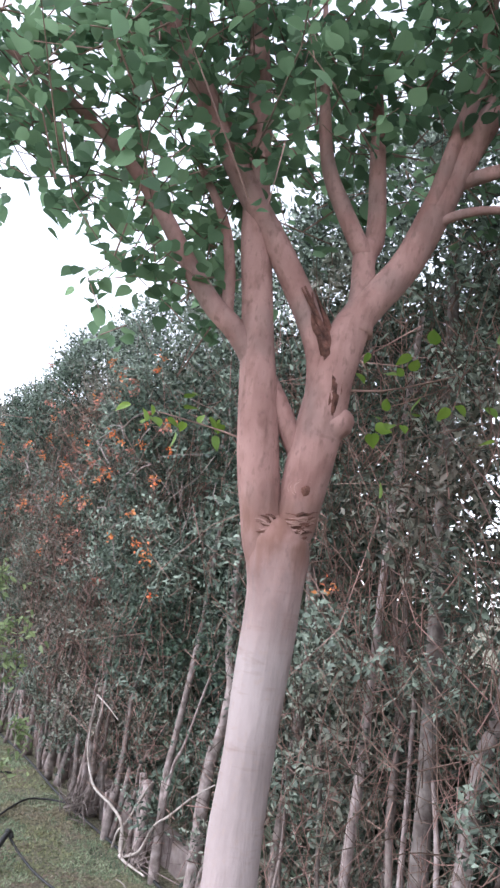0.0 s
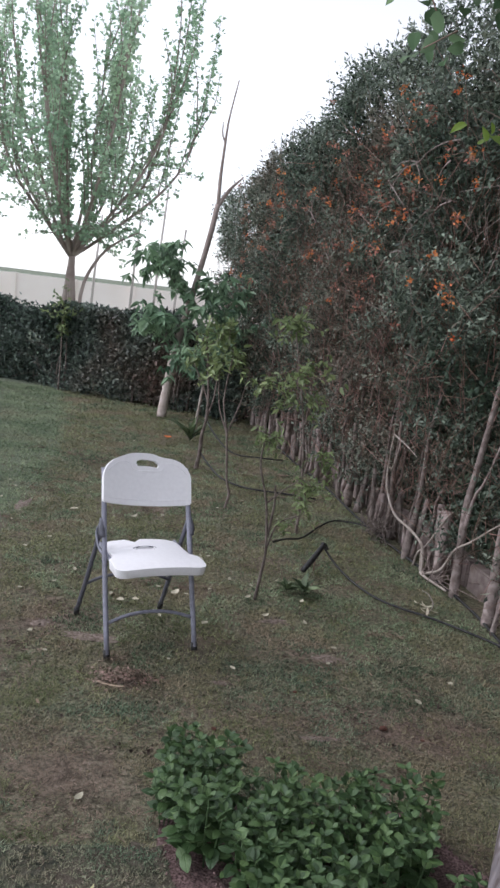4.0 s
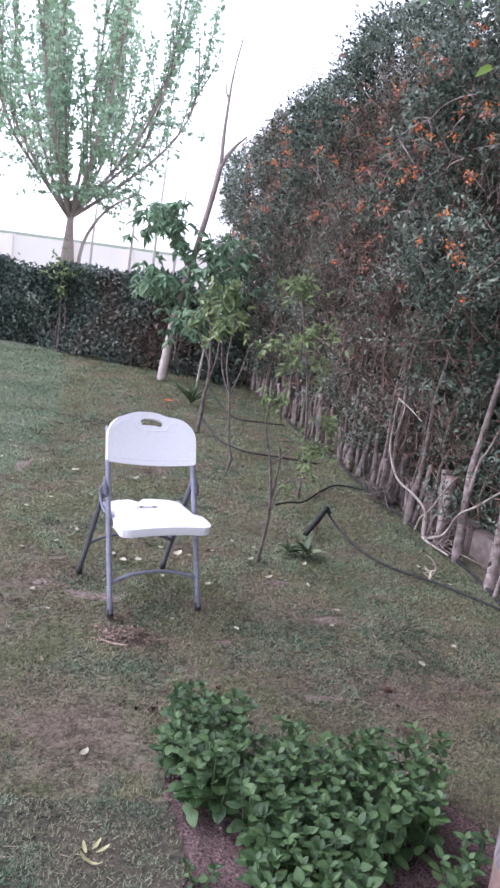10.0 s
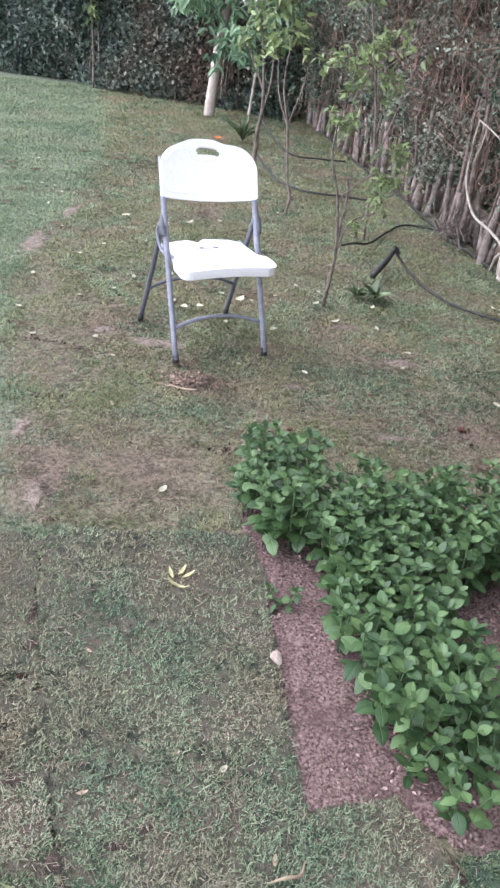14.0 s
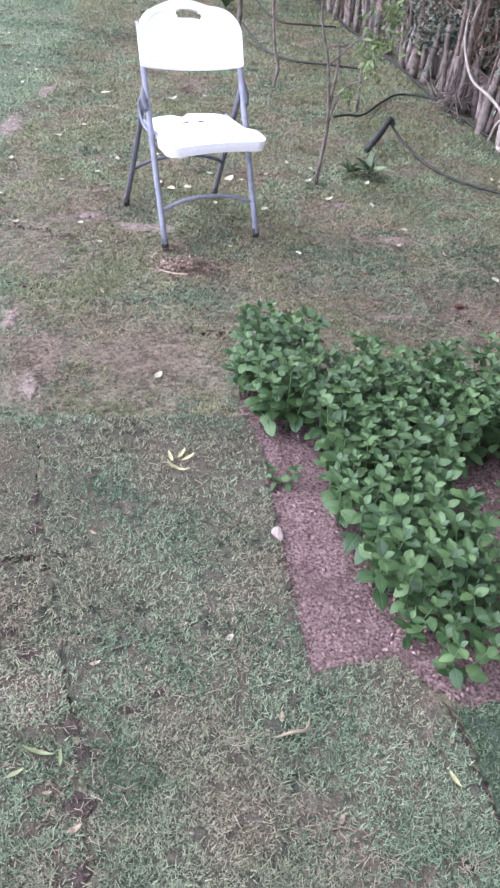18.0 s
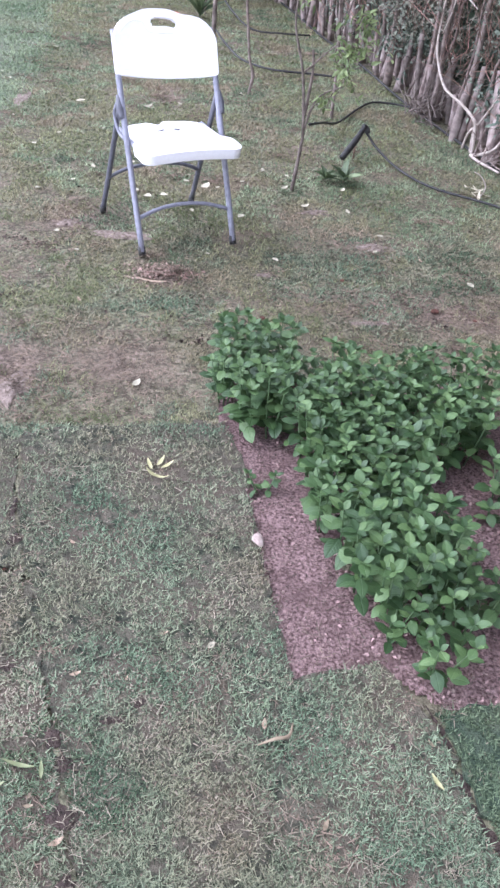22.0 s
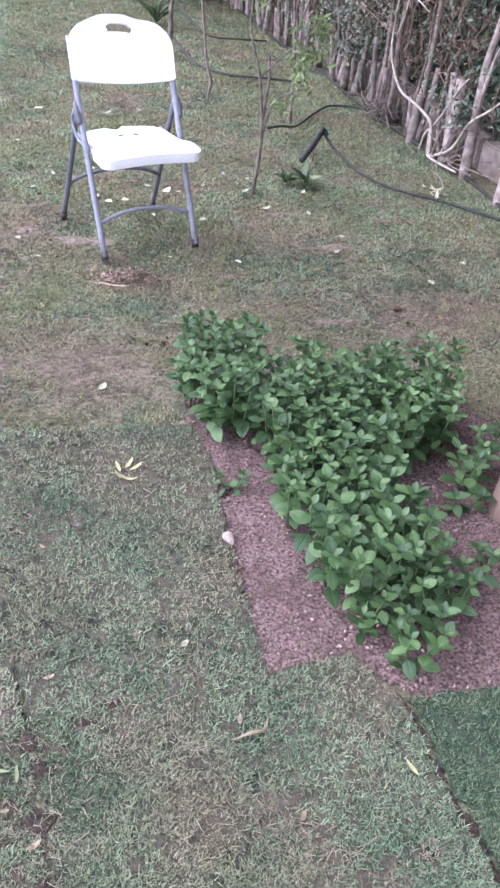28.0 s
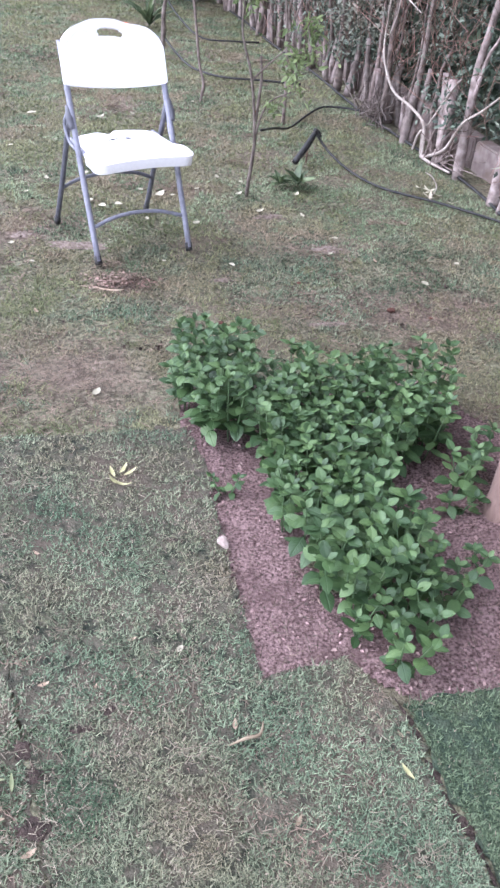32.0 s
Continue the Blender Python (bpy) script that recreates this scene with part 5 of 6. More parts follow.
# ---- low wall and drip lines at the hedge's foot ----
def low_wall():
    w = thing("low_wall", (1.8, 4.0, 0), "low weathered concrete wall behind the hedge stems", "wall")
    w["kind"] = "structure"
    r = np.random.default_rng(31)
    y = -0.5
    while y < 7.2:
        ln = r.uniform(0.38, 0.46)
        bm = bmesh.new()
        bmesh.ops.create_cube(bm, size=1.0, matrix=Matrix.Diagonal((0.1, ln - 0.008, 0.18 + r.uniform(-0.01, 0.01), 1)))
        bmesh.ops.bevel(bm, geom=bm.edges[:], offset=0.01, segments=2, affect="EDGES")
        ob = part("block", bm, M_CONCRETE, w)
        yc = y + ln / 2
        ob.matrix_basis = pose(HX(yc) + 0.2 - 1.8, yc - 4.0, 0.07, r.normal() * 1.0, r.normal() * 1.5, 10.98 + r.normal() * 0.8)
        y += ln


low_wall()


def pipe(name, pts, rad, label, category="hose", n=24):
    ob = tube(name, pts, rad, M_RUBBER, None, label, 8, n)
    return tagged(ob, label, category)


pipe("irrigation_hose", [(0.86, 4.62, 0.13), (0.93, 4.53, 0.06), (1.03, 4.35, 0.012), (1.17, 4.09, 0.010), (1.43, 3.9, 0.010), (1.63, 3.71, 0.012), (1.733, 3.6, 0.012)], 0.007,
     "black irrigation hose lying across the lawn")
pipe("irrigation_hose", [(0.50, 4.35, 0.22), (0.62, 4.75, 0.12), (0.77, 5.1, 0.03), (0.95, 5.5, 0.012), (1.1, 5.7, 0.012), (1.33, 5.64, 0.012), (1.42, 5.45, 0.012)], 0.007,
     "black irrigation hose curving from the sapling to the hedge")
pipe("irrigation_hose", [(HX(y) + np.interp(y, (2, 3.2, 3.5, 3.9, 4.4, 5), (-0.09, -0.11, -0.1, -0.03, -0.03, -0.07)) + 0.015 * math.sin(y * 3), y, 0.010) for y in np.arange(0.4, 9.6, 0.3)], 0.0085, "black drip line along the foot of the hedge", n=60)
pipe("drip_line", [(-0.07, 8.3, 0.30), (0.07, 8.0, 0.16), (0.27, 7.7, 0.05), (0.55, 7.65, 0.04), (0.8, 7.7, 0.03)], 0.008, "black drip line hanging between saplings")
pipe("drip_line", [(-0.05, 7.05, 0.15), (0.05, 6.85, 0.08), (0.18, 6.6, 0.03), (0.4, 6.4, 0.02), (0.7, 6.35, 0.02), (1.0, 6.3, 0.015)], 0.008, "black drip line sagging to the lawn")


def hose_end():
    e = thing("hose_nozzle", (0.80, 4.52, 0), "black plastic hose end propped above the lawn", "hose nozzle")
    o = np.array((0.80, 4.52, 0.0))
    tube("barrel", np.array([(0.715, 4.42, 0.03), (0.79, 4.52, 0.09), (0.855, 4.615, 0.15)]) - o, [0.017, 0.019, 0.014], M_RUBBER, e, "", 10, 8)
    tube("elbow", np.array([(0.845, 4.6, 0.16), (0.865, 4.62, 0.145), (0.88, 4.605, 0.12)]) - o, [0.013, 0.014, 0.012], M_RUBBER, e, "", 8, 6)
    tube("prop", np.array([(0.80, 4.54, -0.01), (0.80, 4.53, 0.09)]) - o, 0.005, M_TWIG, e, "", 6)


hose_end()


def hose_tee():
    e = thing("hose_connector", (1.735, 3.6, 0.012), "black plastic tee joining the hose to the drip line", "hose connector")
    tube("body", [(0.012, -0.035, 0.0), (0.0, 0.0, 0.002), (-0.01, 0.04, 0.0)], 0.013, M_RUBBER, e, "", 9, 6)
    tube("inlet", [(-0.035, 0.03, 0.0), (-0.012, 0.01, 0.003), (0.0, 0.0, 0.004)], 0.012, M_RUBBER, e, "", 9, 6)
    tube("clamp", [(0.0, 0.0, -0.008), (0.0, 0.0, 0.024)], 0.009, M_DARK_STEEL, e, "", 8)


hose_tee()


# ---- pale runner and roots under the hedge ----
def vine(name, pts, r0, r1, label, mat=None):
    ob = tube(name, pts, np.linspace(r0, r1, len(pts)), mat or M_PALE_VINE, None, "", 8, 8 * len(pts), 0.05)
    return tagged(ob, label, "vine")


vine("bare_vine", [(1.353, 5.262, 0.824), (1.35, 5.28, 0.72), (1.349, 5.283, 0.633), (1.354, 5.26, 0.45), (1.39, 5.07, 0.294), (1.477, 4.881, 0.237), (1.52, 4.72, 0.19), (1.545, 4.72, 0.077), (1.548, 4.72, -0.01)], 0.006, 0.0105, "thick pale bare vine drooping from the hedge")
vine("bare_vine", [(1.353, 5.262, 0.824), (1.393, 5.057, 0.794), (1.431, 4.86, 0.752)], 0.006, 0.003, "thin pale vine tip")
vine("bare_vine", [(1.377, 5.139, 0.809), (1.372, 5.163, 0.682), (1.359, 5.233, 0.561)], 0.005, 0.003, "thin pale vine tip")
vine("bare_vine", [(1.555, 4.72, -0.005), (1.56, 4.55, 0.06), (1.573, 4.387, 0.15), (1.596, 4.27, 0.316), (1.614, 4.07, 0.436), (1.649, 3.89, 0.572), (1.68, 3.8, 0.64), (1.72, 3.72, 0.7)], 0.011, 0.003, "pale bare vine rising along the hedge stems")
vine("bare_vine", [(1.55, 4.76, 0.0), (1.547, 4.777, 0.138), (1.559, 4.716, 0.2), (1.595, 4.53, 0.436), (1.608, 4.46, 0.5)], 0.009, 0.005, "pale bare vine rising from the roots")
vine("bare_vine", [(1.537, 4.7, 0.004), (1.55, 4.6, 0.006), (1.572, 4.495, 0.014), (1.604, 4.33, 0.03)], 0.01, 0.006, "pale root lying at the hedge foot")
vine("bare_vine", [(1.52, 4.84, 0.0), (1.525, 4.8, 0.1), (1.535, 4.74, 0.14), (1.548, 4.72, 0.02)], 0.008, 0.006, "pale looped root at the hedge foot")


def root_tangle(at, count, spread, seed, label):
    r = np.random.default_rng(seed)
    lines = []
    for k in range(count):
        a = r.normal(size=3) * (spread * 0.4, spread, 0.02) + (0, 0, 0.03)
        b = a + r.normal(size=3) * (0.1, 0.22, 0.08) + (0.06, 0, 0.14)
        a[2], b[2] = max(a[2], 0.0), max(b[2], 0.01)
        lines.append((np.array([a, (a + b) / 2 + r.normal(size=3) * 0.03, b]), r.uniform(0.0025, 0.006), 0.002))
    ob = many_tubes("root_tangle", lines, M_STEM, None, "", 5)
    ob.matrix_basis = pose(*at)
    return tagged(ob, label, "roots", kind="stuff")


root_tangle((1.37, 5.45, 0), 60, 0.14, 41, "tangle of pale dry roots at the hedge foot")
root_tangle((1.58, 4.6, 0), 22, 0.1, 42, "pale dry roots at the hedge foot")
root_tangle((1.74, 3.9, 0), 7, 0.12, 43, "pale dry roots by the low wall")


# ---- saplings ----
def sapling(at, stems, leaf_at, label, mat=M_SAP_LEAF, size=(0.035, 0.07), width=0.42, bark=M_STEM, droop=-0.1, seed=0):
    """stems: lists of points with radii at both ends; leaf_at: (centre, spread, count) clumps."""
    t = thing("sapling", at, label, "young tree", "saplings in the lawn")
    o = np.array(at)
    r = np.random.default_rng(seed + 50)
    for pts, r0, r1 in stems:
        tube("stem", np.asarray(pts) - o, np.linspace(r0, r1, len(pts)), bark, t, "", 8, 4 * len(pts), 0.04, seed)
    pp, lines = [], []
    for c, sp, m in leaf_at:
        for k in range(max(2, m // 9)):
            a = np.array(c) + r.normal(size=3) * np.array(sp) * 0.4
            b = a + r.normal(size=3) * np.array(sp) * 0.9
            lines.append((np.array([a, b]) - o, 0.003, 0.0012))
            pp += [a + (b - a) * s_ + r.normal(size=3) * 0.015 for s_ in np.linspace(0, 1, 9)]
    pp = np.array(pp) - o
    many_tubes("twig_mass", lines, bark, t)
    leaf_cloud("leaf_mass", pp, r.normal(size=(len(pp), 3)) + (0, 0, droop), r.uniform(*size, len(pp)), width, mat, t, oval=True)
    return t


sapling((0.405, 4.0, 0.0), [([(0.405, 4.0, -0.02), (0.428, 4.0, 0.2), (0.43, 4.0, 0.31), (0.40, 4.0, 0.56), (0.345, 4.0, 0.76), (0.35, 4.0, 0.92)], 0.010, 0.004),
                            ([(0.428, 4.0, 0.27), (0.46, 3.99, 0.4), (0.5, 3.97, 0.47), (0.6, 3.95, 0.52)], 0.006, 0.003),
                            ([(0.43, 4.0, 0.36), (0.45, 4.02, 0.55), (0.44, 4.0, 0.66)], 0.008, 0.005),
                            ([(0.40, 4.0, 0.55), (0.5, 4.02, 0.64), (0.62, 4.04, 0.74)], 0.005, 0.002)],
        [((0.37, 4.0, 0.92), (0.06, 0.05, 0.06), 100), ((0.60, 4.0, 0.62), (0.09, 0.06, 0.09), 170), ((0.53, 3.97, 0.46), (0.06, 0.05, 0.05), 30)],
        "thin young citrus sapling with sparse green leaves", size=(0.025, 0.05), seed=1)
sapling((0.21, 5.77, 0.0), [([(0.21, 5.77, -0.02), (0.232, 5.77, 0.12), (0.20, 5.77, 0.24), (0.16, 5.77, 0.6), (0.11, 5.78, 0.86), (0.14, 5.78, 1.2)], 0.012, 0.005),
                            ([(0.16, 5.77, 0.6), (0.08, 5.8, 0.8), (0.05, 5.8, 1.05)], 0.007, 0.003), ([(0.16, 5.77, 0.6), (0.24, 5.8, 0.85), (0.28, 5.8, 1.1)], 0.007, 0.003)],
        [((0.07, 5.8, 1.33), (0.07, 0.08, 0.1), 130), ((0.2, 5.8, 1.17), (0.08, 0.08, 0.08), 90), ((0.04, 5.8, 1.1), (0.06, 0.08, 0.07), 60)],
        "young citrus sapling with light green leaves", size=(0.04, 0.08), seed=2)
sapling((0.75, 5.3, 0.0), [([(0.75, 5.3, -0.02), (0.74, 5.3, 0.4), (0.68, 5.3, 0.9), (0.56, 5.3, 1.45)], 0.012, 0.004), ([(0.74, 5.3, 0.5), (0.85, 5.3, 0.9), (0.9, 5.3, 1.1)], 0.006, 0.003)],
        [((0.55, 5.3, 1.5), (0.1, 0.1, 0.07), 150), ((0.66, 5.3, 1.18), (0.1, 0.1, 0.1), 90), ((0.8, 5.3, 1.0), (0.1, 0.1, 0.12), 70), ((0.4, 5.25, 1.1), (0.08, 0.08, 0.08), 70), ((0.53, 5.25, 0.96), (0.1, 0.1, 0.08), 80), ((0.85, 5.2, 0.55), (0.12, 0.08, 0.12), 80)],
        "slender sapling with yellowish green leaves before the hedge", size=(0.035, 0.07), seed=3)
sapling((-0.08, 7.05, 0.0), [([(-0.08, 7.05, -0.02), (-0.06, 7.05, 0.15), (-0.055, 7.05, 0.34), (-0.03, 7.05, 0.5), (-0.045, 7.05, 0.8), (-0.1, 7.1, 1.2)], 0.022, 0.008),
                             ([(-0.03, 7.05, 0.5), (0.02, 7.05, 0.7), (0.03, 7.05, 0.95)], 0.01, 0.005), ([(-0.02, 7.05, 0.62), (-0.1, 7.05, 0.8), (-0.2, 7.05, 1.0)], 0.01, 0.004)],
        [((-0.1, 7.1, 1.22), (0.12, 0.1, 0.1), 70), ((0.03, 7.1, 1.05), (0.1, 0.1, 0.1), 45), ((-0.2, 7.1, 1.02), (0.08, 0.08, 0.08), 30)],
        "young sapling with a sparse tuft of light green leaves", size=(0.05, 0.09), droop=-0.3, seed=4)
sapling((-2.3, 11.1, 0.0), [([(-2.3, 11.1, -0.02), (-2.29, 11.1, 0.5), (-2.31, 11.1, 1.05)], 0.013, 0.005)],
        [((-2.31, 11.1, 1.15), (0.16, 0.1, 0.16), 120), ((-2.3, 11.1, 0.9), (0.1, 0.1, 0.1), 50)], "thin sapling with pale leaves before the low hedge", size=(0.05, 0.1), seed=5)
sapling((-0.18, 8.6, 0.0), [([(-0.18, 8.6, -0.02), (-0.16, 8.6, 0.3), (-0.13, 8.6, 0.62)], 0.02, 0.012)],
        [((-0.235, 8.6, 0.9), (0.15, 0.12, 0.13), 150)], "young tree with a pale thin stem", M_MANGO_LEAF, (0.08, 0.14), 0.26, bark=M_PALE_VINE, droop=-0.8, seed=6)


# ---- old fruit tree with limewashed trunk at the hedge corner ----
def fruit_tree():
    at = (-0.66, 9.85, 0.0)
    o = np.array(at)
    t = thing("fruit_tree", at, "leaning fruit tree with limewashed trunk and bare upper branches", "tree")
    limbs = [("trunk", [(-0.67, 9.85, -0.03), (-0.63, 9.85, 0.4), (-0.57, 9.85, 0.88)], 0.062, 0.055, M_LIMEWASH, "limewashed lower trunk"),
             ("upper_trunk", [(-0.57, 9.85, 0.86), (-0.5, 9.87, 1.25), (-0.42, 9.89, 1.62), (-0.3, 9.95, 2.25), (-0.225, 10.0, 2.75)], 0.045, 0.033, M_FAR_BARK, "bare greyish trunk"),
             ("branch", [(-0.225, 10.0, 2.74), (-0.23, 10.02, 3.1), (-0.22, 10.05, 3.45), (-0.2, 10.07, 3.8), (-0.13, 10.1, 4.27)], 0.027, 0.007, M_FAR_BARK, ""),
             ("branch", [(-0.225, 10.0, 2.73), (-0.1, 10.05, 2.95), (0.06, 10.1, 3.13)], 0.03, 0.01, M_FAR_BARK, ""),
             ("branch", [(-0.21, 10.05, 3.5), (-0.26, 10.05, 3.6), (-0.27, 10.05, 3.75)], 0.014, 0.006, M_FAR_BARK, ""),
             ("branch", [(-0.45, 9.88, 1.45), (-0.62, 9.8, 1.68), (-0.82, 9.75, 1.92)], 0.03, 0.012, M_FAR_BARK, ""),
             ("branch", [(-0.40, 9.9, 1.7), (-0.2, 9.85, 1.75), (0.1, 9.8, 1.8)], 0.028, 0.01, M_FAR_BARK, ""),
             ("branch", [(-0.54, 9.86, 1.0), (-0.72, 9.75, 1.15), (-0.95, 9.65, 1.25)], 0.028, 0.01, M_FAR_BARK, "")]
    for k, (nm, pts, r0, r1, mt, lb) in enumerate(limbs):
        tube(nm, np.array(pts) - o, np.linspace(r0, r1, len(pts)), mt, t, lb, 9, 5 * len(pts), 0.04, k)
    r = np.random.default_rng(61)
    pp = []
    for c, sp, m in [((-0.8, 9.75, 1.97), (0.16, 0.15, 0.16), 400), ((-0.5, 9.7, 1.72), (0.08, 0.1, 0.08), 60), ((-0.87, 9.7, 1.22), (0.14, 0.15, 0.1), 240), ((0.0, 9.7, 1.66), (0.17, 0.17, 0.1), 220),
                     ((-0.3, 9.7, 1.5), (0.13, 0.15, 0.09), 110), ((-0.38, 9.6, 0.85), (0.17, 0.15, 0.15), 200), ((-0.06, 9.6, 1.2), (0.16, 0.15, 0.16), 200), ((0.15, 9.7, 1.3), (0.15, 0.15, 0.2), 120)]:
        k = int(m / 7)
        tips = np.array(c) + r.normal(size=(k, 3)) * sp
        pp.append((tips[:, None] + r.normal(size=(k, 7, 3)) * (0.035, 0.035, 0.02)).reshape(-1, 3))
    pp = np.vstack(pp) - o
    leaf_cloud("crown", pp, r.normal(size=(len(pp), 3)) * (0.9, 0.9, 0.4) + (0, 0, -0.7), r.uniform(0.1, 0.17, len(pp)), 0.34, M_MANGO_LEAF, t, "long drooping green leaves, lightened for sky glare", oval=True)


fruit_tree()


# ---- trees beyond the garden ----
def poplar(at, limbs, seed, fork=2.15, spread=2.4, top=9.2, label="tall pale green poplar with many upright branches beyond the garden, lightened for haze"):
    """Low forking trunk, limbs that fan out like a vase, and long upright whips closely set with leaves."""
    t = thing("poplar_tree", at, label, "tree", "trees beyond the garden")
    r = np.random.default_rng(seed)
    sc = top / 9.2
    for k, (dx, w) in enumerate(((-0.14, 0.065), (0.05, 0.08), (0.2, 0.055))):
        tube("trunk", [(dx, 0.05 * k, -0.05), (dx * 0.6, 0, fork * 0.5), (0.02, 0, fork), (0.0, 0, fork + 0.3)], [w * sc, w * 0.95 * sc, w * sc, 0.06 * sc], M_FAR_BARK, t, "", 8, 12, 0.05, k)
    side = spline([(0.28, 0, 0.0), (0.3, 0, fork * 0.6), (0.6, 0, fork * 0.95), (1.02, 0, fork * 1.16), (1.5 * sc, 0, fork * 1.3)], 14)
    tube("trunk", side, np.linspace(0.05 * sc, 0.02, 14), M_FAR_BARK, t, "", 7, 0)
    pp, lines = [], []

    def leafy(path, count, reach):
        for p_ in path:
            tuft = r.uniform(0.3, 1.0) * reach
            b_ = p_ + unit(r.normal(size=3) * (1, 1, 0.5) + (0, 0, 0.5)) * tuft
            lines.append((np.array([p_, b_]), 0.006, 0.003))
            pp.append(p_ + (b_ - p_) * r.uniform(0.2, 1.1, (count, 1)) + r.normal(size=(count, 3)) * 0.045)

    for k in range(limbs):
        a = 2.4 * k + r.uniform(-0.3, 0.3)
        rad = spread * math.sqrt((k + 0.5) / limbs) * r.uniform(0.85, 1.05)
        hgt = fork + (top - fork) * (0.62 - 0.14 * (rad / spread) ** 2) * r.uniform(0.85, 1.1)
        flat = np.array((math.cos(a), math.sin(a), 0))
        limb = spline([(0, 0, fork - 0.1), flat * rad * 0.3 + (0, 0, fork + 0.16 * (hgt - fork)), flat * rad * 0.72 + r.normal(size=3) * 0.07 + (0, 0, fork + 0.45 * (hgt - fork)), flat * rad * 0.95 + (0, 0, fork + 0.75 * (hgt - fork)), flat * rad + (0, 0, hgt)], 22)
        tube("branch", limb, np.linspace(0.048 * sc, 0.012, 22), M_FAR_BARK, t, "", 6, 0)
        for m in range(9):
            i0 = min(21, int(6 + 15 * (m + r.uniform(0, 1)) / 9))
            q0 = limb[i0]
            lean = flat * r.uniform(-0.02, 0.2) + r.normal(size=3) * (0.11, 0.11, 0)
            ln = min((0.3 * top) * r.uniform(0.5, 1.15), top * r.uniform(0.9, 1.02) - q0[2])
            q1 = q0 + unit(lean + (0, 0, 1)) * ln
            bend = (q0 + q1) / 2 + flat * 0.05 * ln + r.normal(size=3) * 0.05
            sub = spline([q0, bend, q1], max(6, int(ln / 0.12)))
            lines.append((sub, 0.02 * sc, 0.005))
            leafy(sub[1:], 4 if m % 3 else 7, 0.16)
        for m in range(8):
            q0 = limb[int(r.uniform(4, 15))]
            q1 = q0 + unit(flat + r.normal(size=3) * (0.5, 0.5, 0.25) + (0, 0, -0.1)) * r.uniform(0.4, 0.95) * sc
            sub = spline([q0, (q0 + q1) / 2 + (0, 0, 0.06), q1], 8)
            lines.append((sub, 0.014 * sc, 0.004))
            leafy(sub[2:], 4, 0.22)
    leafy(side[9:], 10, 0.3)
    pp = np.vstack(pp)
    many_tubes("twig_mass", lines, M_FAR_BARK, t)
    leaf_cloud("crown", pp, r.normal(size=(len(pp), 3)) + (0, 0, -0.2), r.uniform(0.08, 0.145, len(pp)), 0.75, M_HAZED_LEAF, t, "airy crown of small green leaves, coloured pale for haze")
    return t


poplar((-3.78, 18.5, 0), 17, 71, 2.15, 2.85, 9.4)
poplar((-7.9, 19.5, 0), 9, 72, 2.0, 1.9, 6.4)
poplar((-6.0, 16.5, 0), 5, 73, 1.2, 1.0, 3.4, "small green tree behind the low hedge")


def far_wall():
    w = thing("boundary_wall", (-8, 32, 0), "pinkish boundary wall far beyond the trees, coloured near white for haze", "wall")
    for k in range(14):
        bm = bmesh.new()
        hgt = 1.45
        bmesh.ops.create_cube(bm, size=1.0, matrix=Matrix.Translation((-14 + k * 2.4, 0.08 * (k % 2), hgt / 2 - 0.1)) @ Matrix.Diagonal((2.39, 0.2, hgt + 0.2, 1)))
        part("panel", bm, M_FAR_WALL, w)
        bm = bmesh.new()
        bmesh.ops.create_cube(bm, size=1.0, matrix=Matrix.Translation((-15.2 + k * 2.4, -0.02, 0.72)) @ Matrix.Diagonal((0.22, 0.34, 1.5, 1)))
        part("post", bm, M_FAR_WALL, w)


far_wall()
for k, (x, y, h) in enumerate(((-3.1, 24.5, 4.2), (-2.4, 24.8, 4.6), (-1.7, 24.2, 3.4), (-4.4, 25.0, 3.6))):
    ob = tube("thin_pole", [(x, y, -0.05), (x + 0.05, y, h / 2), (x + 0.16, y, h)], [0.045, 0.04, 0.03], M_POLE, None, "", 7)
    tagged(ob, "thin leaning pole beyond the low hedge", "pole", "poles beyond the hedge")


# ---- mint patch ----
def mint_leaf_mesh(name, curl, fold, wide=0.61, mat=M_MINT):
    """A pointed oval leaf one unit long, slightly cupped, with a sunken midrib and a wavy rim."""
    v, f = [], []
    prof = ((0.0, 0.02), (0.09, 0.05), (0.18, 0.27), (0.31, 0.45), (0.47, 0.5), (0.63, 0.46), (0.79, 0.33), (0.92, 0.16), (1.0, 0.015))
    for i, (a, w) in enumerate(prof):
        for s_ in (-1, -0.5, 0, 0.5, 1):
            x = s_ * w
            v.append((x * wide, a, fold * abs(x) * 0.5 - curl * a * a + (0.02 if abs(s_) == 0.5 else 0) + 0.02 * math.sin(a * 20 + s_) * abs(s_)))
    for i in range(len(prof) - 1):
        for k in range(4):
            f.append((i * 5 + k, i * 5 + k + 1, (i + 1) * 5 + k + 1, (i + 1) * 5 + k))
    me = bpy.data.meshes.new(name)
    me.from_pydata(v, [], f)
    me.materials.append(mat)
    me.polygons.foreach_set("use_smooth", [True] * len(f))
    me.update()
    return me


MINT_LEAVES = [mint_leaf_mesh("mint_leaf", c, fd) for c, fd in ((0.14, 0.1), (0.28, 0.02), (0.05, 0.22))]
WEED_LEAVES = [mint_leaf_mesh("weed_leaf", c, fd, 0.5, M_WEED) for c, fd in ((0.5, 0.3), (0.25, 0.5), (0.7, 0.1))]


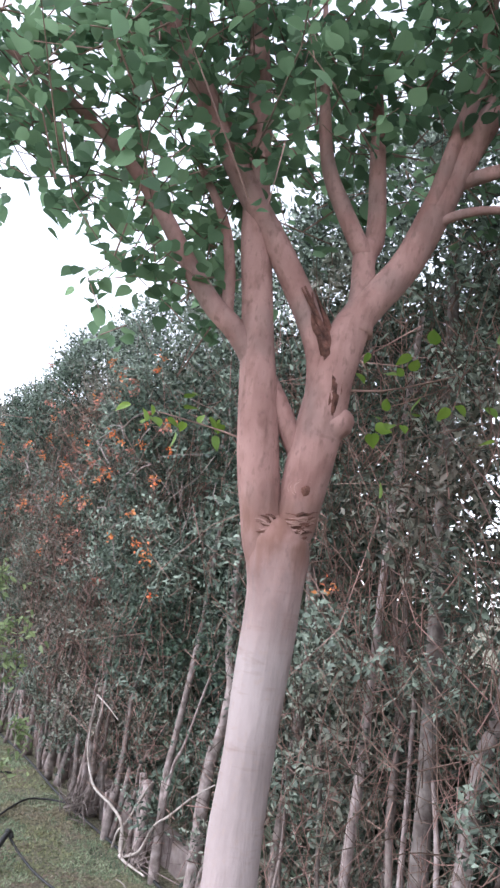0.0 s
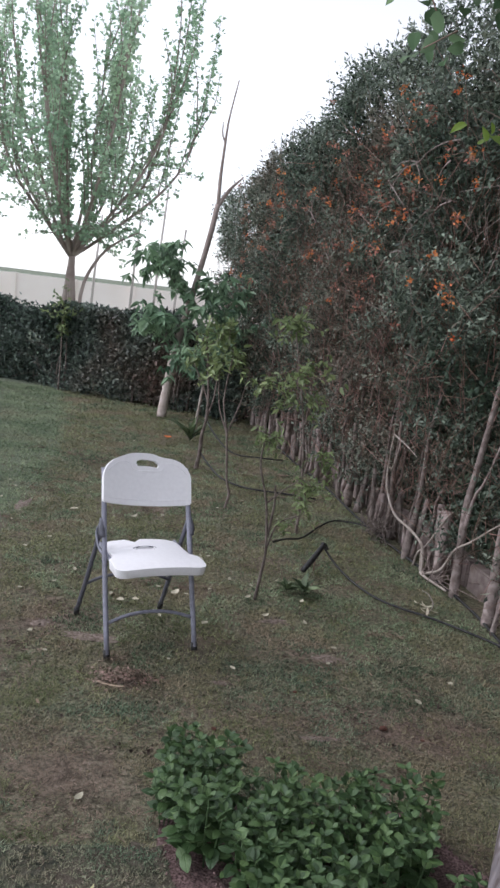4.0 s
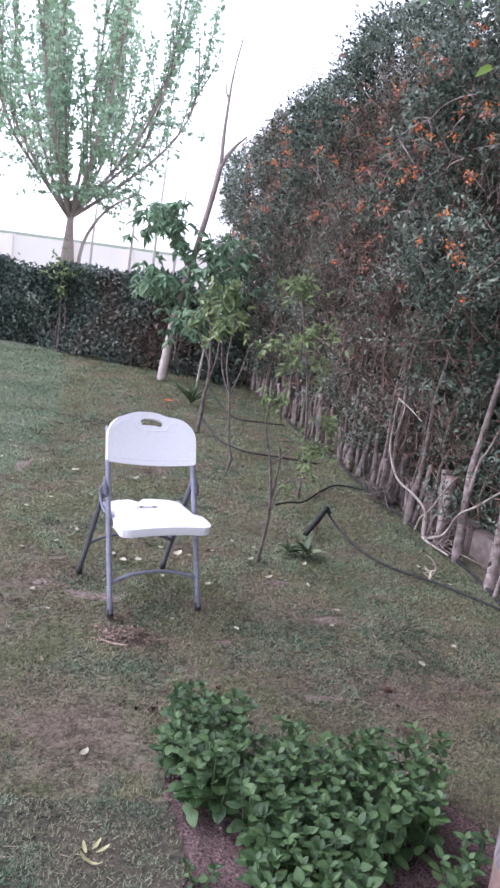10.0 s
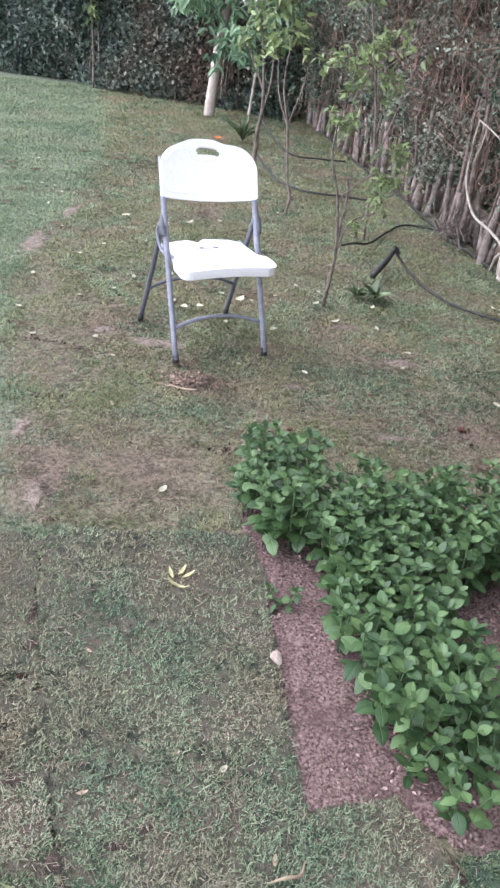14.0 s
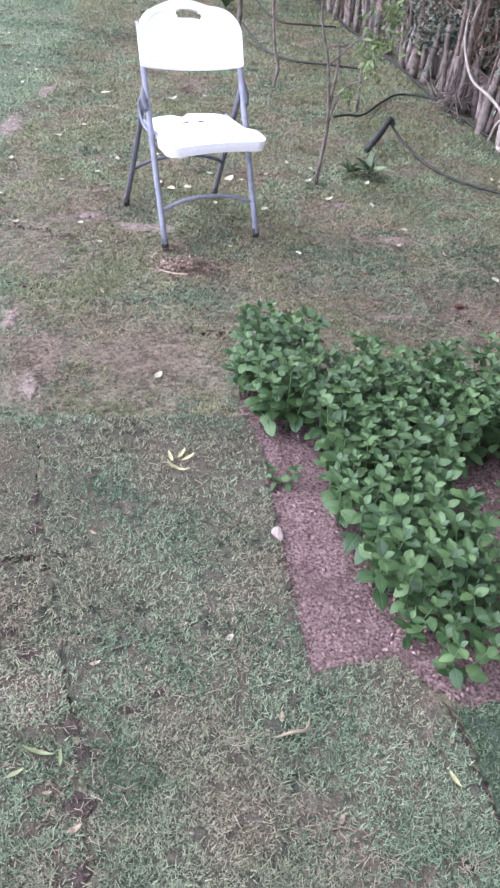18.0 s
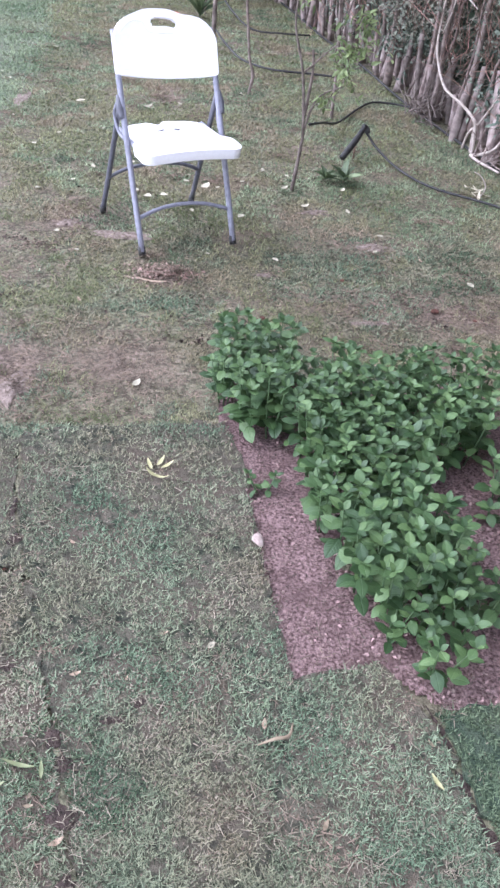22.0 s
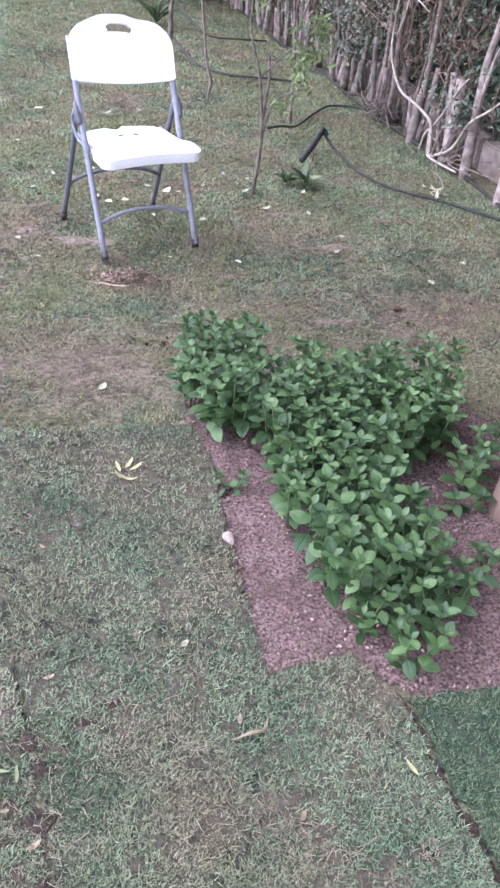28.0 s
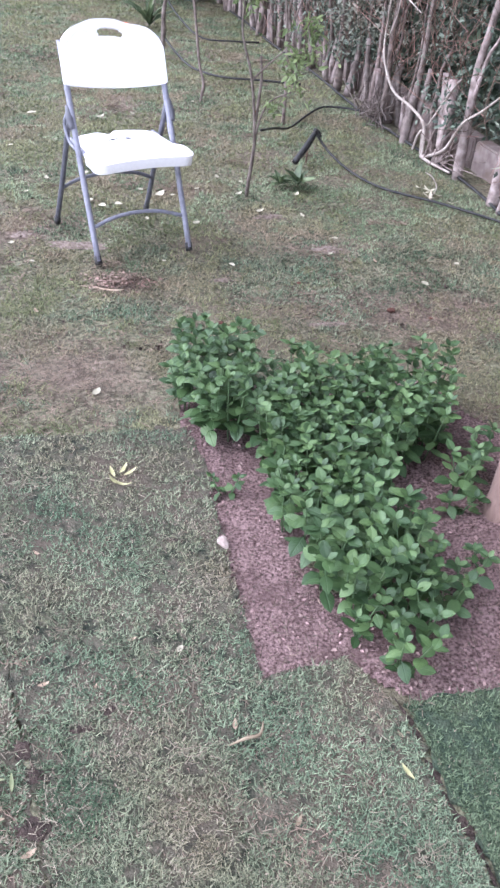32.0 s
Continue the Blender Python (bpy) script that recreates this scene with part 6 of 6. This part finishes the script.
def mint_plant(at, seed, height, stems, leaf, label):
    t = thing("mint_plant", at, label, "herb plant", "mint plants in the bed")
    r = np.random.default_rng(seed)
    for k in range(stems):
        an = 6.283 * k / stems + r.uniform(-0.5, 0.5)
        sp = r.uniform(0.02, 0.06)
        hgt = height * r.uniform(0.75, 1.08)
        base = np.array((math.cos(an) * 0.012, math.sin(an) * 0.012, -0.01))
        tip = np.array((math.cos(an) * sp, math.sin(an) * sp, hgt))
        tube("stem", [base, (base + tip) / 2 + r.normal(size=3) * 0.006, tip], [0.0026, 0.0024, 0.0015], M_MINT_STEM, t, "", 5)
        nodes = max(4, int(hgt / 0.029))
        rot = r.uniform(0, 3.14)
        for i in range(1, nodes + 1):
            fr = i / nodes
            if fr < 0.24:
                continue
            p = base + (tip - base) * fr
            top = max(0.0, (fr - 0.28) / 0.72)
            for s_ in (0, math.pi):
                az = rot + s_ + r.uniform(-0.25, 0.25)
                tilt = max(-14, 1 + 32 * top ** 1.4 + r.normal() * 16)
                size = 1.15 * leaf * (1.02 - 0.42 * top ** 1.6) * r.uniform(0.72, 1.2)
                ob = new("leaf", MINT_LEAVES[r.integers(3)])
                ob.parent = t
                ob.matrix_basis = pose(*p, tilt, r.normal() * 15, math.degrees(az)) @ Matrix.Diagonal((size, size, size, 1))
            rot += 1.57
        for k2 in range(4):
            ob = new("leaf", MINT_LEAVES[2])
            ob.parent = t
            sz = leaf * (0.55 if k2 < 2 else 0.85)
            ob.matrix_basis = pose(*tip, (44 if k2 < 2 else 16) + r.normal() * 8, 0, math.degrees(rot) + k2 * 180 + 90 * (k2 // 2)) @ Matrix.Diagonal((sz, sz, sz, 1))
    return t


def mint_patch():
    r = np.random.default_rng(81)
    corner = [(0.06, 2.2), (0.04, 2.02), (0.1, 1.87), (0.18, 1.82), (0.24, 1.95), (0.28, 2.17)]
    main = [(0.25, 1.76), (0.275, 1.6), (0.32, 1.38), (0.395, 1.2), (0.45, 1.08), (0.505, 0.955), (0.565, 0.955), (0.61, 1.1), (0.64, 1.3), (0.57, 1.48), (0.58, 1.66), (0.84, 1.75), (0.91, 1.9), (0.88, 2.07),
            (0.66, 2.07), (0.46, 2.06), (0.34, 2.05), (0.3, 1.9)]
    pts = []
    for _ in range(6000):
        p = (r.uniform(0, 1.05), r.uniform(0.9, 2.25))
        if (in_poly(*p, main) or in_poly(*p, corner)) and all((p[0] - q[0]) ** 2 + (p[1] - q[1]) ** 2 > 0.0042 for q in pts):
            pts.append(p)
    kinds = [mint_plant((0.12, 2.08, 0.0), 90, 0.225, 4, 0.05, "tall bushy green mint plant at the bed's corner"),
             mint_plant((0.535, 1.00, 0.0), 91, 0.14, 3, 0.042, "low green mint plant at the tip of the bed"),
             mint_plant((0.80, 2.0, 0.0), 92, 0.205, 4, 0.046, "dense green mint plant in the bed"),
             mint_plant((0.40, 1.9, 0.0), 93, 0.20, 4, 0.046, "dense green mint plant in the bed"),
             mint_plant((0.45, 1.30, 0.0), 94, 0.20, 3, 0.052, "dense green mint plant in the bed")]
    homes = [(0.12, 2.08), (0.525, 1.00), (0.80, 2.0), (0.40, 1.9), (0.45, 1.30)]
    for x, y in pts:
        if any((x - a) ** 2 + (y - b) ** 2 < 0.004 for a, b in homes):
            continue
        if in_poly(x, y, corner):
            k = kinds[0]
        elif y < 1.12 or x < 0.2:
            k = kinds[1]
        else:
            k = kinds[2 + r.integers(3)]
        sc = r.uniform(0.85, 1.12)
        c = copy_thing(k, pose(x, y, 0, r.normal() * 4, r.normal() * 4, r.uniform(0, 360)))
        c.scale = (sc, sc, sc)
    extra = [((0.83, 1.58), 0.16, 3, 0.05), ((0.90, 1.66), 0.17, 3, 0.048), ((0.80, 1.50), 0.08, 2, 0.05), ((0.68, 1.16), 0.15, 2, 0.042), ((0.74, 1.22), 0.14, 2, 0.04),
             ((0.83, 1.30), 0.07, 2, 0.035), ((0.95, 1.08), 0.15, 4, 0.055), ((1.03, 1.12), 0.17, 4, 0.055), ((0.93, 1.18), 0.10, 3, 0.05), ((1.1, 1.02), 0.16, 4, 0.055), ((0.165, 1.60), 0.05, 2, 0.028)]
    for k, ((x, y), hgt, st, lf) in enumerate(extra):
        mint_plant((x, y, 0.01), 100 + k, hgt, st, lf, "single mint plant standing apart on bare soil")


mint_patch()


# ---- weed, stones, fallen leaves and litter ----
def weed(at, seed, size, label, low=12, high=72, wide=0.7):
    t = thing("weed", at, label, "weed", "weeds in the lawn")
    r = np.random.default_rng(seed)
    for k in range(14):
        ob = new("leaf", WEED_LEAVES[r.integers(3)])
        ob.parent = t
        sz = size * r.uniform(0.6, 1.1)
        ob.matrix_basis = pose(0, 0, 0.0, r.uniform(low, high), r.normal() * 12, 137 * k + r.uniform(-15, 15)) @ Matrix.Diagonal((sz * wide, sz, sz, 1))
    return t


weed((0.70, 4.13, 0), 1, 0.12, "broad-leaved green weed beside the sapling")
weed((0.60, 4.14, 0), 2, 0.09, "small green weed in the lawn")

weed((-0.207, 8.36, 0), 4, 0.26, "upright tuft of green weed under the saplings", 55, 88, 0.35)


def leaf_plate(name, mat, length, width, curl, seed):
    v, f = [], []
    r = np.random.default_rng(seed)
    for i in range(6):
        a = i / 5
        w = width * math.sin(math.pi * min(max(a, 0.06), 0.97)) ** 0.8
        for s_ in (-1, 0, 1):
            v.append((s_ * w / 2, (a - 0.5) * length, 0.004 + curl * (a - 0.4) ** 2 * length + 0.15 * w * abs(s_)))
    for i in range(5):
        for k in range(2):
            f.append((i * 3 + k, i * 3 + k + 1, (i + 1) * 3 + k + 1, (i + 1) * 3 + k))
    me = bpy.data.meshes.new(name)
    me.from_pydata(v, [], f)
    me.materials.append(mat)
    me.polygons.foreach_set("use_smooth", [True] * len(f))
    me.update()
    return me


PALE = [leaf_plate("fallen_leaf", M_FALLEN, 0.046, 0.032, c, 1) for c in (0.2, 0.7)]
LIME = [leaf_plate("lime_leaf", M_LIME, 0.05, 0.013, 0.5, 2), leaf_plate("lime_leaf", M_LIME, 0.075, 0.012, 1.2, 3)]
POD = [leaf_plate("green_pod", M_POD, 0.075, 0.011, 0.6, 7), leaf_plate("green_pod", M_POD, 0.045, 0.011, 0.4, 8)]
DEAD = [leaf_plate("dead_leaf", M_BROWN_LEAF, 0.05, 0.02, 0.8, 4)]


SPRIG_LEAF = leaf_plate("sprig_leaf", M_FALLEN, 0.07, 0.018, 0.6, 6)


def dry_sprig(at, seed, label):
    t = thing("dry_sprig", at, label, "twig")
    r = np.random.default_rng(seed)
    tube("stalk", [(0, 0, 0.004), (0.03, 0.03, 0.05), (0.0, 0.05, 0.1), (-0.04, 0.06, 0.12)], [0.004, 0.004, 0.003, 0.002], M_PALE_VINE, t, "", 6, 10)
    for k in range(9):
        ob = new("leaf", SPRIG_LEAF)
        ob.parent = t
        ob.matrix_basis = pose(r.normal() * 0.05, r.normal() * 0.035, 0.004 + 0.003 * k, r.uniform(-5, 25), 0, r.uniform(0, 360))


dry_sprig((1.42, 4.02, -0.01), 3, "pale grey dry sprig with a bent stalk near the hose")


def lay(name, me, x, y, rz, sc, label, cat, group, z=0.004):
    ob = new(name, me)
    ob.matrix_basis = pose(x, y, z, 0, 0, rz) @ Matrix.Diagonal((sc, sc, sc, 1))
    return tagged(ob, label, cat, group)


def litter():
    r = np.random.default_rng(91)
    for x, y, s_ in ((-0.233, 2.109, 0.8), (-0.887, 5.28, 1.3), (-0.451, 5.237, 1.3), (0.033, 1.075, 0.45), (-0.05, 3.9, 1.3), (0.13, 3.55, 1.0), (0.05, 4.5, 1.5), (0.36, 3.95, 0.9), (-0.33, 3.72, 1.3), (-0.25, 3.75, 1.2),
                     (0.45, 3.72, 0.9), (1.1, 2.95, 0.9), (1.3, 3.15, 0.8)):
        lay("fallen_leaf", PALE[r.integers(2)], x, y, r.uniform(0, 360), s_, "pale dry fallen leaf on the lawn", "leaf", "fallen leaves on the lawn", 0.012 if y < 1.9 else 0.004)
    for k in range(85):
        y = 3.0 + 6.8 * r.uniform() ** 1.2
        x = r.uniform(-0.42 * y, min(HX(y) - 0.15, 0.8))
        lay("fallen_leaf", PALE[r.integers(2)], x, y, r.uniform(0, 360), r.uniform(0.4, 0.85), "pale dry fallen leaf on the lawn", "leaf", "fallen leaves on the lawn")
    for k in range(60):
        y = 0.5 + 3.2 * r.uniform()
        x = r.uniform(-0.5 * y - 0.1, 1.4)
        if in_poly(x, y, BED):
            continue
        lay("dead_leaf", DEAD[0], x, y, r.uniform(0, 360), r.uniform(0.2, 0.6), "small brown dead leaf on the grass", "leaf", "dead leaves on the lawn", 0.012 if y < 1.9 else 0.004)
    for x, y, rz, s_, k in ((-0.155, 1.685, 20, 0.9, 0), (-0.125, 1.70, -25, 0.9, 0), (-0.105, 1.685, -50, 0.9, 0), (-0.13, 1.635, 75, 0.9, 1), (-0.15, 1.65, 40, 0.8, 0),
                            (0.484, 0.757, 30, 0.75, 0)):
        lay("lime_leaf", LIME[k], x, y, rz, s_, "yellow-green fallen leaflet on the turf", "leaf", "yellow leaflets on the turf", 0.018 if y < 1.9 else 0.008)
    for x, y, rz, s_, k in ((-0.335, 0.78, 80, 0.85, 0), (-0.29, 0.77, 10, 0.8, 1), (-0.37, 0.735, -60, 0.8, 1)):
        lay("green_pod", POD[k], x, y, rz, s_, "thin yellow-green pod lying on the turf", "pod", "pods on the turf", 0.018)
    lay("dry_leaf", leaf_plate("dry_leaf", M_BROWN_LEAF, 0.14, 0.014, 0.3, 5), -0.25, 2.83, 82, 1.0, "long thin tan dry leaf lying before the chair", "leaf", "", 0.008)
    flower = big_mesh("fallen_blossom", *((np.array([(math.cos(a) * q, math.sin(a) * q, 0.008 + 0.02 * q / 0.05) for a in np.linspace(0, 5.3, 6) for q in (0.008, 0.05)])), [(2 * k, 2 * k + 1, (2 * k + 3) % 12, (2 * k + 2) % 12) for k in range(6)]), M_FLOWER)
    flower.matrix_basis = pose(-0.455, 8.32, 0.0)
    tagged(flower, "fallen orange blossom on the lawn", "flower", kind="thing")
    tagged(tube("curled_twig", [(0.13, 0.83, 0.02), (0.165, 0.84, 0.028), (0.195, 0.85, 0.024), (0.205, 0.88, 0.022)], [0.0015, 0.004, 0.0035, 0.0015], M_BROWN_LEAF, None, "", 6, 12, 0.1), "curled dry tan leaf stalk on the turf", "twig")
    bm = bmesh.new()
    bmesh.ops.create_icosphere(bm, subdivisions=2, radius=0.5, matrix=Matrix.Diagonal((0.05, 0.075, 0.03, 1)))
    for v in bm.verts:
        v.co *= 1 + 0.3 * noise.noise(v.co * 45)
        v.co.x *= 0.6 + 9 * (v.co.y + 0.04)
    me = bpy.data.meshes.new("stone")
    bm.to_mesh(me)
    bm.free()
    me.materials.append(M_STONE)
    lay("stone", me, 0.15, 1.405, 20, 0.6, "pale flat stone at the turf's edge", "stone", "", 0.016)
    # heaps of brown thatch and clippings
    lines, pale = [], []
    for k in range(240):
        y = 0.5 + 7.0 * r.uniform() ** 1.25
        x = r.uniform(-0.45 * y - 0.1, min(HX(y) - 0.2, 1.6))
        if in_poly(x, y, BED) or in_poly(x, y, SOD_B):
            continue
        s = r.uniform(0.015, 0.05) * (1 + 0.12 * y)
        for i in range(int(r.uniform(14, 50))):
            a = np.array((x + r.normal() * s, y + r.normal() * s * 0.6, 0.014 if y < 1.9 else 0.003))
            b = a + np.array((r.normal() * 0.012, r.normal() * 0.012, r.uniform(0, 0.006))) * (1 + 0.15 * y)
            (lines if y > 1.9 or k % 3 == 0 else pale).append((np.array([a, b]), 0.001 + 0.0003 * y, 0.0006))
    for cx, cy, sx, sy in DAMP:
        for i in range(14):
            a = np.array((cx + r.normal() * sx * 0.7, cy + r.normal() * sy * 0.7, 0.02))
            b = a + np.array((r.normal() * 0.01, r.normal() * 0.01, r.uniform(-0.004, 0.003)))
            pale.append((np.array([a, b]), 0.0009, 0.0006))
    tagged(many_tubes("straw", pale, M_STRAW, None, "pale dry straw scattered on the turf"), "pale dry straw scattered on the turf", "dry grass")
    for cx, cy, sx, sy, m in ((-0.22, 2.93, 0.09, 0.06, 120), (-0.32, 0.72, 0.06, 0.08, 90), (-0.5, 1.42, 0.05, 0.10, 60), (-0.62, 2.1, 0.06, 0.06, 50), (0.74, 3.33, 0.12, 0.1, 40),
                              (0.35, 2.45, 0.35, 0.1, 160), (0.05, 0.95, 0.08, 0.06, 70), (-0.3, 0.62, 0.02, 0.12, 60), (0.3, 3.0, 0.5, 0.25, 180), (0.9, 2.5, 0.3, 0.15, 140), (0.35, 1.2, 0.1, 0.12, 90), (0.8, 1.3, 0.1, 0.15, 120), (-0.45, 2.2, 0.25, 0.2, 500), (-0.55, 3.55, 0.2, 0.14, 240), (0.72, 3.35, 0.18, 0.12, 80), (0.55, 2.75, 0.4, 0.12, 420), (1.15, 2.75, 0.2, 0.16, 260), (0.1, 4.05, 0.3, 0.06, 200)):
        for k in range(m):
            a = np.array((cx + r.normal() * sx, cy + r.normal() * sy, 0.012 if cy < 1.9 else 0.002))
            b = a + np.array((r.normal() * 0.018, r.normal() * 0.018, r.uniform(0, 0.008)))
            lines.append((np.array([a, b]), 0.0013, 0.0007))
    tagged(many_tubes("thatch", lines, M_THATCH, None, "brown dead thatch scattered on the lawn"), "brown dead thatch scattered on the lawn", "dry grass")
    r = np.random.default_rng(92)
    cl = []
    while len(cl) < 5200:
        x, y = r.uniform(0.05, 1.3), r.uniform(0.93, 2.15)
        if in_poly(x, y, BED):
            cl.append((x, y))
    cl = np.array(cl)
    cz = 0.013 + 0.05 * np.exp(-((cl[:, 0] - 0.97) ** 2 + (cl[:, 1] - 1.45) ** 2) / 0.05)
    big = leaf_cloud("soil_crumbs", np.column_stack([cl, cz]), r.normal(size=(len(cl), 3)) * (1, 1, 0.3), r.uniform(0.004, 0.014, len(cl)), 0.6, M_CRUMB, None, "loose crumbs and chips on the soil")
    big["category"] = "soil"
    m = 620
    pile = np.column_stack([-0.2 + r.normal(size=m) * 0.065, 2.935 + r.normal(size=m) * 0.035, r.uniform(-0.004, 0.006, m)])
    chips = leaf_cloud("dry_chips", pile, r.normal(size=(m, 3)) * (1, 1, 0.25), r.uniform(0.008, 0.022, m), 0.5, M_CHIP, None, "heap of tan dry leaf chips before the chair")
    chips["category"] = "leaf litter"
    # dark crumbs along the joints of older turf and scattered over the worn lawn
    dots = [(r.uniform(-0.9, 1.3), r.uniform(2.2, 4.2)) for k in range(260)]
    for line in (((0.2, 3.83), (0.5, 3.78), (0.85, 3.86)), ((0.5, 3.15), (0.75, 2.87), (0.95, 2.55)), ((-1.0, 3.22), (-0.6, 3.12)), ((-1.1, 2.66), (-0.7, 2.7)), ((-0.2, 2.45), (0.05, 2.4)), ((1.0, 3.3), (1.25, 2.9))):
        for k in range(70):
            u = r.uniform(0, len(line) - 1.001)
            a, b = np.array(line[int(u)]), np.array(line[int(u) + 1])
            dots.append(tuple(a + (b - a) * (u % 1) + r.normal(size=2) * 0.012))
    dots = np.array([(x, y, ground_z(x, y) - 0.008) for x, y in dots])
    crumbs = leaf_cloud("turf_crumbs", dots, r.normal(size=(len(dots), 3)) * (1, 1, 0.4), r.uniform(0.006, 0.02, len(dots)), 0.7, M_WET_SOIL, None, "dark soil crumbs along the joints of the lawn")
    crumbs["category"] = "soil"
    bm = bmesh.new()
    # the first, largest lump stands in for a dark hole in the lawn
    for x, y, s_ in ((0.9, 2.72, 0.018), (1.05, 2.66, 0.01), (0.55, 2.95, 0.01), (0.2, 2.6, 0.012), (-0.48, 1.3, 0.01)):
        bmesh.ops.create_icosphere(bm, subdivisions=2, radius=1.0, matrix=Matrix.Translation((x, y, 0.0)) @ Matrix.Diagonal((s_, s_ * 0.8, s_ * 0.5, 1)))
    me = bpy.data.meshes.new("soil_clods")
    bm.to_mesh(me)
    bm.free()
    me.materials.append(M_BARK_DARK)
    tagged(new("soil_clods", me), "dark soil clods on the lawn, the largest standing in for a hole", "soil", kind="stuff")


litter()
